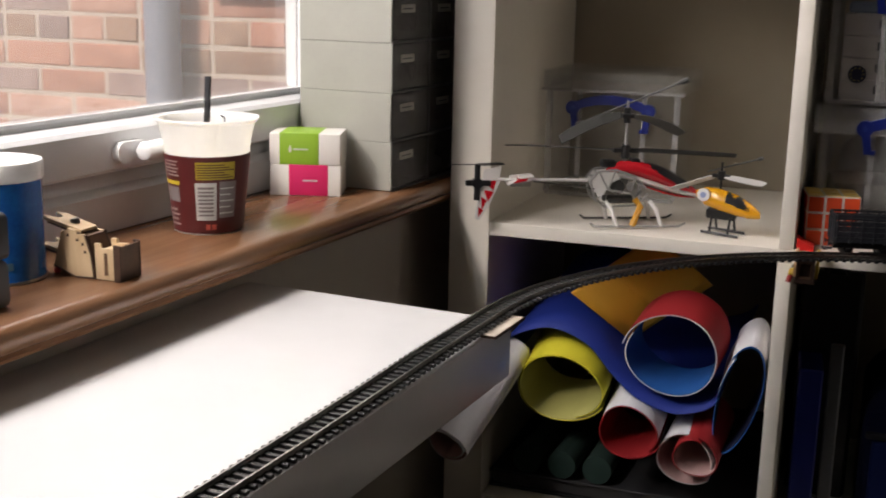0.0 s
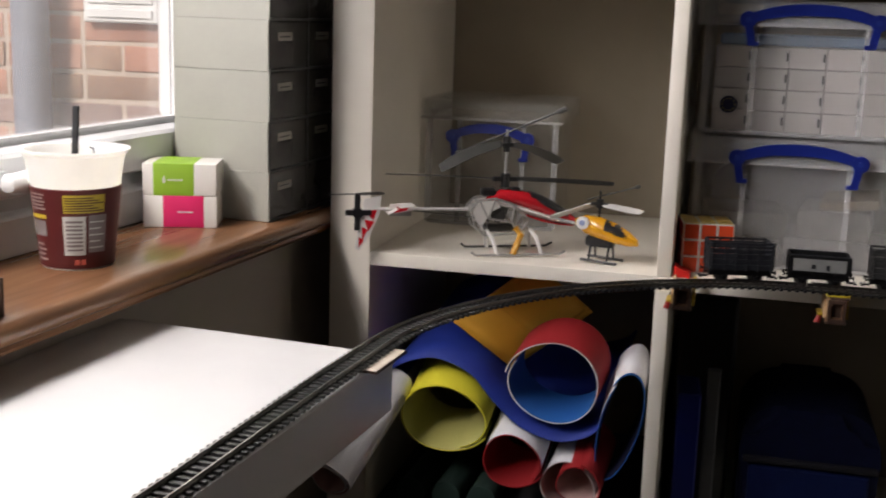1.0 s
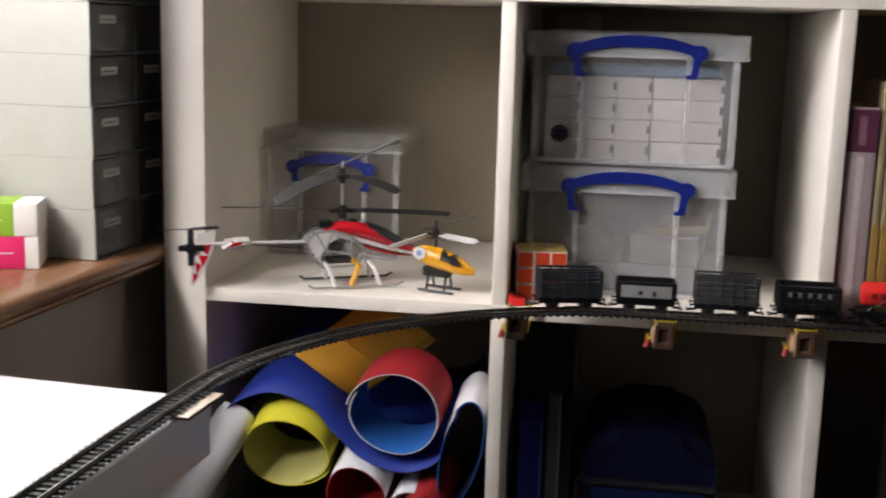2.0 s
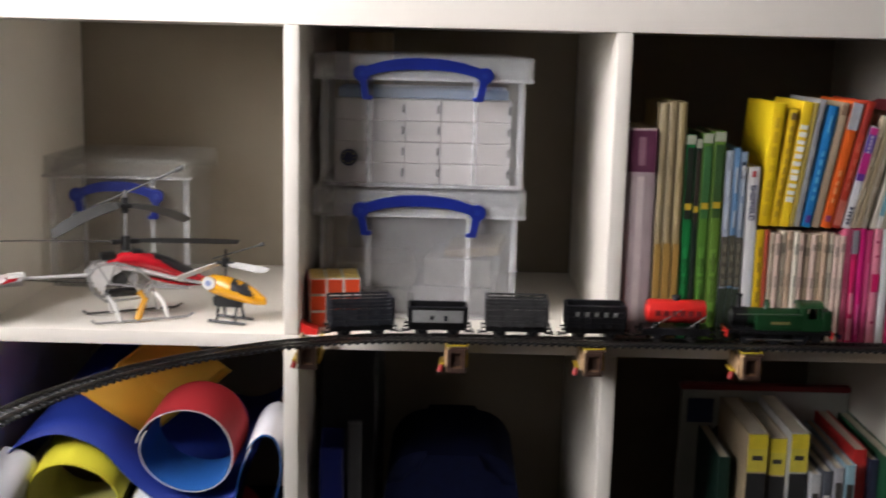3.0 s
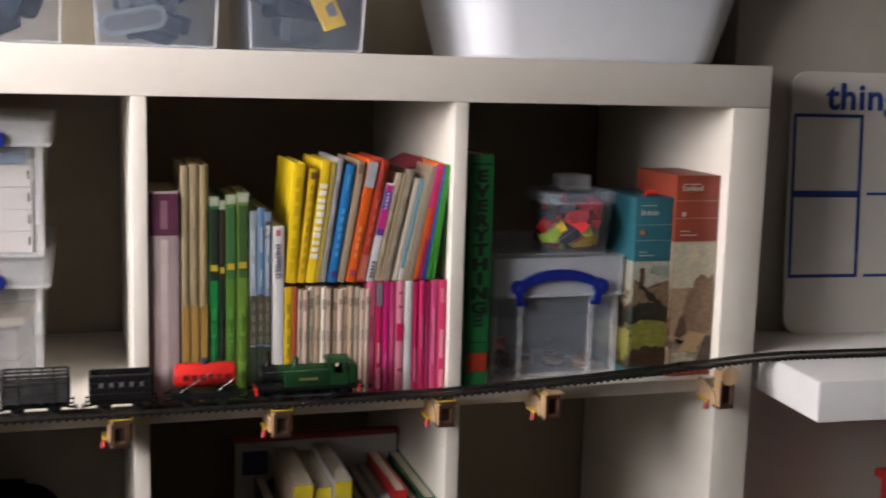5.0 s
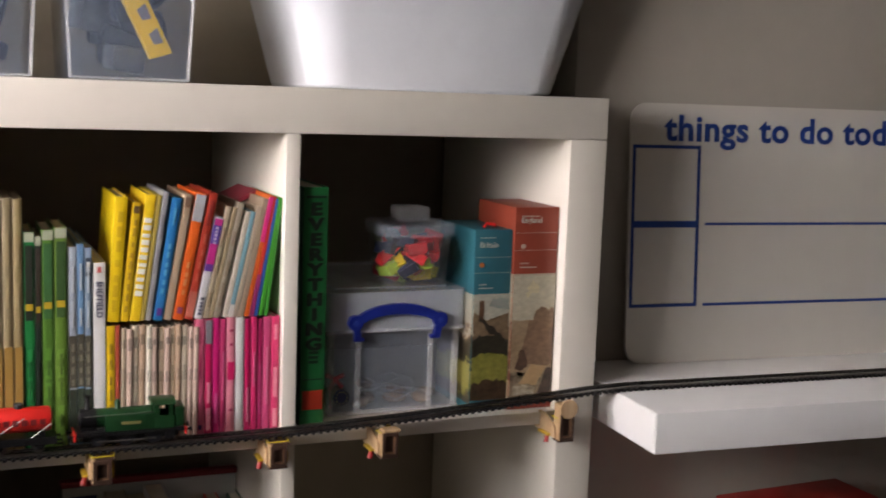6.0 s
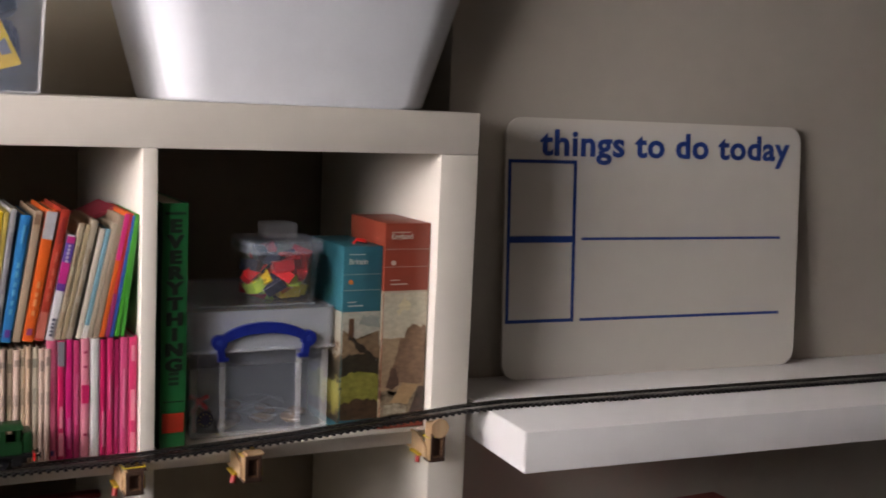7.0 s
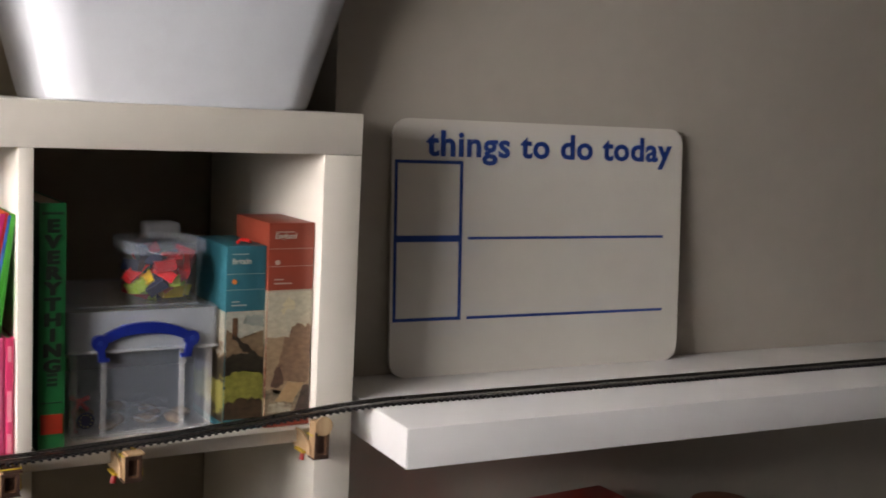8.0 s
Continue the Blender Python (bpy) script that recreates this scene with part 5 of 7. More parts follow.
    for tri in (((-0.167, 0.052), (-0.153, 0.054), (-0.157, 0.041)), ((-0.168, 0.042), (-0.156, 0.040), (-0.163, 0.028)), ((-0.171, 0.034), (-0.164, 0.030), (-0.170, 0.018)), ((-0.174, 0.022), (-0.168, 0.018), (-0.174, 0.009))):
        bm = B(); prism(bm, list(tri), -0.0014, 0.0014); part("stripe", bm, mat("gloss_red_canopy", (0.55, 0.012, 0.022)), f)
    bm = B(); cyl(bm, (-0.176, -0.004, 0.050), (-0.176, 0.004, 0.050), 0.0065, seg=16); cyl(bm, (-0.176, 0, 0.030), (-0.176, 0, 0.072), 0.0035, seg=12); box(bm, -0.190, -0.160, -0.003, 0.003, 0.047, 0.0535, 0.001)
    part("tail_motor", bm, BLACK, t)
    bm = B(); blade(bm, (-0.176, 0, 0.072), (-0.214, -0.018, 0.0745), 0.006, 0.005); blade(bm, (-0.176, 0, 0.072), (-0.143, 0.016, 0.0705), 0.007, 0.008)
    part("tail_rotor", bm, ROTORB, t)
    bm = B(); cyl(bm, (0, 0, 0.064), (0, 0, 0.148), 0.0016, seg=10)
    part("mast", bm, HSILVER, t)
    bm = B()
    cyl(bm, (0, 0, 0.080), (0, 0, 0.096), 0.0055, seg=14); box(bm, -0.016, 0.016, -0.004, 0.004, 0.087, 0.092, 0.001)
    part("rotor_head", bm, ROTORB, t)
    bm = B()
    cyl(bm, (0, 0, 0.122), (0, 0, 0.140), 0.0042, seg=14); box(bm, -0.007, 0.007, -0.007, 0.007, 0.128, 0.133, 0.001)
    part("rotor_head", bm, ROTORB, t)
    bm = B()
    box(bm, -0.030, -0.012, -0.006, 0.006, 0.070, 0.079, 0.002); box(bm, 0.006, 0.018, -0.006, 0.006, 0.072, 0.080, 0.002)
    part("motor_block", bm, ROTORB, t)
    bm = B(); blade(bm, (-0.012, 0, 0.090), W(-0.150, 0.004, 0.088), 0.012, 0.013, droop=0.003)
    part("rotor_blade", bm, ROTORB, t)
    bm = B(); blade(bm, (0.012, 0, 0.090), W(0.128, 0.0, 0.094), 0.012, 0.014, droop=0.002)
    part("rotor_blade", bm, ROTORB, t)
    bm = B(); blade(bm, (-0.005, 0.004, 0.131), W(-0.070, -0.040, 0.118), 0.013, 0.017, droop=0.016, pitch=-38)
    part("rotor_blade", bm, ROTOR, t)
    bm = B(); blade(bm, (0.005, -0.004, 0.131), W(0.054, 0.072, 0.118), 0.014, 0.019, droop=0.014, pitch=-24)
    part("rotor_blade", bm, ROTOR, t)
    bm = B(); cyl(bm, W(-0.063, 0.01, 0.115), W(0.070, -0.01, 0.177), 0.0012, seg=8); cyl(bm, W(-0.063, 0.01, 0.115), W(-0.055, 0.009, 0.1187), 0.003, seg=10); cyl(bm, W(0.070, -0.01, 0.177), W(0.060, -0.0085, 0.1723), 0.003, seg=10)
    part("flybar", bm, ROTOR, t)
    for q in (-1, 1):
        bm = B(); tube(bm, [(-0.045, q * 0.026, 0.007), (-0.040, q * 0.026, 0.003), (0.062, q * 0.026, 0.003), (0.070, q * 0.026, 0.007)], 0.0014, 8)
        s = part("skid", bm, ROTOR if q > 0 else HSILVER, t)
        for x in (-0.018, 0.036):
            bm = B(); tube(bm, [(x - 0.006, q * 0.010, 0.030), (x, q * 0.018, 0.022), (x + 0.005, q * 0.026, 0.003)], 0.0026, 8)
            part("strut", bm, HWHITE, t)
    bm = B(); tube(bm, [(0.010, -0.016, 0.034), (0.016, -0.020, 0.026), (0.006, -0.024, 0.003)], 0.0042, 8)
    part("amber_strut", bm, ORANGE, t, "amber plastic strut")
    bm = B(); cyl(bm, (-0.045, 0, 0.050), (-0.125, 0.0, 0.0545), 0.0008, seg=6); cyl(bm, (-0.030, 0.005, 0.042), (-0.110, 0.002, 0.052), 0.0007, seg=6)
    part("tail_stay", bm, ROTOR, t)


red_helicopter(pose(0.1985, 0.055, 1.1032, rz=27))


def yellow_helicopter(m):
    t = thing("toy_helicopter", m, "small yellow toy helicopter with black nose and skids", "toy helicopter", "toy helicopters")
    bm = B()
    loft(bm, [(-0.034, 0.045, 0.003, 0.004), (-0.022, 0.043, 0.010, 0.011), (-0.004, 0.040, 0.012, 0.013), (0.014, 0.036, 0.0115, 0.012), (0.030, 0.031, 0.009, 0.009), (0.042, 0.027, 0.003, 0.004)], 20)
    c = part("canopy", bm, mat("gloss_amber_yellow", (0.72, 0.34, 0.012), 0.25, coat=0.3, var=0.05), t, "glossy amber yellow canopy")
    bm = B(); loft(bm, [(0.004, 0.0405, 0.0118, 0.0105), (0.018, 0.0365, 0.0112, 0.0098), (0.031, 0.0318, 0.0086, 0.0070)], 16)
    part("windscreen", bm, BLACK, c, "black windscreen")
    bm = B(); cyl(bm, (-0.022, -0.0125, 0.046), (-0.022, -0.0095, 0.046), 0.0075, seg=20)
    s = part("round_badge", bm, HWHITE, c, "white round badge")
    bm = B(); cyl(bm, (-0.022, -0.0129, 0.046), (-0.022, -0.0124, 0.046), 0.0035, seg=16); part("badge_mark", bm, mat("badge_blue", (0.25, 0.3, 0.5), 0.4), s)
    bm = B(); box(bm, -0.020, 0.014, -0.006, 0.006, 0.018, 0.030, 0.002); part("belly", bm, ROTORB, t)
    bm = B(); cyl(bm, (-0.006, 0, 0.05), (-0.006, 0, 0.084), 0.0014, seg=8); cyl(bm, (-0.006, 0, 0.064), (-0.006, 0, 0.074), 0.0045, seg=12); box(bm, -0.017, 0.005, -0.003, 0.003, 0.066, 0.070, 0.001)
    part("rotor_mast", bm, ROTORB, t)
    bm = B(); blade(bm, (0.0, -0.002, 0.068), (0.050, -0.018, 0.066), 0.011, 0.014, pitch=16); part("rotor_blade", bm, mat("blade_pale", (0.55, 0.54, 0.53), 0.4), t, "pale rotor blade")
    bm = B(); blade(bm, (-0.012, 0.002, 0.068), (-0.066, 0.0, 0.046), 0.009, 0.011, pitch=30); part("rotor_blade", bm, mat("blade_pale", (0.55, 0.54, 0.53), 0.4), t, "pale rotor blade")
    bm = B(); cyl(bm, (-0.026, 0.01, 0.070), (0.042, -0.006, 0.094), 0.0009, seg=6); cyl(bm, (0.042, -0.006, 0.094), (0.037, -0.0048, 0.0922), 0.0022, seg=8); part("flybar", bm, ROTOR, t)
    bm = B(); cyl(bm, (-0.03, 0, 0.042), (-0.118, 0.03, 0.046), 0.0016, seg=8); part("tail_boom", bm, HSILVER, t)
    for q in (-1, 1):
        bm = B(); tube(bm, [(-0.022, q * 0.013, 0.0035), (0.022, q * 0.013, 0.0020)], 0.0016, 8); s = part("skid", bm, BLACK, t)
        for x in (-0.012, 0.010):
            bm = B(); tube(bm, [(x, q * 0.006, 0.022), (x, q * 0.013, 0.003)], 0.0015, 8); part("strut", bm, BLACK, t)


yellow_helicopter(pose(0.318, 0.050, 1.1032, rz=-12))


# ---------------------------------------------------------------- books
def book(x, z, w, h, d, col, y=0.010, lean=0.0, bands=(), label="", rough=0.45, page=True, soft=0.0, group="books", worn=False):
    """x: the left foot of the spine; lean: degrees to the right; bands: (z0, z1, colour, margin) as parts of the height."""
    key = "cover_%.3f_%.3f_%.3f" % col
    t = thing("book", pose(x, y, z, ry=lean), label, "book", group)
    m = mat(key + ("_worn" if worn else ""), col, rough, scale=70 if worn else 35, bump=0.1, bscale=500, col2=tuple(v * (0.72 if worn else 0.86) for v in col), stretch=(2.5, 1, 0.35) if worn else None, rand=0.05)
    bm = B()
    c = min(0.0012, w * 0.2)
    n, rise = 6, min(0.0016, 0.05 * w) + soft
    sp = [(0.0001 + (w - 0.0002) * i / n, rise - rise * math.sin(math.pi * i / n) ** 0.5) for i in range(n + 1)]
    ins = [(c + (w - 2 * c) * (1 - i / n), rise + 0.001 - rise * math.sin(math.pi * i / n) ** 0.5) for i in range(n + 1)]
    rim = [(0.0001, d)] + sp + [(w - 0.0001, d), (w - c, d)] + ins + [(c, d)]
    lo = [bm.verts.new((px, py, 0)) for px, py in rim]
    hi = [bm.verts.new((px, py, h)) for px, py in rim]
    for i in range(len(rim)):
        k = (i + 1) % len(rim)
        bm.faces.new((lo[i], lo[k], hi[k], hi[i]))
    bm.faces.new(lo[::-1]); bm.faces.new(hi)
    cv = part("cover", bm, m, t)
    if page:
        bm = B(); box(bm, c, w - c, 0.003, d - 0.003, 0.0015, h - 0.0018); part("page_block", bm, PAPER, t, "cream page edges")
    for k, (z0, z1, bc, mg) in enumerate(bands):
        bm = B(); box(bm, w * mg, w * (1 - mg), -0.0004 - 0.00008 * k, 0.0006, h * z0, h * z1, 0.0001)
        part("spine_print", bm, mat("print_%.3f_%.3f_%.3f" % bc, bc, 0.5, var=0.12, scale=60), cv)
    return t, cv


def lines(z0, z1, n, col, mg=0.3, seed=1):
    """Short bars that stand for small print along a spine."""
    r = random.Random(seed)
    out, z = [], z0
    st = (z1 - z0) / n
    for i in range(n):
        out.append((z, z + st * r.uniform(0.45, 0.8), col, mg))
        z += st
    return out


Z3 = 1.1032
DARK, PALE, GOLD = (0.05, 0.045, 0.04), (0.60, 0.58, 0.55), (0.50, 0.36, 0.06)
book(0.7535, Z3, 0.031, 0.235, 0.12, (0.47, 0.37, 0.37), y=0.006, bands=[(0.80, 0.99, (0.085, 0.018, 0.045), 0.02), (0.83, 0.96, (0.22, 0.11, 0.14), 0.38), (0.10, 0.78, (0.53, 0.44, 0.43), 0.38)], worn=True, label="large pale mauve book with a plum spine top", rough=0.5)
for i, (x, w, h, c) in enumerate(((0.7870, 0.0088, 0.262, (0.33, 0.265, 0.15)), (0.7962, 0.0100, 0.264, (0.28, 0.22, 0.12)), (0.8066, 0.0088, 0.263, (0.31, 0.24, 0.11)))):
    book(x, Z3, w, h, 0.11, c, y=0.008, bands=lines(0.25, 0.9, 4, (0.30, 0.23, 0.12), 0.36, 4 + i) + [(0.03, 0.42, (0.32, 0.19, 0.045), 0.10)], label="tall slim khaki beige booklet", soft=0.0008, worn=True)
GREENS = (  # foot x, width, height, cover, upper label, label
    (0.8165, 0.0105, 0.229, (0.012, 0.22, 0.055), (0.015, 0.020, 0.012), "slim bright green paperback with a dark spine label"),
    (0.8275, 0.0062, 0.225, (0.018, 0.030, 0.020), (0.030, 0.020, 0.015), "slim nearly black paperback between green ones"),
    (0.8343, 0.0115, 0.231, (0.085, 0.210, 0.030), (0.035, 0.120, 0.035), "slim leaf green paperback with a worn pale top"),
    (0.8465, 0.0125, 0.233, (0.120, 0.230, 0.035), (0.030, 0.075, 0.020), "olive green paperback with yellow marks on the spine"),
)
for i, (x, w, h, c, dk, lab) in enumerate(GREENS):
    book(x, Z3, w, h, 0.09, c, bands=[(0.60, 0.94, dk, 0.14), (0.955, 0.998, (0.36, 0.38, 0.28), 0.05), (0.645, 0.675, (0.50, 0.34, 0.02), 0.16)] + lines(0.06, 0.50, 5, tuple(v * 1.35 for v in c), 0.26, i + 60) + lines(0.10, 0.46, 3, tuple(v * 0.6 for v in c), 0.40, i + 64), label=lab, rough=0.35, worn=True)
for i, (x, w, h, c) in enumerate(((0.8605, 0.008, 0.213, (0.35, 0.40, 0.46)), (0.8690, 0.007, 0.216, (0.14, 0.27, 0.45)), (0.8765, 0.007, 0.212, (0.24, 0.32, 0.42)))):
    book(x, Z3, w, h, 0.15, c, bands=[(0.30, 0.56, (0.075, 0.070, 0.050), 0.0), (0.02, 0.29, (0.030, 0.042, 0.028), 0.0)] + lines(0.31, 0.54, 4, (0.20, 0.18, 0.13), 0.34, i + 3) + ([(0.86, 0.95, (0.02, 0.03, 0.05), 0.1), (0.88, 0.93, (0.62, 0.62, 0.58), 0.25)] if i == 2 else []) + lines(0.60, 0.95, 2, (0.42, 0.46, 0.50), 0.36, i), worn=True, label="slim blue grey booklet with a dark printed foot", rough=0.35)
wb, wc = book(0.8850, Z3, 0.0125, 0.196, 0.15, (0.72, 0.71, 0.68), bands=[(0.945, 0.978, (0.45, 0.08, 0.08), 0.32)], label="white paperback with small dark spine lettering", rough=0.4)
tm = text_mesh("SHEFFIELD", 0.0085, 0.0002, 0.00015)
tm.transform(Matrix.Translation((0.0033, -0.0004, 0.157)) @ Matrix.Rotation(math.pi / 2, 4, "Y") @ Matrix.Rotation(math.pi / 2, 4, "X"))
part("spine_lettering", tm, mat("ink_navy", (0.02, 0.02, 0.07), 0.5), wc, smooth=0)
# lower row of small books
book(0.8985, Z3, 0.0085, 0.128, 0.11, (0.72, 0.48, 0.012), bands=lines(0.1, 0.9, 6, (0.35, 0.22, 0.02), 0.35), label="small bright yellow paperback book", rough=0.35)
book(0.9075, Z3, 0.0045, 0.128, 0.11, (0.50, 0.09, 0.05), label="thin orange red paperback book")
rnd = random.Random(21)
x = 0.9128
while x < 0.9905:
    w = rnd.uniform(0.0048, 0.0066)
    c = rnd.choice(((0.78, 0.68, 0.52), (0.70, 0.56, 0.40), (0.82, 0.75, 0.61), (0.58, 0.42, 0.29), (0.74, 0.56, 0.46), (0.54, 0.43, 0.31)))
    bands = lines(0.52, 0.70, 1, tuple(v * 0.58 for v in c), 0.22, int(x * 9999)) + lines(rnd.uniform(0.80, 0.86), 0.95, 1, tuple(v * 0.5 for v in c), 0.16, int(x * 999)) + lines(0.08, 0.42, rnd.randint(1, 3), tuple(v * 0.78 for v in c), 0.34, int(x * 997))
    book(x, Z3, w, 0.1265 + rnd.uniform(-0.0035, 0.001), 0.105, c, y=0.010 + rnd.uniform(-0.0015, 0.002), lean=rnd.uniform(0.2, 0.7), bands=bands, label="slim worn cream paperback with a creased spine", soft=0.0007, worn=True, group="worn cream paperbacks")
    x += w + 0.0005
LP, DR = (0.80, 0.28, 0.36), (0.36, 0.008, 0.08)
PINKS = (  # share of the row, cover, bands
    (40, (0.78, 0.15, 0.27), [(0.50, 0.70, DR, 0.45), (0.06, 0.10, (0.06, 0.04, 0.16), 0.3)]),
    (35, (0.68, 0.02, 0.13), [(0.79, 0.99, (0.24, 0.22, 0.25), 0.06), (0.28, 0.46, LP, 0.3), (0.05, 0.24, LP, 0.2)]),
    (35, (0.72, 0.02, 0.21), [(0.10, 0.36, (0.72, 0.10, 0.30), 0.3)]),
    (30, (0.58, 0.05, 0.17), [(0.30, 0.72, (0.62, 0.12, 0.26), 0.35)]),
    (40, LP, [(0.47, 0.62, (0.56, 0.01, 0.11), 0.04), (0.88, 0.90, DR, 0.3), (0.76, 0.78, DR, 0.3), (0.20, 0.22, DR, 0.3)]),
    (42, (0.80, 0.79, 0.78), []),
    (29, (0.48, 0.012, 0.10), [(0.10, 0.40, (0.62, 0.16, 0.26), 0.3)]),
    (30, (0.76, 0.04, 0.18), [(0.40, 0.70, (0.72, 0.16, 0.30), 0.38)]),
    (28, (0.56, 0.025, 0.15), [(0.16, 0.60, (0.55, 0.06, 0.20), 0.3)]),
    (36, (0.76, 0.10, 0.26), [(0.24, 0.74, (0.74, 0.20, 0.34), 0.38)]),
    (40, (0.74, 0.05, 0.17), [(0.30, 0.56, LP, 0.25), (0.04, 0.20, LP, 0.25), (0.80, 0.93, LP, 0.3)]),
)
x = 0.9930
for i, (share, c, bands) in enumerate(PINKS):
    w = (1.0862 - 0.9930) * share / sum(p[0] for p in PINKS)
    book(x, Z3, w - 0.0007, 0.131 + rnd.uniform(-0.002, 0.001), 0.105, c, y=0.010 + rnd.uniform(-0.001, 0.0015), bands=bands, label="slim pink paperback book" if c[1] < 0.5 else "white paperback among pink ones", rough=0.35, worn=True, soft=0.0004, group="pink paperbacks")
    x += w
# upper row, leaning to the right on the small books
ZU = Z3 + 0.1322
UP = [  # foot x, width, height, lean, colour, bands, label
    (0.8990, 0.0125, 0.139, 4.0, (0.80, 0.56, 0.008), lines(0.08, 0.92, 7, (0.62, 0.40, 0.01), 0.3, 2), "thick bright yellow hardback book leaning"),
    (0.9128, 0.0085, 0.133, 6.0, (0.72, 0.47, 0.010), lines(0.08, 0.9, 9, (0.40, 0.24, 0.02), 0.35, 3) + [(0.91, 0.97, (0.14, 0.08, 0.03), 0.15)], "yellow paperback book with dark print leaning"),
    (0.9225, 0.0105, 0.142, 7.2, (0.80, 0.55, 0.015), lines(0.20, 0.84, 11, (0.82, 0.80, 0.74), 0.12, 77), "yellow book with white spine letters leaning"),
    (0.9335, 0.0045, 0.141, 7.6, (0.50, 0.38, 0.08), [], "thin faded mustard booklet leaning"),
    (0.9388, 0.0058, 0.145, 7.8, (0.36, 0.36, 0.37), lines(0.1, 0.9, 3, (0.24, 0.24, 0.26), 0.3, 5), "silver grey book with a scuffed spine leaning"),
    (0.9468, 0.0100, 0.139, 8.8, (0.015, 0.19, 0.46), lines(0.22, 0.66, 6, (0.10, 0.36, 0.58), 0.36, 7) + [(0.04, 0.10, (0.12, 0.03, 0.22), 0.25), (0.78, 0.92, (0.08, 0.34, 0.58), 0.38)], "bright blue paperback book leaning"),
    (0.9582, 0.0078, 0.143, 9.5, (0.46, 0.34, 0.23), [(0.90, 0.98, (0.22, 0.13, 0.08), 0.1)], "worn tan paperback book leaning"),
    (0.9676, 0.0112, 0.145, 10.3, (0.72, 0.115, 0.012), [(0.78, 0.99, (0.42, 0.42, 0.45), 0.02), (0.05, 0.10, (0.30, 0.05, 0.16), 0.25)] + lines(0.2, 0.48, 4, (0.74, 0.26, 0.10), 0.36, 8), "orange red paperback with grey spine top leaning"),
    (0.9802, 0.0090, 0.146, 11.0, (0.42, 0.040, 0.020), [(0.02, 0.22, (0.50, 0.14, 0.10), 0.05), (0.74, 0.94, (0.26, 0.02, 0.015), 0.3)] + lines(0.3, 0.7, 4, (0.50, 0.10, 0.06), 0.35, 9), "brick red paperback book leaning"),
    (0.9905, 0.0088, 0.118, 11.5, (0.76, 0.75, 0.76), [(0.54, 0.74, (0.50, 0.02, 0.20), 0.0), (0.47, 0.54, (0.11, 0.04, 0.26), 0.0), (0.74, 0.98, (0.09, 0.05, 0.30), 0.0), (0.92, 0.985, (0.50, 0.02, 0.20), 0.02)] + lines(0.74, 0.92, 5, (0.55, 0.52, 0.62), 0.34, 11) + lines(0.04, 0.22, 5, (0.06, 0.06, 0.10), 0.3, 10), "white and purple paperback book leaning"),
    (1.0000, 0.0058, 0.130, 11.5, (0.52, 0.43, 0.30), lines(0.1, 0.9, 3, (0.30, 0.22, 0.13), 0.36, 21), "thin tan paperback leaning"),
    (1.0063, 0.0048, 0.129, 12.0, (0.42, 0.33, 0.20), [], "thin worn beige paperback leaning"),
    (1.0115, 0.0065, 0.134, 12.0, (0.38, 0.33, 0.25), lines(0.1, 0.9, 3, (0.24, 0.19, 0.13), 0.30, 22), "thin worn beige paperback leaning"),
    (1.0215, 0.0055, 0.124, 12.0, (0.62, 0.56, 0.46), [], "thin cream paperback leaning"),
    (1.0275, 0.0050, 0.124, 12.0, (0.20, 0.40, 0.48), [(0.0, 0.12, (0.70, 0.68, 0.62), 0.0)], "thin pale blue paperback leaning"),
    (1.0330, 0.0052, 0.130, 12.0, (0.50, 0.42, 0.31), [], "thin cream paperback leaning"),
    (1.0388, 0.0062, 0.139, 11.6, (0.36, 0.27, 0.19), [], "worn brown paperback leaning"),
    (1.0458, 0.0050, 0.142, 11.2, (0.66, 0.12, 0.012), [(0.62, 0.99, (0.66, 0.03, 0.20), 0.0)], "orange and pink paperback leaning"),
    (1.0514, 0.0046, 0.141, 10.6, (0.60, 0.035, 0.02), [(0.0, 0.35, (0.30, 0.02, 0.12), 0.0)], "thin bright red paperback leaning"),
    (1.0566, 0.0040, 0.138, 9.8, (0.03, 0.12, 0.46), [], "thin blue paperback leaning"),
    (1.0618, 0.0046, 0.139, 8.8, (0.045, 0.32, 0.025), [], "thin bright green paperback leaning"),
    (1.0680, 0.0038, 0.137, 7.0, (0.04, 0.28, 0.03), [], "thin bright green paperback leaning"),
]
for x, w, h, a, c, bands, lab in UP:
    book(x, ZU + 0.0004, w, h * 0.957, 0.115, c, y=0.012, lean=a, bands=bands, label=lab, group="leaning paperbacks", worn=c[0] < 0.55 and abs(c[0] - c[1]) < 0.14)
book(1.0400, ZU + 0.1185, 0.005, 0.036, 0.09, (0.28, 0.03, 0.05), y=0.075, lean=64, label="red-edged notebook lying slanted over the books", group="leaning paperbacks")


# ---------------------------------------------------------------- right compartment
t, cv = book(1.1115, Z3, 0.0285, 0.2755, 0.20, (0.012, 0.16, 0.045), y=0.012, bands=[(0.075, 0.155, (0.42, 0.03, 0.012), 0.08), (0.20, 0.205, (0.01, 0.03, 0.015), 0.1), (0.955, 0.965, (0.01, 0.03, 0.015), 0.1)] + [(0.27 + 0.02 * i, 0.283 + 0.02 * i, (0.01, 0.03, 0.015), 0.3) for i in range(3)], label="tall green hardback with black capitals down the spine", rough=0.4)
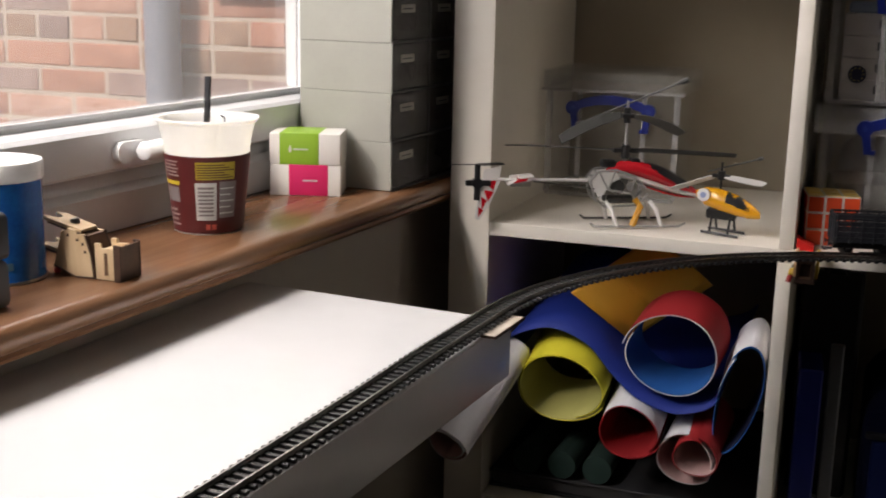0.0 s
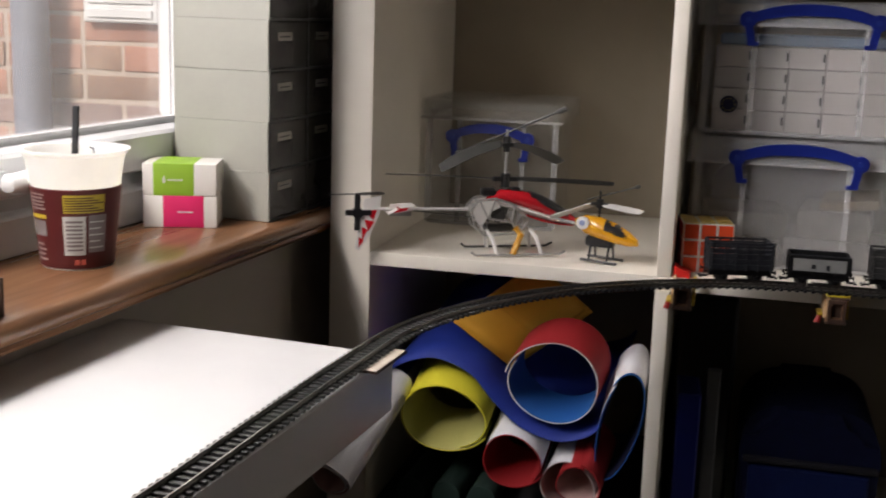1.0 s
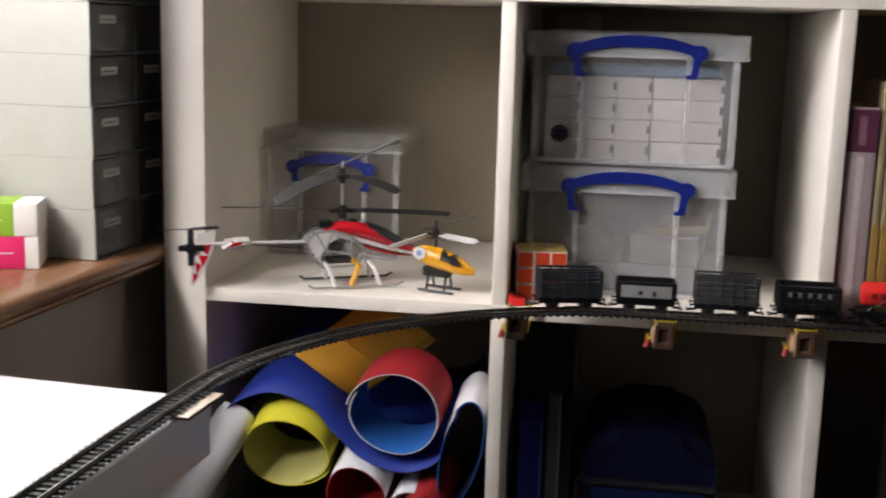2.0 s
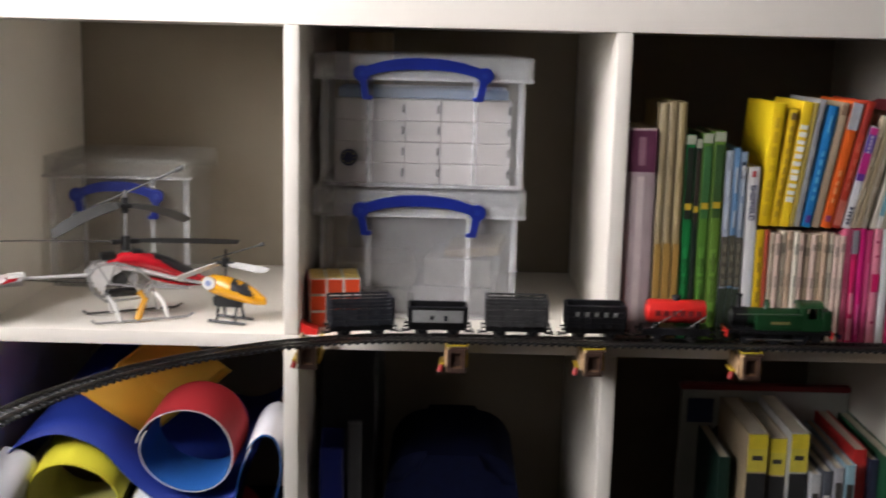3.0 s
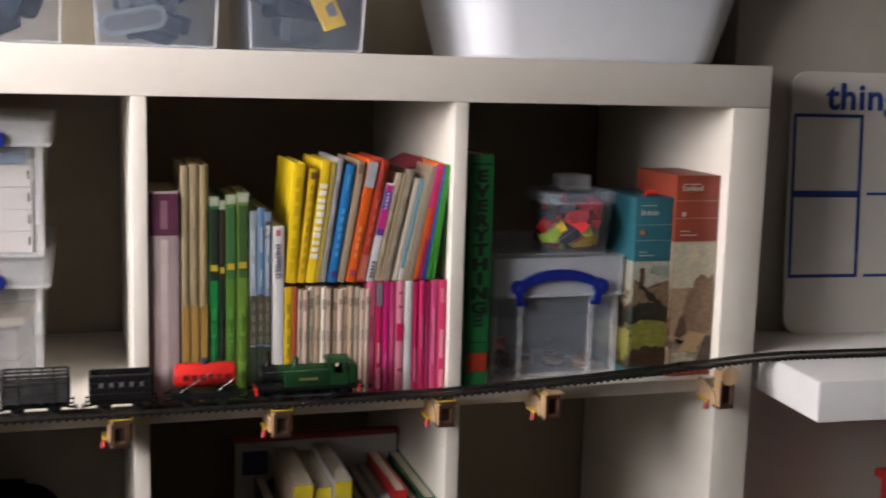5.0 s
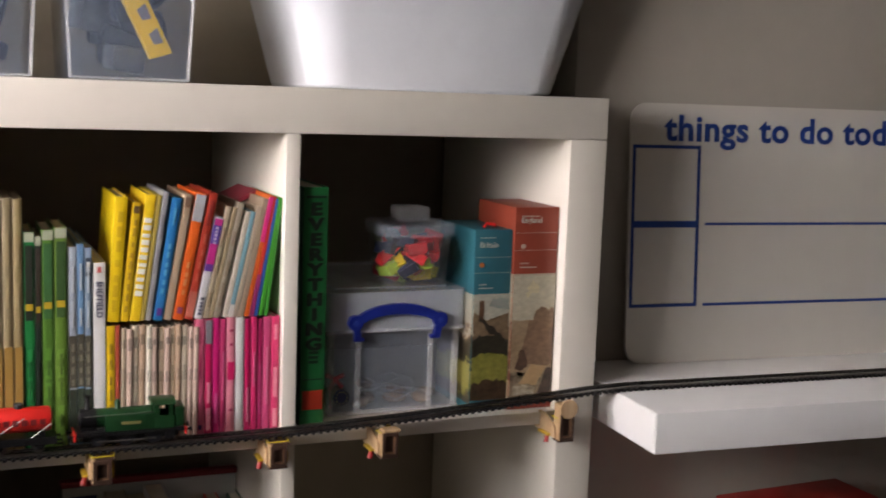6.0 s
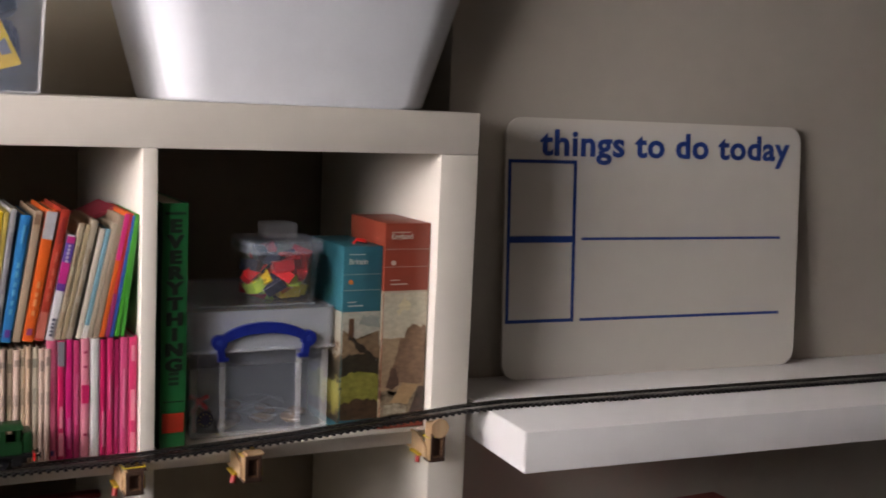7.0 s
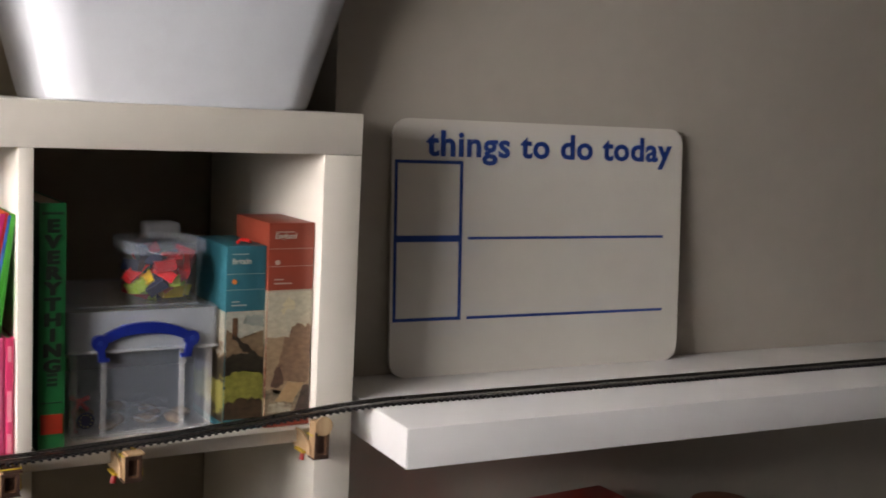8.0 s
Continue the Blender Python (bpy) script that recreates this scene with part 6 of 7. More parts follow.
for i, ch in enumerate("EVERYTHING"):
    for k in (-1, 0, 1):
        tm = text_mesh(ch, 0.0190, 0.0003, 0.0007)
        tm.transform(Matrix.Translation((0.01425 + 0.0008 * k, -0.0005 - 0.00015 * k, 0.2445 + 0.0004 * k - 0.0171 * i)) @ Matrix.Rotation(math.pi / 2, 4, "X") @ Matrix.Diagonal((1.32, 1.0, 1, 1)))
        part("spine_letter", tm, mat("ink_black", (0.008, 0.012, 0.008), 0.5), cv, smooth=0)


def painted(x, w, h, top, split, label, y, seed):
    """A thick boxed volume: plain upper spine, painted landscape below."""
    t = thing("boxed_book", pose(x, y, Z3), label, "book", "thick boxed books")
    bm = B(); box(bm, 0, w, 0, 0.108, 0, h, 0.0012, 2); s = part("slipcase", bm, top, t)
    m = bpy.data.materials.get("painted_landscape_%d" % seed)
    if m is None:
        m = bpy.data.materials.new("painted_landscape_%d" % seed)
        m.use_nodes = True
        nt = m.node_tree
        tc = nt.nodes.new("ShaderNodeTexCoord")
        mp = nt.nodes.new("ShaderNodeMapping")
        mp.inputs["Location"].default_value = (seed * 1.7, 0, seed * 0.9)
        mp.inputs["Scale"].default_value = (1.0, 1.0, 1.7)
        nz = nt.nodes.new("ShaderNodeTexNoise")
        nz.inputs["Scale"].default_value, nz.inputs["Detail"].default_value, nz.inputs["Roughness"].default_value, nz.inputs["Distortion"].default_value = 40, 7, 0.68, 0.4
        sep = nt.nodes.new("ShaderNodeSeparateXYZ")
        ma = nt.nodes.new("ShaderNodeMath"); ma.operation = "MULTIPLY_ADD"; ma.inputs[1].default_value = 0.62; ma.inputs[2].default_value = -0.31
        mb = nt.nodes.new("ShaderNodeMath"); mb.operation = "MULTIPLY_ADD"; mb.inputs[1].default_value = 1 / (h * split)
        rp = nt.nodes.new("ShaderNodeValToRGB")
        stops = ((0.0, (0.02, 0.017, 0.014)), (0.14, (0.06, 0.045, 0.03)), (0.20, (0.25, 0.22, 0.05)), (0.38, (0.30, 0.27, 0.075)), (0.43, (0.025, 0.022, 0.014)), (0.60, (0.05, 0.038, 0.025)), (0.66, (0.16, 0.10, 0.05)), (0.72, (0.36, 0.32, 0.25)), (1.0, (0.36, 0.345, 0.28))) if seed == 1 else ((0.0, (0.04, 0.03, 0.024)), (0.10, (0.34, 0.28, 0.18)), (0.20, (0.44, 0.36, 0.24)), (0.27, (0.09, 0.05, 0.03)), (0.40, (0.17, 0.09, 0.05)), (0.50, (0.30, 0.21, 0.13)), (0.58, (0.16, 0.12, 0.085)), (0.66, (0.34, 0.28, 0.19)), (1.0, (0.40, 0.35, 0.265)))
        el = rp.color_ramp.elements
        el[0].position, el[1].position = 0, 1
        el[0].color, el[1].color = (*stops[0][1], 1), (*stops[-1][1], 1)
        for p, c in stops[1:-1]:
            e = el.new(p); e.color = (*c, 1)
        for a, b in ((tc.outputs["Object"], mp.inputs[0]), (mp.outputs[0], nz.inputs["Vector"]), (tc.outputs["Object"], sep.inputs[0]), (nz.outputs["Fac"], ma.inputs[0]), (sep.outputs["Z"], mb.inputs[0]), (ma.outputs[0], mb.inputs[2]), (mb.outputs[0], rp.inputs[0]), (rp.outputs[0], nt.nodes["Principled BSDF"].inputs["Base Color"])):
            nt.links.new(a, b)
        nt.nodes["Principled BSDF"].inputs["Roughness"].default_value = 0.35
    bm = B(); box(bm, 0.0006, w - 0.0006, -0.0006, 0.0004, 0.010 if seed == 1 else 0.006, h * split); box(bm, -0.0006, 0.0004, 0.0006, 0.105, 0.010, h * split); part("painting", bm, m, s, "painted landscape on the spine")
    inkw = mat("ink_white", (0.46, 0.43, 0.38), 0.5)
    def daub(k, pts, col, col2, jag=0.012):
        """A painted patch with a ragged outline; points as parts of the spine's width and height."""
        r = random.Random(seed * 100 + k)
        rim = []
        for (xa, za), (xb, zb) in zip(pts, pts[1:] + pts[:1]):
            for i in range(5):
                u = i / 5
                rim.append((w * min(max(xa + (xb - xa) * u + r.uniform(-jag, jag) * 2.5, 0.015), 0.985), h * (za + (zb - za) * u + r.uniform(-jag, jag))))
        bm = B(); prism(bm, rim, -0.0007 - 0.00012 * k, -0.0005)
        bmesh.ops.triangulate(bm, faces=bm.faces)
        part("painted_patch", bm, mat("paint_%d_%d" % (seed, k), col, 0.35, scale=110, col2=col2, bump=0.05, stretch=(1, 1, 1.6)), s, smooth=0)
    if seed == 1:
        daub(1, [(0.02, 0.42), (0.98, 0.42), (0.98, 0.645), (0.02, 0.645)], (0.46, 0.44, 0.36), (0.30, 0.30, 0.26), 0.003)
        daub(2, [(0.45, 0.58), (0.98, 0.56), (0.96, 0.62), (0.55, 0.63)], (0.20, 0.24, 0.22), (0.32, 0.33, 0.28))
        daub(3, [(0.02, 0.40), (0.98, 0.40), (0.98, 0.54), (0.70, 0.52), (0.40, 0.50), (0.02, 0.55)], (0.24, 0.17, 0.10), (0.10, 0.065, 0.035))
        daub(4, [(0.16, 0.50), (0.30, 0.50), (0.30, 0.615), (0.18, 0.615)], (0.14, 0.07, 0.03), (0.07, 0.035, 0.02), 0.003)
        daub(5, [(0.16, 0.52), (0.34, 0.51), (0.72, 0.43), (0.60, 0.41), (0.40, 0.44)], (0.04, 0.03, 0.02), (0.015, 0.012, 0.01))
        daub(6, [(0.02, 0.29), (0.98, 0.29), (0.98, 0.38), (0.75, 0.43), (0.35, 0.43), (0.02, 0.40)], (0.035, 0.03, 0.018), (0.012, 0.011, 0.008), 0.016)
        daub(7, [(0.02, 0.15), (0.98, 0.16), (0.98, 0.31), (0.45, 0.33), (0.02, 0.30)], (0.27, 0.26, 0.055), (0.13, 0.13, 0.022))
        daub(8, [(0.02, 0.06), (0.98, 0.06), (0.98, 0.16), (0.50, 0.175), (0.02, 0.15)], (0.075, 0.045, 0.025), (0.02, 0.013, 0.009))
        bm = B(); box(bm, 0.0008, w - 0.0008, -0.0020, -0.0005, 0.001, h * 0.062); part("foot_band", bm, top, s, "teal foot band")
        for z0, ln in ((0.042, 0.5), (0.022, 0.42)):
            bm = B(); box(bm, w * 0.14, w * (0.14 + ln), -0.0024, -0.0019, h * z0, h * z0 + 0.0016); part("title_bar", bm, inkw, s)
    else:
        daub(1, [(0.02, 0.40), (0.98, 0.40), (0.98, 0.665), (0.02, 0.665)], (0.52, 0.48, 0.36), (0.36, 0.33, 0.26), 0.003)
        daub(2, [(0.30, 0.56), (0.62, 0.58), (0.55, 0.64), (0.36, 0.63)], (0.60, 0.53, 0.33), (0.46, 0.41, 0.28), 0.016)
        daub(3, [(0.02, 0.18), (0.98, 0.18), (0.98, 0.44), (0.02, 0.44)], (0.36, 0.26, 0.16), (0.24, 0.17, 0.10))
        daub(4, [(0.20, 0.24), (0.98, 0.22), (0.98, 0.50), (0.62, 0.50), (0.36, 0.42)], (0.27, 0.17, 0.105), (0.13, 0.075, 0.045), 0.014)
        daub(5, [(0.12, 0.20), (0.40, 0.20), (0.34, 0.30), (0.20, 0.29)], (0.12, 0.065, 0.04), (0.06, 0.035, 0.025))
        daub(6, [(0.02, 0.05), (0.98, 0.05), (0.98, 0.20), (0.40, 0.17), (0.02, 0.19)], (0.36, 0.29, 0.19), (0.08, 0.06, 0.04), 0.012)
        daub(7, [(0.22, 0.13), (0.62, 0.12), (0.84, 0.21), (0.50, 0.225)], (0.46, 0.31, 0.16), (0.34, 0.22, 0.11), 0.004)
        daub(8, [(0.62, 0.05), (0.98, 0.06), (0.98, 0.20), (0.84, 0.20)], (0.09, 0.06, 0.045), (0.03, 0.022, 0.018), 0.004)
        daub(9, [(0.08, 0.08), (0.60, 0.07), (0.58, 0.11), (0.30, 0.125), (0.10, 0.12)], (0.55, 0.50, 0.38), (0.16, 0.13, 0.09), 0.008)
        bm = B(); box(bm, 0.0008, w - 0.0008, -0.0022, -0.0005, 0.001, h * 0.030); part("foot_band", bm, top, s, "brick red foot band")
    for z0, x0, ln, th in ((0.955, 0.14, 0.40, 0.0009), (split + 0.050, 0.14, 0.20, 0.0010), (split + 0.030, 0.14, 0.38, 0.0012)):
        bm = B(); box(bm, w * x0, w * (x0 + ln), -0.0010, -0.0002, h * z0, h * z0 + th); part("title_bar", bm, inkw, s)
    for z0 in (split + 0.115, split + 0.20):
        bm = B(); box(bm, w * 0.02, w * 0.98, -0.0004, -0.0001, h * z0, h * z0 + 0.0004); part("rule", bm, inkw, s)
    tm = text_mesh("Britain" if seed == 1 else "England", 0.0092, 0.0002, 0.0002, align="LEFT")
    tm.transform(Matrix.Translation((w * 0.13, -0.0006, h * (0.905 if seed == 1 else 0.925))) @ Matrix.Rotation(math.pi / 2, 4, "X"))
    part("title", tm, inkw, s, "pale printed title", smooth=0)
    bm = B(); cyl(bm, (w * 0.20, -0.0010, h * 0.81), (w * 0.20, -0.0002, h * 0.81), 0.0032, seg=8); part("device_mark", bm, mat("ink_orange", (0.62, 0.16, 0.03), 0.5) if seed == 1 else inkw, s)
    if seed == 1:
        bm = B(); tube(bm, [(w * 0.4, 0.02, h + 0.001), (w * 0.5, 0.022, h + 0.005), (w * 0.68, 0.02, h + 0.004), (w * 0.8, 0.03, h + 0.001)], 0.0022, 8); part("ribbon", bm, RED, t, "red ribbon marker")


painted(1.3268, 0.0500, 0.2235, mat("teal_cloth", (0.022, 0.125, 0.16), 0.45, var=0.08), 0.650, "thick teal boxed book with a landscape painting", 0.022, 1)
painted(1.3775, 0.0595, 0.2510, mat("brick_red_cloth", (0.24, 0.042, 0.022), 0.45, var=0.08), 0.675, "thick brick red boxed book with a landscape painting", 0.018, 2)


def toy_jar():
    t = thing("plastic_jar", pose(1.2615, 0.072, 1.2552), "clear plastic jar of coloured toy bricks with a lid", "jar")
    bm = B(); tub_shell(bm, 0.088, 0.088, 0.066, 0.0016, 0.020, 0.88)
    part("jar_body", bm, mat("clear_jar_plastic", (0.75, 0.76, 0.76), 0.15, var=0.04, see=0.95), t)
    bm = B(); tub_shell(bm, 0.095, 0.095, 0.014, 0.0018, 0.022, 1.0)
    bmesh.ops.transform(bm, matrix=Matrix.Translation((0, 0, 0.077)) @ Matrix.Rotation(math.pi, 4, "X"), verts=bm.verts)
    part("lid", bm, mat("milky_clear_plastic", (0.78, 0.82, 0.90)), t, "frosted clear lid")
    bm = B(); box(bm, -0.0190, 0.0190, -0.0190, 0.0190, 0.0772, 0.0960, 0.004, 3); part("lid_knob", bm, mat("smoky_clear_knob", (0.55, 0.57, 0.60), 0.2, see=0.86), t, "square clear knob")
    r = random.Random(8)
    cols = [mat("brick_red", (0.80, 0.025, 0.03), 0.3), mat("brick_red", (0.8, 0.025, 0.03)), mat("brick_dark_red", (0.40, 0.015, 0.025), 0.3), mat("brick_yellow", (0.85, 0.62, 0.02), 0.3), mat("brick_lime", (0.50, 0.75, 0.05), 0.3), mat("brick_orange", (0.65, 0.18, 0.02), 0.3), mat("brick_blue", (0.012, 0.02, 0.06), 0.3)]
    for i in range(34):
        a, rr = r.uniform(0, 6.28), 0.031 * math.sqrt(r.random())
        w, d, h = r.choice(((0.026, 0.014, 0.013), (0.032, 0.014, 0.013), (0.024, 0.024, 0.013)))
        z = 0.006 + 0.047 * (i / 34)
        bm = B(); box(bm, -w / 2, w / 2, -d / 2, d / 2, 0, h, 0.0003)
        for sx in (-1, 1):
            cyl(bm, (sx * w * 0.27, 0, h), (sx * w * 0.27, 0, h + 0.0016), 0.0024, seg=8)
        col = cols[r.choice((3, 4, 5, 6, 4, 2))] if z < 0.026 else cols[r.choice((0, 1, 2, 0, 6, 1))]
        m = pose(1.2615 + rr * math.cos(a), 0.072 + rr * math.sin(a), 1.2552 + z, r.uniform(-40, 40), r.uniform(-40, 40), r.uniform(0, 180))
        solo("toy_brick", bm, col, m, "small coloured plastic toy brick in the jar", "toy brick", "toy bricks")


toy_jar()


# ---------------------------------------------------------------- rolled sheets in the lower left compartment
def paper_roll(x, y, z, ax, r, ln, outer, inner, label, wraps=1.35, sx=1.0, roll=0.0, th=0.0016, start=40, edge=None):
    """A loosely rolled sheet: mouth centre, axis that points out of the mouth, radius, length, colours of both faces."""
    d = Vector(ax).normalized()
    q = (-d).to_track_quat("Z", "Y").to_matrix().to_4x4()
    t = thing("rolled_sheet", Matrix.Translation((x, y, z)) @ q @ Matrix.Rotation(radians(roll), 4, "Z"), label, "rolled sheet", "rolled craft sheets")
    n = int(64 * wraps)
    def sheet(off):
        bm = B()
        rows = []
        for k in range(9):
            zz = ln * k / 8
            row = []
            for i in range(n + 1):
                a = radians(start) + 2 * math.pi * wraps * i / n
                rr = r - 0.0045 * i / n * wraps + off + 0.0012 * math.sin(3 * a + zz * 9)
                row.append(bm.verts.new((rr * sx * math.cos(a), rr / sx * math.sin(a), zz)))
            rows.append(row)
        for a, b in zip(rows, rows[1:]):
            for i in range(n):
                bm.faces.new((a[i], a[i + 1], b[i + 1], b[i]))
        return bm
    part("outer_face", sheet(0), outer, t, smooth=60)
    part("inner_face", sheet(-th), inner, t, smooth=60)
    bm = B()
    prev = None
    for i in range(n + 1):
        a = radians(start) + 2 * math.pi * wraps * i / n
        pr = []
        for off in (0.0, -th):
            rr = r - 0.0045 * i / n * wraps + off + 0.0012 * math.sin(3 * a)
            pr.append(bm.verts.new((rr * sx * math.cos(a), rr / sx * math.sin(a), -0.0001)))
        if prev:
            bm.faces.new((prev[0], pr[0], pr[1], prev[1]))
        prev = pr
    part("cut_edge", bm, edge or mat("white_sheet_core", (0.75, 0.72, 0.72), 0.6), t)
    return t


FY = mat("yellow_foam_sheet", (0.66, 0.60, 0.03), 0.75, var=0.05, bump=0.1)
FYI = mat("pale_yellow_foam_sheet", (0.52, 0.50, 0.16), 0.8, var=0.05, bump=0.1)
FB = mat("royal_blue_sheet", (0.006, 0.026, 0.25), 0.7, var=0.06, bump=0.1)
FC = mat("bright_blue_sheet", (0.015, 0.12, 0.42), 0.6, var=0.06, bump=0.1)
FR = mat("red_sheet", (0.34, 0.012, 0.016), 0.7, var=0.06, bump=0.1)
FO = mat("amber_sheet", (0.56, 0.28, 0.015), 0.75, var=0.05, bump=0.1)
FW = mat("white_sheet", (0.74, 0.74, 0.78), 0.6, var=0.04, bump=0.05)
FP = mat("pale_pink_sheet", (0.62, 0.40, 0.38), 0.7, var=0.05)
FN = mat("navy_sheet", (0.006, 0.008, 0.035), 0.6, var=0.1)

paper_roll(0.1455, 0.004, 0.905, (-0.04, -0.92, -0.32), 0.0540, 0.085, FY, FYI, "loosely rolled bright yellow foam sheet", 1.12, roll=165, sx=1.06, edge=FY)
paper_roll(0.2740, 0.006, 0.962, (-0.10, -0.94, -0.20), 0.0570, 0.066, FR, FC, "rolled sheet, red outside and bright blue inside", 1.06, roll=-30, sx=1.04)
paper_roll(0.233, -0.006, 0.866, (-0.02, -0.95, -0.20), 0.0385, 0.09, FW, FR, "rolled sheet, white outside and red inside", 1.06, roll=160, edge=FR)
paper_roll(0.3115, -0.010, 0.848, (-0.06, -0.95, -0.22), 0.0285, 0.10, FR, FP, "narrow rolled sheet, red outside and pale pink inside", 1.03, roll=60, edge=FR)
paper_roll(0.3000, 0.002, 0.840, (-0.10, -0.95, -0.18), 0.0360, 0.10, FW, FP, "rolled white sheet with a pale pink lining", 1.02, roll=180)
paper_roll(0.3540, 0.002, 0.920, (0.02, -0.97, -0.10), 0.0430, 0.090, FW, FN, "flattened roll, white outside and navy inside", 1.02, sx=0.58, roll=12, edge=FC)
paper_roll(0.044, -0.118, 0.861, (-0.20, -0.86, -0.46), 0.0275, 0.165, FW, FP, "narrow white card tube jutting out of the compartment", 1.6, roll=30)
# wavy blue sheet draped between the rolls
t = thing("curled_sheet", pose(0, 0, 0), "royal blue craft sheet curled between the rolls", "craft sheet", "rolled craft sheets")
bm = B()
ctrl = [(0.062, 0.905), (0.064, 0.940), (0.085, 0.966), (0.130, 0.981), (0.176, 0.966), (0.208, 0.933), (0.240, 0.907), (0.282, 0.8945), (0.316, 0.903), (0.332, 0.917)]
def spline(c, n=8):
    out = []
    for i in range(len(c) - 1):
        p0, p1, p2, p3 = (Vector(c[max(i + j, 0) if i + j < len(c) else len(c) - 1]) for j in (-1, 0, 1, 2))
        for k in range(n):
            u = k / n
            out.append(0.5 * ((2 * p1) + (p2 - p0) * u + (2 * p0 - 5 * p1 + 4 * p2 - p3) * u * u + (3 * p1 - p0 - 3 * p2 + p3) * u ** 3))
    out.append(Vector(c[-1]))
    return out
pl = spline(ctrl)
rows = []
for k in range(7):
    yy = 0.004 + 0.05 * k
    rows.append([bm.verts.new((p.x + 0.014 * k / 6, yy, p.y + 0.0068 * k)) for p in pl])
for a, b in zip(rows, rows[1:]):
    for i in range(len(pl) - 1):
        bm.faces.new((a[i], a[i + 1], b[i + 1], b[i]))
sh = part("sheet", bm, FB, t, smooth=60)
so = sh.modifiers.new("thickness", "SOLIDIFY"); so.thickness = 0.0018
# amber sheet, half rolled, over the blue one and under the red roll
t = thing("half_rolled_sheet", pose(0, 0, 0), "half rolled amber card sheet lying over a blue one", "craft sheet", "rolled craft sheets")
def arched(u0, u1, v0, v1, lift):
    bm = B()
    a, b, run = Vector((0.139, 0.062, 1.0105)), Vector((0.212, 0.088, 0.9500)), Vector((0.60, 0.35, 0.46)).normalized()
    nrm = (b - a).cross(run).normalized()
    nrm = nrm if nrm.y < 0 else -nrm
    rows = []
    for k in range(9):
        v = v0 + (v1 - v0) * k / 8
        rows.append([bm.verts.new(a + (b - a) * u + run * v + nrm * (lift + 0.013 * math.sin(math.pi * u) + 0.0012 * math.sin(40 * v + 5 * u))) for u in (u0 + (u1 - u0) * i / 20 for i in range(21))])
    for p, q in zip(rows, rows[1:]):
        for i in range(20):
            bm.faces.new((p[i], p[i + 1], q[i + 1], q[i]))
    return bm
for nm, bm in (("sheet", arched(0.0, 1.0, 0.0, 0.125, 0.0)), ("overlap_flap", arched(-0.02, 0.90, 0.052, 0.125, 0.0022))):
    sh = part(nm, bm, FO, t, smooth=60)
    so = sh.modifiers.new("thickness", "SOLIDIFY"); so.thickness = 0.0012
# dark green bundle below the rolls
for i in range(3):
    bm = B(); cyl(bm, (0, 0, 0), (0.02 - 0.005 * i, 0.33, 0.004), 0.018, seg=24)
    solo("felt_roll", bm, mat("dark_green_felt", (0.012, 0.035, 0.028), 0.9, var=0.2, bump=0.3), pose(0.100 + 0.045 * i, 0.03, 0.7955), "dark green felt roll lying on a portfolio", "felt roll", "felt rolls")
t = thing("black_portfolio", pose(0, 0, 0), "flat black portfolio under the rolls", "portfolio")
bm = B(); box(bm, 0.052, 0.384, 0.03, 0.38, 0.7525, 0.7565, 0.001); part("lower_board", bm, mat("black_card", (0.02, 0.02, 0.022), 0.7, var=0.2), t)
# Page colour is darkened for the shade between the boards.
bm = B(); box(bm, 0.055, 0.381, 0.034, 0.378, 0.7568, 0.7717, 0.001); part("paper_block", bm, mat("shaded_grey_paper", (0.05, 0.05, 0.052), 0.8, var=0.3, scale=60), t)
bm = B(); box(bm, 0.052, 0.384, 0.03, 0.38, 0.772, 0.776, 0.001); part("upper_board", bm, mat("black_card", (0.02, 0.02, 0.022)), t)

# ---------------------------------------------------------------- lower second compartment
Z2 = 0.7522
t = thing("rucksack", pose(0.575, 0.10, Z2), "dark navy rucksack with a rounded top", "bag")
bm = B(); prism(bm, [(-0.082, 0.0)] + [(0.082 * math.copysign(abs(math.cos(radians(a))) ** 0.55, math.cos(radians(a))), 0.122 + 0.058 * math.sin(radians(a))) for a in range(180, -1, -10)] + [(0.082, 0.0)], 0.0, 0.20)
bmesh.ops.bevel(bm, geom=[e for e in bm.edges if abs(e.verts[0].co.y - e.verts[1].co.y) < 1e-6], offset=0.016, segments=3, affect="EDGES")
part("bag_body", bm, mat("navy_nylon", (0.004, 0.006, 0.024), 0.7, spec=0.08, var=0.2, scale=80, bump=0.4, bscale=900), t, smooth=60)
bm = B(); box(bm, -0.070, 0.070, -0.010, 0.004, 0.02, 0.11, 0.008, 3); part("front_pocket", bm, mat("navy_nylon_light", (0.004, 0.009, 0.050), 0.7, spec=0.08, var=0.2, bump=0.4, bscale=900), t)
bm = B(); box(bm, -0.078, 0.078, -0.012, 0.0, 0.112, 0.119, 0.002); part("zip", bm, mat("zip_grey", (0.015, 0.015, 0.018), 0.5, spec=0.1), t)
t = thing("document_wallet", pose(0.428, 0.085, Z2, rz=4), "upright royal blue document wallet", "folder")
bm = B(); box(bm, -0.012, 0.016, 0, 0.24, 0, 0.19, 0.002); part("wallet", bm, mat("blue_wallet", (0.008, 0.022, 0.26), 0.45), t)
t = thing("grey_tube", pose(0.457, 0.090, Z2, rz=0), "upright pale grey plastic profile", "plastic profile")
bm = B(); box(bm, -0.008, 0.008, 0, 0.012, 0, 0.222, 0.002); part("profile", bm, mat("grey_profile", (0.10, 0.105, 0.115), 0.45), t)
t = thing("black_case", pose(0.447, 0.16, Z2), "tall black camera tripod case in shade", "case")
bm = B(); box(bm, -0.040, 0.034, 0, 0.16, 0, 0.296, 0.010, 3); part("case_body", bm, BLACK, t)
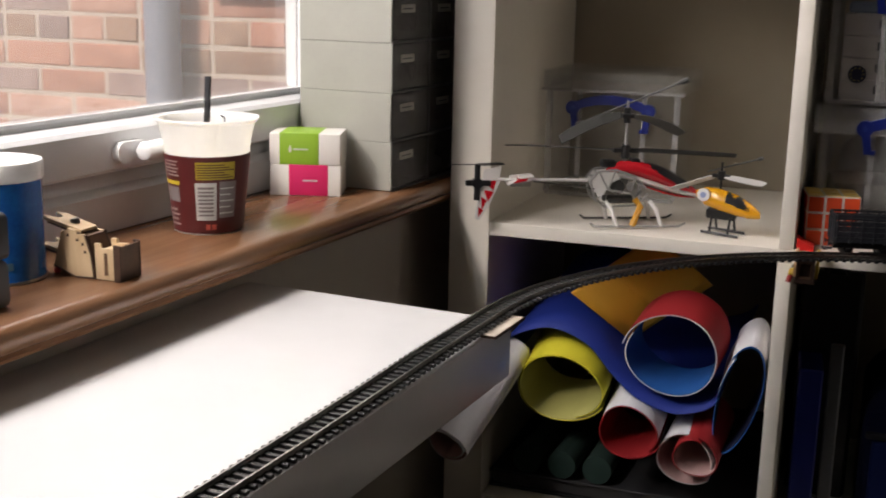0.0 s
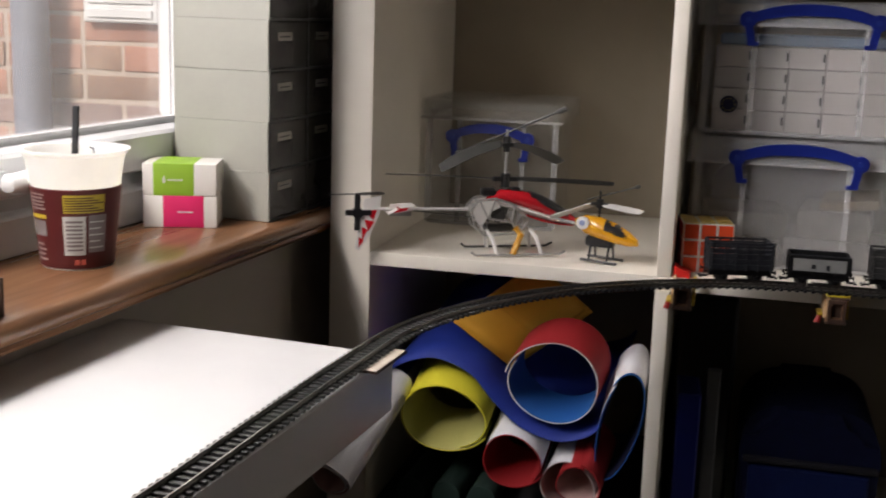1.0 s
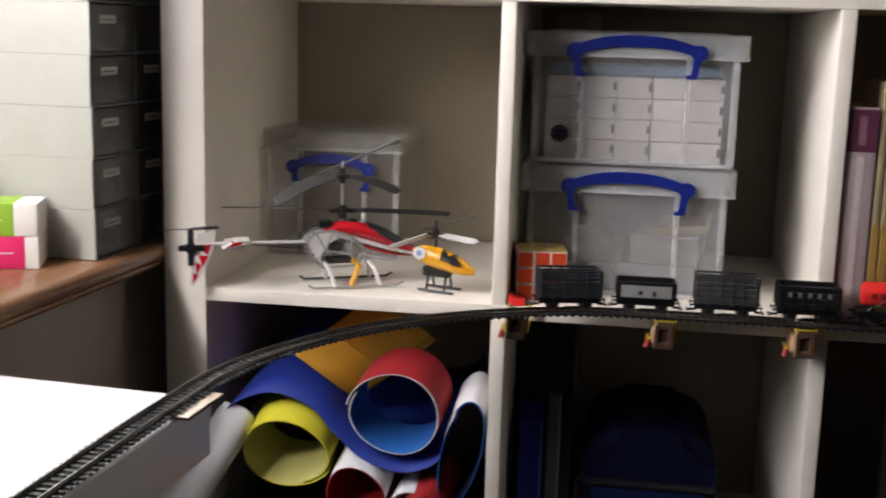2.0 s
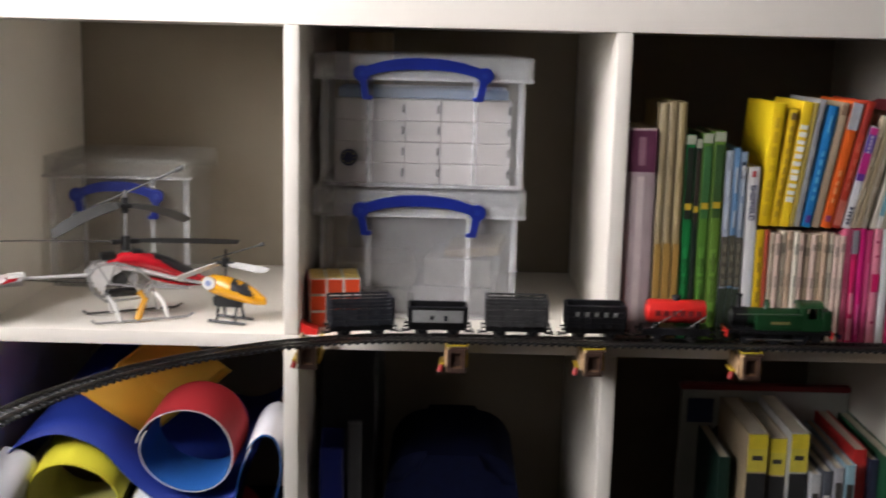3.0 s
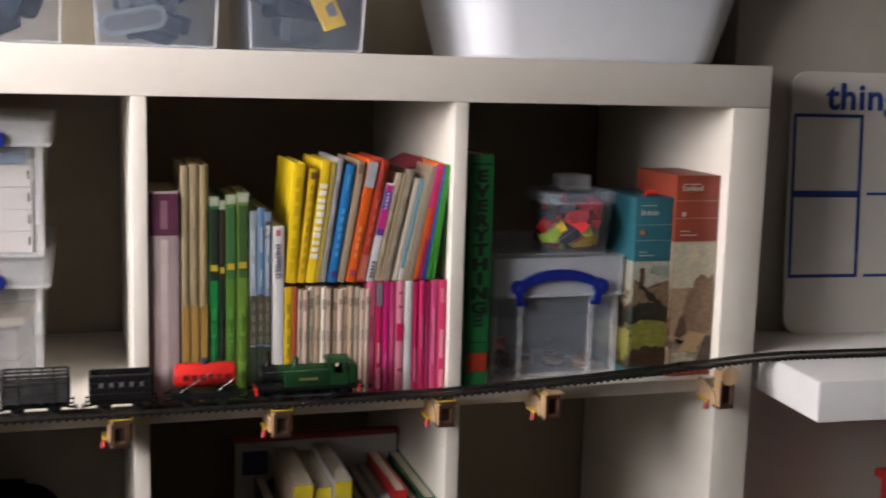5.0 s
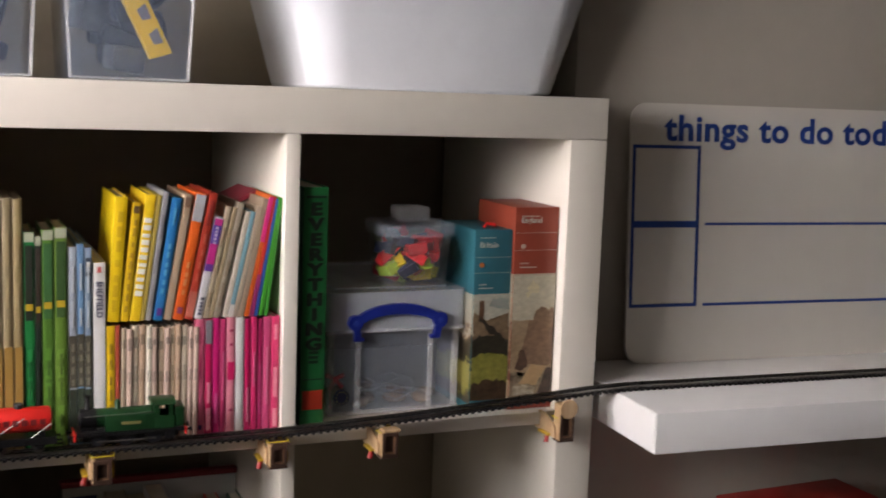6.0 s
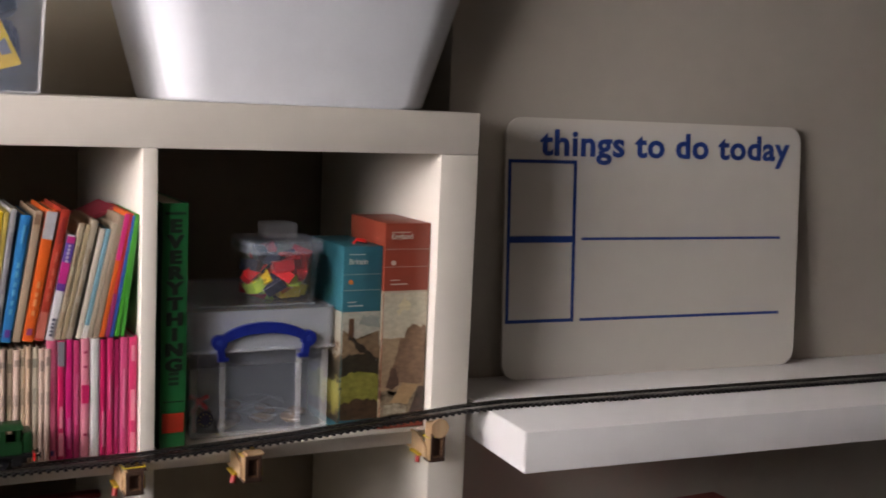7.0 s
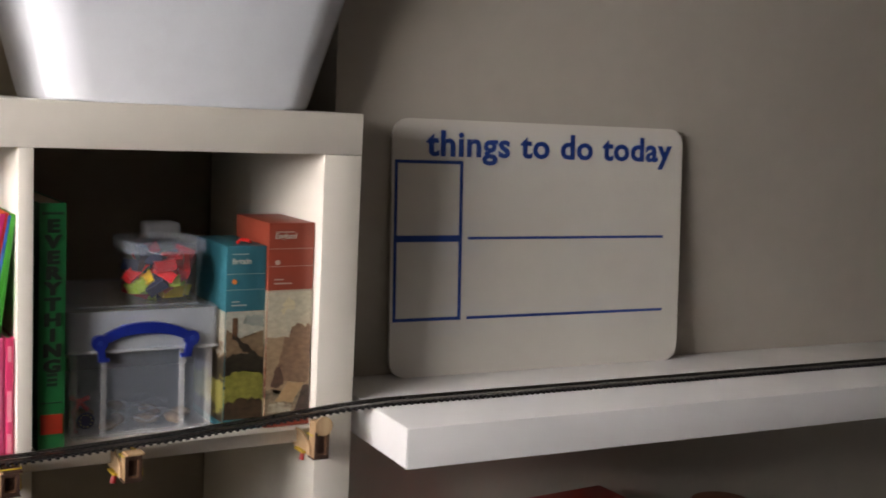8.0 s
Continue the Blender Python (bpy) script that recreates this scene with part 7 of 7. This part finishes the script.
bm = B(); tube(bm, [(-0.012, -0.004, 0.296), (0.0, -0.008, 0.312), (0.014, -0.004, 0.296)], 0.004, 8); part("carry_loop", bm, BLACK, t)

# ---------------------------------------------------------------- lower third compartment
t = thing("game_box", pose(0.985, 0.215, Z2, rx=3), "white picture board with a red top edge behind the books", "game box")
bm = B(); box(bm, -0.116, 0.098, 0, 0.010, 0, 0.240, 0.001); part("board", bm, mat("board_off_white", (0.38, 0.39, 0.37), 0.6, var=0.05), t)
bm = B(); box(bm, -0.118, 0.100, -0.001, 0.012, 0.240, 0.247, 0.001); part("top_edge", bm, mat("board_red", (0.20, 0.012, 0.014), 0.5), t)
bm = B(); box(bm, -0.108, -0.075, -0.0016, 0.0, 0.196, 0.228); part("picture", bm, mat("picture_blue", (0.03, 0.05, 0.14), 0.5), t)
bm = B(); ball(bm, (-0.064, 0, 0.178), 0.012, 0.0016, 0.014); part("picture", bm, mat("picture_dark", (0.06, 0.05, 0.045), 0.5), t)
def cased(x, w, h, d, y, col, block, lab):
    t, cv = book(x, Z2, w, h, d, col, y=y, bands=[(0.92, 0.995, (0.70, 0.56, 0.03), 0.04), (0.80, 0.92, (0.62, 0.52, 0.06), 0.04)] + ([(0.86, 0.885, DARK, 0.25)] if block else []) + [(0.1, 0.79, (0.02, 0.02, 0.02), 0.03), (0.45, 0.6, PALE, 0.3)], label=lab)
for i, (x, w, h, d, y) in enumerate(((0.918, 0.0245, 0.232, 0.20, 0.056), (0.9435, 0.022, 0.226, 0.20, 0.060), (0.966, 0.022, 0.236, 0.20, 0.050))):
    cased(x, w, h, d, y, (0.40, 0.31, 0.20) if i < 2 else (0.50, 0.49, 0.47), True, "paperback with a yellow and black spine block")
book(0.893, Z2, 0.014, 0.192, 0.17, (0.012, 0.040, 0.028), y=0.085, bands=[(0.0, 0.62, (0.20, 0.17, 0.02), 0.1)], label="dark green and yellow book in shade")
for i, (x, c) in enumerate(((0.990, (0.45, 0.45, 0.46)), (1.003, (0.10, 0.11, 0.13)), (1.016, (0.42, 0.43, 0.45)), (1.029, (0.30, 0.48, 0.55)))):
    book(x, Z2, 0.0115, 0.190 + 0.004 * i, 0.17, c, y=0.040, bands=lines(0.4, 0.95, 3, DARK if i != 1 else PALE, 0.2, i + 70), label="slim paperback with a mottled spine in shade")
book(1.0415, Z2, 0.016, 0.216, 0.235, (0.50, 0.022, 0.02), y=0.055, label="large bright red hardback book")
book(1.0590, Z2, 0.011, 0.206, 0.24, (0.03, 0.035, 0.07), y=0.050, label="slim navy hardback book")
book(1.0715, Z2, 0.0145, 0.214, 0.22, (0.015, 0.10, 0.04), y=0.030, label="dark green hardback book")
for i in range(2):
    bm = B(); box(bm, -0.028, 0.028, -0.075, 0.075, 0, 0.006, 0.001)
    t = thing("dark_notebook", pose(0.805, 0.16, Z2 + 0.02 + 0.0065 * i, rz=6 * i), "flat dark blue notebook lying in the compartment", "notebook", "flat notebooks")
    part("notebook_body", bm, mat("navy_cover", (0.015, 0.02, 0.06), 0.5), t)
t = thing("dark_tray", pose(0.805, 0.16, Z2), "low dark grey paper tray", "tray")
bm = B(); tub_shell(bm, 0.095, 0.26, 0.0195, 0.002, 0.006, 0.97); part("tray_body", bm, DGREY, t)

# wooden board behind the boxes
bm = B(); box(bm, -0.030, 0.030, 0, 0.014, 0, 0.330, 0.001)
solo("wooden_board", bm, PLY, pose(0.452, 0.372, 1.1035), "pale wooden board standing behind the storage boxes", "wooden board")

# ---------------------------------------------------------------- on top of the bookcase
ZTOP = 1.4882
BIN = mat("clear_bin_plastic", (0.34, 0.43, 0.58), 0.16, var=0.05, see=0.88)
BINC = [mat("bin_contents_slate", (0.032, 0.044, 0.075), 0.5, var=0.4, scale=40, col2=(0.008, 0.011, 0.02)), mat("bin_contents_grey", (0.13, 0.14, 0.16), 0.5, var=0.3, scale=40, col2=(0.03, 0.034, 0.045)), mat("bin_contents_navy", (0.014, 0.018, 0.036), 0.6, var=0.4, scale=40)]
def clear_bin(x, seed, label):
    t = thing("clear_bin", pose(x, 0.150, ZTOP), label, "plastic bin", "clear plastic bins")
    bm = B(); tub_shell(bm, 0.140, 0.21, 0.150, 0.002, 0.012, 0.90); part("bin_body", bm, BIN, t)
    bm = B(); tub_shell(bm, 0.150, 0.22, 0.156, 0.004, 0.014, 1.0, z0=0.148)
    part("rim", bm, CLEAR2, t)
    # Edge glints of the bin are put in as milky bars.
    for q in (-1, 1):
        bm = B(); tube(bm, [(q * 0.0615, -0.0935, 0.002), (q * 0.0685, -0.1040, 0.148)], 0.0017, 8); part("corner_rib", bm, CLEAR3, t)
    bm = B(); tube(bm, [(-0.0605, -0.0940, 0.0022), (0.0605, -0.0940, 0.0022)], 0.0016, 8); part("foot_rim", bm, CLEAR3, t)
    r = random.Random(seed)
    for i in range(18):
        bm = B()
        w, d, h = r.uniform(0.03, 0.065), r.uniform(0.02, 0.05), r.uniform(0.02, 0.04)
        box(bm, -w / 2, w / 2, -d / 2, d / 2, -h / 2, h / 2, 0.006, 2)
        ob = solo("sorted_part", bm, BINC[r.choice((0, 0, 2, 2, 1))], pose(x + r.uniform(-0.024, 0.024), 0.094 + 0.055 * (i % 3), ZTOP + 0.024 + 0.0068 * i, r.uniform(-22, 22), r.uniform(-25, 25), r.uniform(-14, 14)), "grey blue plastic gadget part in a clear bin", "gadget part", "gadget parts")
clear_bin(0.6055, 1, "clear plastic bin of slate blue parts on the bookcase")
clear_bin(0.7665, 2, "clear plastic bin of grey parts on the bookcase")
clear_bin(0.9290, 3, "clear plastic bin holding a yellow handled tool")
t = thing("yellow_tool", pose(0.962, 0.056, ZTOP + 0.030, ry=-27), "yellow handled cutting tool inside the clear bin", "hand tool")
bm = B(); prism(bm, [(-0.013, 0.0), (0.011, -0.004), (0.013, 0.088), (-0.011, 0.092)], 0, 0.012); part("grip", bm, mat("tool_yellow", (0.72, 0.46, 0.015), 0.35), t)
for z in (0.012, 0.040, 0.066):
    bm = B(); prism(bm, [(-0.003, z), (0.007, z - 0.002), (0.008, z + 0.015), (-0.003, z + 0.012)], -0.0008, 0.0); part("grip_inset", bm, mat("tool_grey", (0.16, 0.16, 0.17), 0.4), t)
t = thing("grey_controller", pose(0.742, 0.060, ZTOP + 0.028, ry=-12), "oval grey plastic controller inside a clear bin", "controller")
bm = B(); prism(bm, round_rect(0.072, 0.026, 0.0125, 6), 0, 0.012); part("shell", bm, mat("controller_grey", (0.20, 0.21, 0.22), 0.4), t)
bm = B(); prism(bm, round_rect(0.060, 0.016, 0.0075, 6), -0.001, 0.001); part("face", bm, mat("controller_face", (0.12, 0.125, 0.13), 0.35), t)

t = thing("storage_tub", pose(1.292, 0.170, ZTOP), "large glossy pale grey plastic storage tub", "storage tub")
TUB = mat("pale_grey_tub", (0.68, 0.71, 0.76), 0.24, var=0.03)
bm = B(); tub_shell(bm, 0.316, 0.24, 0.270, 0.003, 0.045, 1.0, seg=8)
bmesh.ops.bevel(bm, geom=[e for e in bm.edges if max(v.co.z for v in e.verts) < 1e-6], offset=0.006, segments=3, profile=0.5, affect="EDGES")
for v in bm.verts:
    k = v.co.z / 0.27
    v.co.x = v.co.x * (1 + 0.48 * k) + 0.006 * k
    v.co.y *= 1 + 0.30 * k
part("tub_body", bm, TUB, t, smooth=50)
bm = B(); tub_shell(bm, 0.484, 0.325, 0.282, 0.005, 0.062, 1.0, z0=0.264, seg=8)
bmesh.ops.translate(bm, verts=bm.verts, vec=(0.006, 0, 0)); part("rim", bm, TUB, t, smooth=50)
t = thing("red_pliers", pose(0.506, 0.080, ZTOP), "pliers with red handles lying on the bookcase", "pliers")
bm = B(); tube(bm, [(-0.030, 0, 0.006), (-0.012, 0, 0.010), (0.002, 0, 0.030), (0.004, 0.004, 0.055)], 0.005, 8); tube(bm, [(-0.004, 0.010, 0.006), (0.010, 0.010, 0.008), (0.018, 0.008, 0.020)], 0.005, 8); part("grip", bm, RED, t)
bm = B(); cyl(bm, (0.004, 0.004, 0.055), (0.006, 0.006, 0.085), 0.004, 0.002, 10); part("jaw", bm, WHEEL, t)
t = thing("black_marker", pose(0.583, 0.037, ZTOP + 0.004, ry=24), "black marker pen leaning on the clear bin", "marker pen")
bm = B(); cyl(bm, (0, 0, 0), (0, 0, 0.10), 0.0055, seg=14); part("barrel", bm, BLACK, t)

# ---------------------------------------------------------------- whiteboard on the floating shelf
def whiteboard():
    # local x along the board, z up it; leaning back on the wall
    t = thing("whiteboard", RIGHT @ pose(0.323, 0.229, 1.1322, rx=-3.7), "white to-do board with blue lettering leaning on the wall", "whiteboard")
    w, h = 0.487, 0.353
    bm = B(); prism(bm, round_rect(w, h, 0.024, 7, 0, h / 2), 0, 0.004); bd = part("panel", bm, mat("enamel_white", (0.66, 0.63, 0.57), 0.35, var=0.02, scale=6), t, smooth=0)
    blue = mat("ink_blue", (0.012, 0.05, 0.25), 0.45)
    def bar(x0, x1, z0, z1):
        bm = B(); box(bm, x0, x1, -0.0006, 0.0002, z0, z1); part("ruled_line", bm, blue, bd)
    x0, x1 = -0.240, -0.136
    za, zb, zc = 0.297, 0.190, 0.077
    bar(x0, x0 + 0.0046, zc, za); bar(x1 - 0.0046, x1, zc, za)
    bar(x0 + 0.0047, x1 - 0.0047, za - 0.0046, za); bar(x0 + 0.0047, x1 - 0.0047, zb - 0.0045, zb + 0.0045); bar(x0 + 0.0047, x1 - 0.0047, zc, zc + 0.0046)
    bar(-0.126, 0.211, zb - 0.0016, zb + 0.0022); bar(-0.126, 0.213, zc + 0.0002, zc + 0.0042)
    tm = text_mesh("things to do today", 0.0485, 0.0003, 0.0013, align="LEFT", spacing=1.06)
    tm.transform(Matrix.Translation((-0.192, -0.0004, 0.304)) @ Matrix.Rotation(math.pi / 2, 4, "X"))
    k = 0.415 / max(v.co.x - -0.192 for v in tm.vertices)
    tm.transform(Matrix.Translation((-0.192, 0, 0)) @ Matrix.Diagonal((k, 1, 1, 1)) @ Matrix.Translation((0.192, 0, 0)))
    # one mesh a letter: islands that overlap along the line belong together
    bm = B(); bm.from_mesh(tm)
    left, groups = set(bm.verts), []
    while left:
        isle, stack = set(), [left.pop()]
        while stack:
            v = stack.pop(); isle.add(v)
            for e in v.link_edges:
                o = e.other_vert(v)
                if o in left:
                    left.discard(o); stack.append(o)
        groups.append((min(v.co.x for v in isle), max(v.co.x for v in isle), isle))
    bm.verts.index_update()
    letters = []
    for g0, g1, isle in sorted(groups, key=lambda g: g[0]):
        if letters and g0 < letters[-1][1] - 0.004:
            letters[-1][1] = max(letters[-1][1], g1); letters[-1][2].extend(isle)
        else:
            letters.append([g0, g1, list(isle)])
    for _, _, vs in letters:
        keep, made = set(vs), {}
        lb = B()
        for v in vs:
            made[v] = lb.verts.new(v.co)
        for f in bm.faces:
            if f.verts[0] in keep:
                lb.faces.new([made[v] for v in f.verts])
        part("letter", lb, blue, bd, "blue printed letter", smooth=0)
    bm.free()


whiteboard()
# things on the lower wall shelf
t = thing("red_box", RIGHT @ pose(0.335, 0.14, 0.8295, rz=4), "bright red plastic box in shade under the shelf", "box")
bm = B(); box(bm, -0.100, 0.100, -0.07, 0.07, 0, 0.106, 0.004, 2); part("box_body", bm, mat("deep_red_plastic", (0.34, 0.014, 0.012), 0.35, var=0.1), t)
bm = B(); box(bm, -0.106, 0.106, -0.075, 0.075, 0.1065, 0.118, 0.003, 2, Matrix.Rotation(radians(-1), 4, "Y")); part("lid", bm, mat("deep_red_plastic", (0.34, 0.014, 0.012)), t)
t = thing("brown_pot", RIGHT @ pose(0.605, 0.14, 0.8295), "round reddish brown pot in shade under the shelf", "pot")
bm = B(); lathe(bm, [(0.0001, 0), (0.035, 0), (0.052, 0.04), (0.056, 0.08), (0.048, 0.100), (0.030, 0.106), (0.0001, 0.107)], 32); part("pot_body", bm, mat("terracotta_brown", (0.16, 0.06, 0.03), 0.6, var=0.15), t)


# ---------------------------------------------------------------- outside wall, brick by brick
def brick_wall():
    wall = thing("brick_wall", pose(-1.35, 1.46, 0), "red and grey brick wall of the house seen through the window", "brick wall", kind="structure")
    mortar = mat("lime_mortar", (0.50, 0.42, 0.35), 0.95, var=0.12, scale=60, bump=0.6, bscale=400)
    bm = B(); box(bm, -2.6, 1.1, -0.0005, 0.22, -0.35, 3.2); part("mortar_bed", bm, mortar, wall)
    mats = [mat("brick_orange_red", (0.50, 0.27, 0.19), 0.9, scale=22, bump=0.7, bscale=350, col2=(0.38, 0.18, 0.125), rand=0.14), mat("brick_salmon", (0.54, 0.33, 0.25), 0.9, scale=22, bump=0.7, bscale=350, col2=(0.38, 0.20, 0.145), rand=0.14), mat("brick_grey_purple", (0.36, 0.26, 0.23), 0.9, scale=22, bump=0.7, bscale=350, col2=(0.26, 0.18, 0.16), rand=0.15), mat("brick_buff", (0.40, 0.27, 0.19), 0.9, scale=22, bump=0.7, bscale=350, col2=(0.27, 0.16, 0.11), rand=0.15)]
    r = random.Random(17)
    meshes = {}
    def brick_mesh(kind, k):
        ln = 0.215 if kind == "s" else 0.1025
        key = (kind, k)
        if key not in meshes:
            bm = B(); box(bm, -ln / 2, ln / 2, -0.004, 0.010, -0.0325, 0.0325, 0.0035)
            for v in bm.verts:
                v.co += Vector((r.uniform(-1, 1), r.uniform(-1, 1), r.uniform(-1, 1))) * 0.0014
            meshes[key] = finish(bm, "brick", 40)
            meshes[key].materials.append(mats[k % 4])
        return meshes[key]
    rest = [B() for _ in mats]
    for c in range(-4, 36):
        z = 0.034 + c * 0.075
        header = c % 4 == 0
        step = 0.1125 if header else 0.225
        x = -2.55 + (0.05625 if header else (0.1125 if c % 2 else 0.0))
        while x < 1.0:
            near = -0.80 < x < 0.75 and 0.84 < z < 1.62
            k = r.choice((0, 0, 0, 1, 1, 2, 3) if not header else (0, 2, 2, 3, 1, 2))
            if near:
                o = new("brick", brick_mesh("h" if header else "s", k + 4 * r.randrange(2)))
                o.parent = wall
                o.location = (x, r.uniform(-0.002, 0.002), z)
                o.rotation_euler = (0, radians(r.uniform(-0.5, 0.5)), 0)
            else:
                ln = step - 0.010
                box(rest[k], x - ln / 2, x + ln / 2, -0.004, 0.010, z - 0.0325, z + 0.0325)
            x += step
    for k, bm in enumerate(rest):
        p = part("more_bricks", bm, mats[k], wall); p["kind"] = "stuff"


brick_wall()
t = thing("downpipe", pose(-1.305, 1.385, -0.35), "grey painted round downpipe in front of the bricks", "downpipe")
bm = B(); cyl(bm, (0, 0, 0), (0, 0, 3.6), 0.047, seg=32); part("pipe", bm, mat("grey_pipe_paint", (0.24, 0.26, 0.31), 0.4, var=0.08, scale=10), t)
for z in (0.75, 2.6):
    bm = B(); cyl(bm, (0, 0, z), (0, 0, z + 0.09), 0.054, seg=32); box(bm, -0.09, 0.09, 0.035, 0.066, z + 0.03, z + 0.06, 0.004); part("bracket", bm, mat("grey_pipe_paint", (0.24, 0.26, 0.31)), t)
t = thing("air_vent", pose(-1.075, 1.448, 1.325), "white plastic air vent cover on the brick wall", "air vent")
bm = B(); box(bm, -0.105, 0.105, -0.02, 0.0, 0, 0.16, 0.004); part("cover", bm, mat("vent_white", (0.75, 0.76, 0.76), 0.4), t)
for i in range(4):
    bm = B(); box(bm, -0.09, 0.09, -0.026, -0.02, 0.012 + 0.036 * i, 0.034 + 0.036 * i, 0.002); part("louvre", bm, mat("vent_white", (0.75, 0.76, 0.76)), t)
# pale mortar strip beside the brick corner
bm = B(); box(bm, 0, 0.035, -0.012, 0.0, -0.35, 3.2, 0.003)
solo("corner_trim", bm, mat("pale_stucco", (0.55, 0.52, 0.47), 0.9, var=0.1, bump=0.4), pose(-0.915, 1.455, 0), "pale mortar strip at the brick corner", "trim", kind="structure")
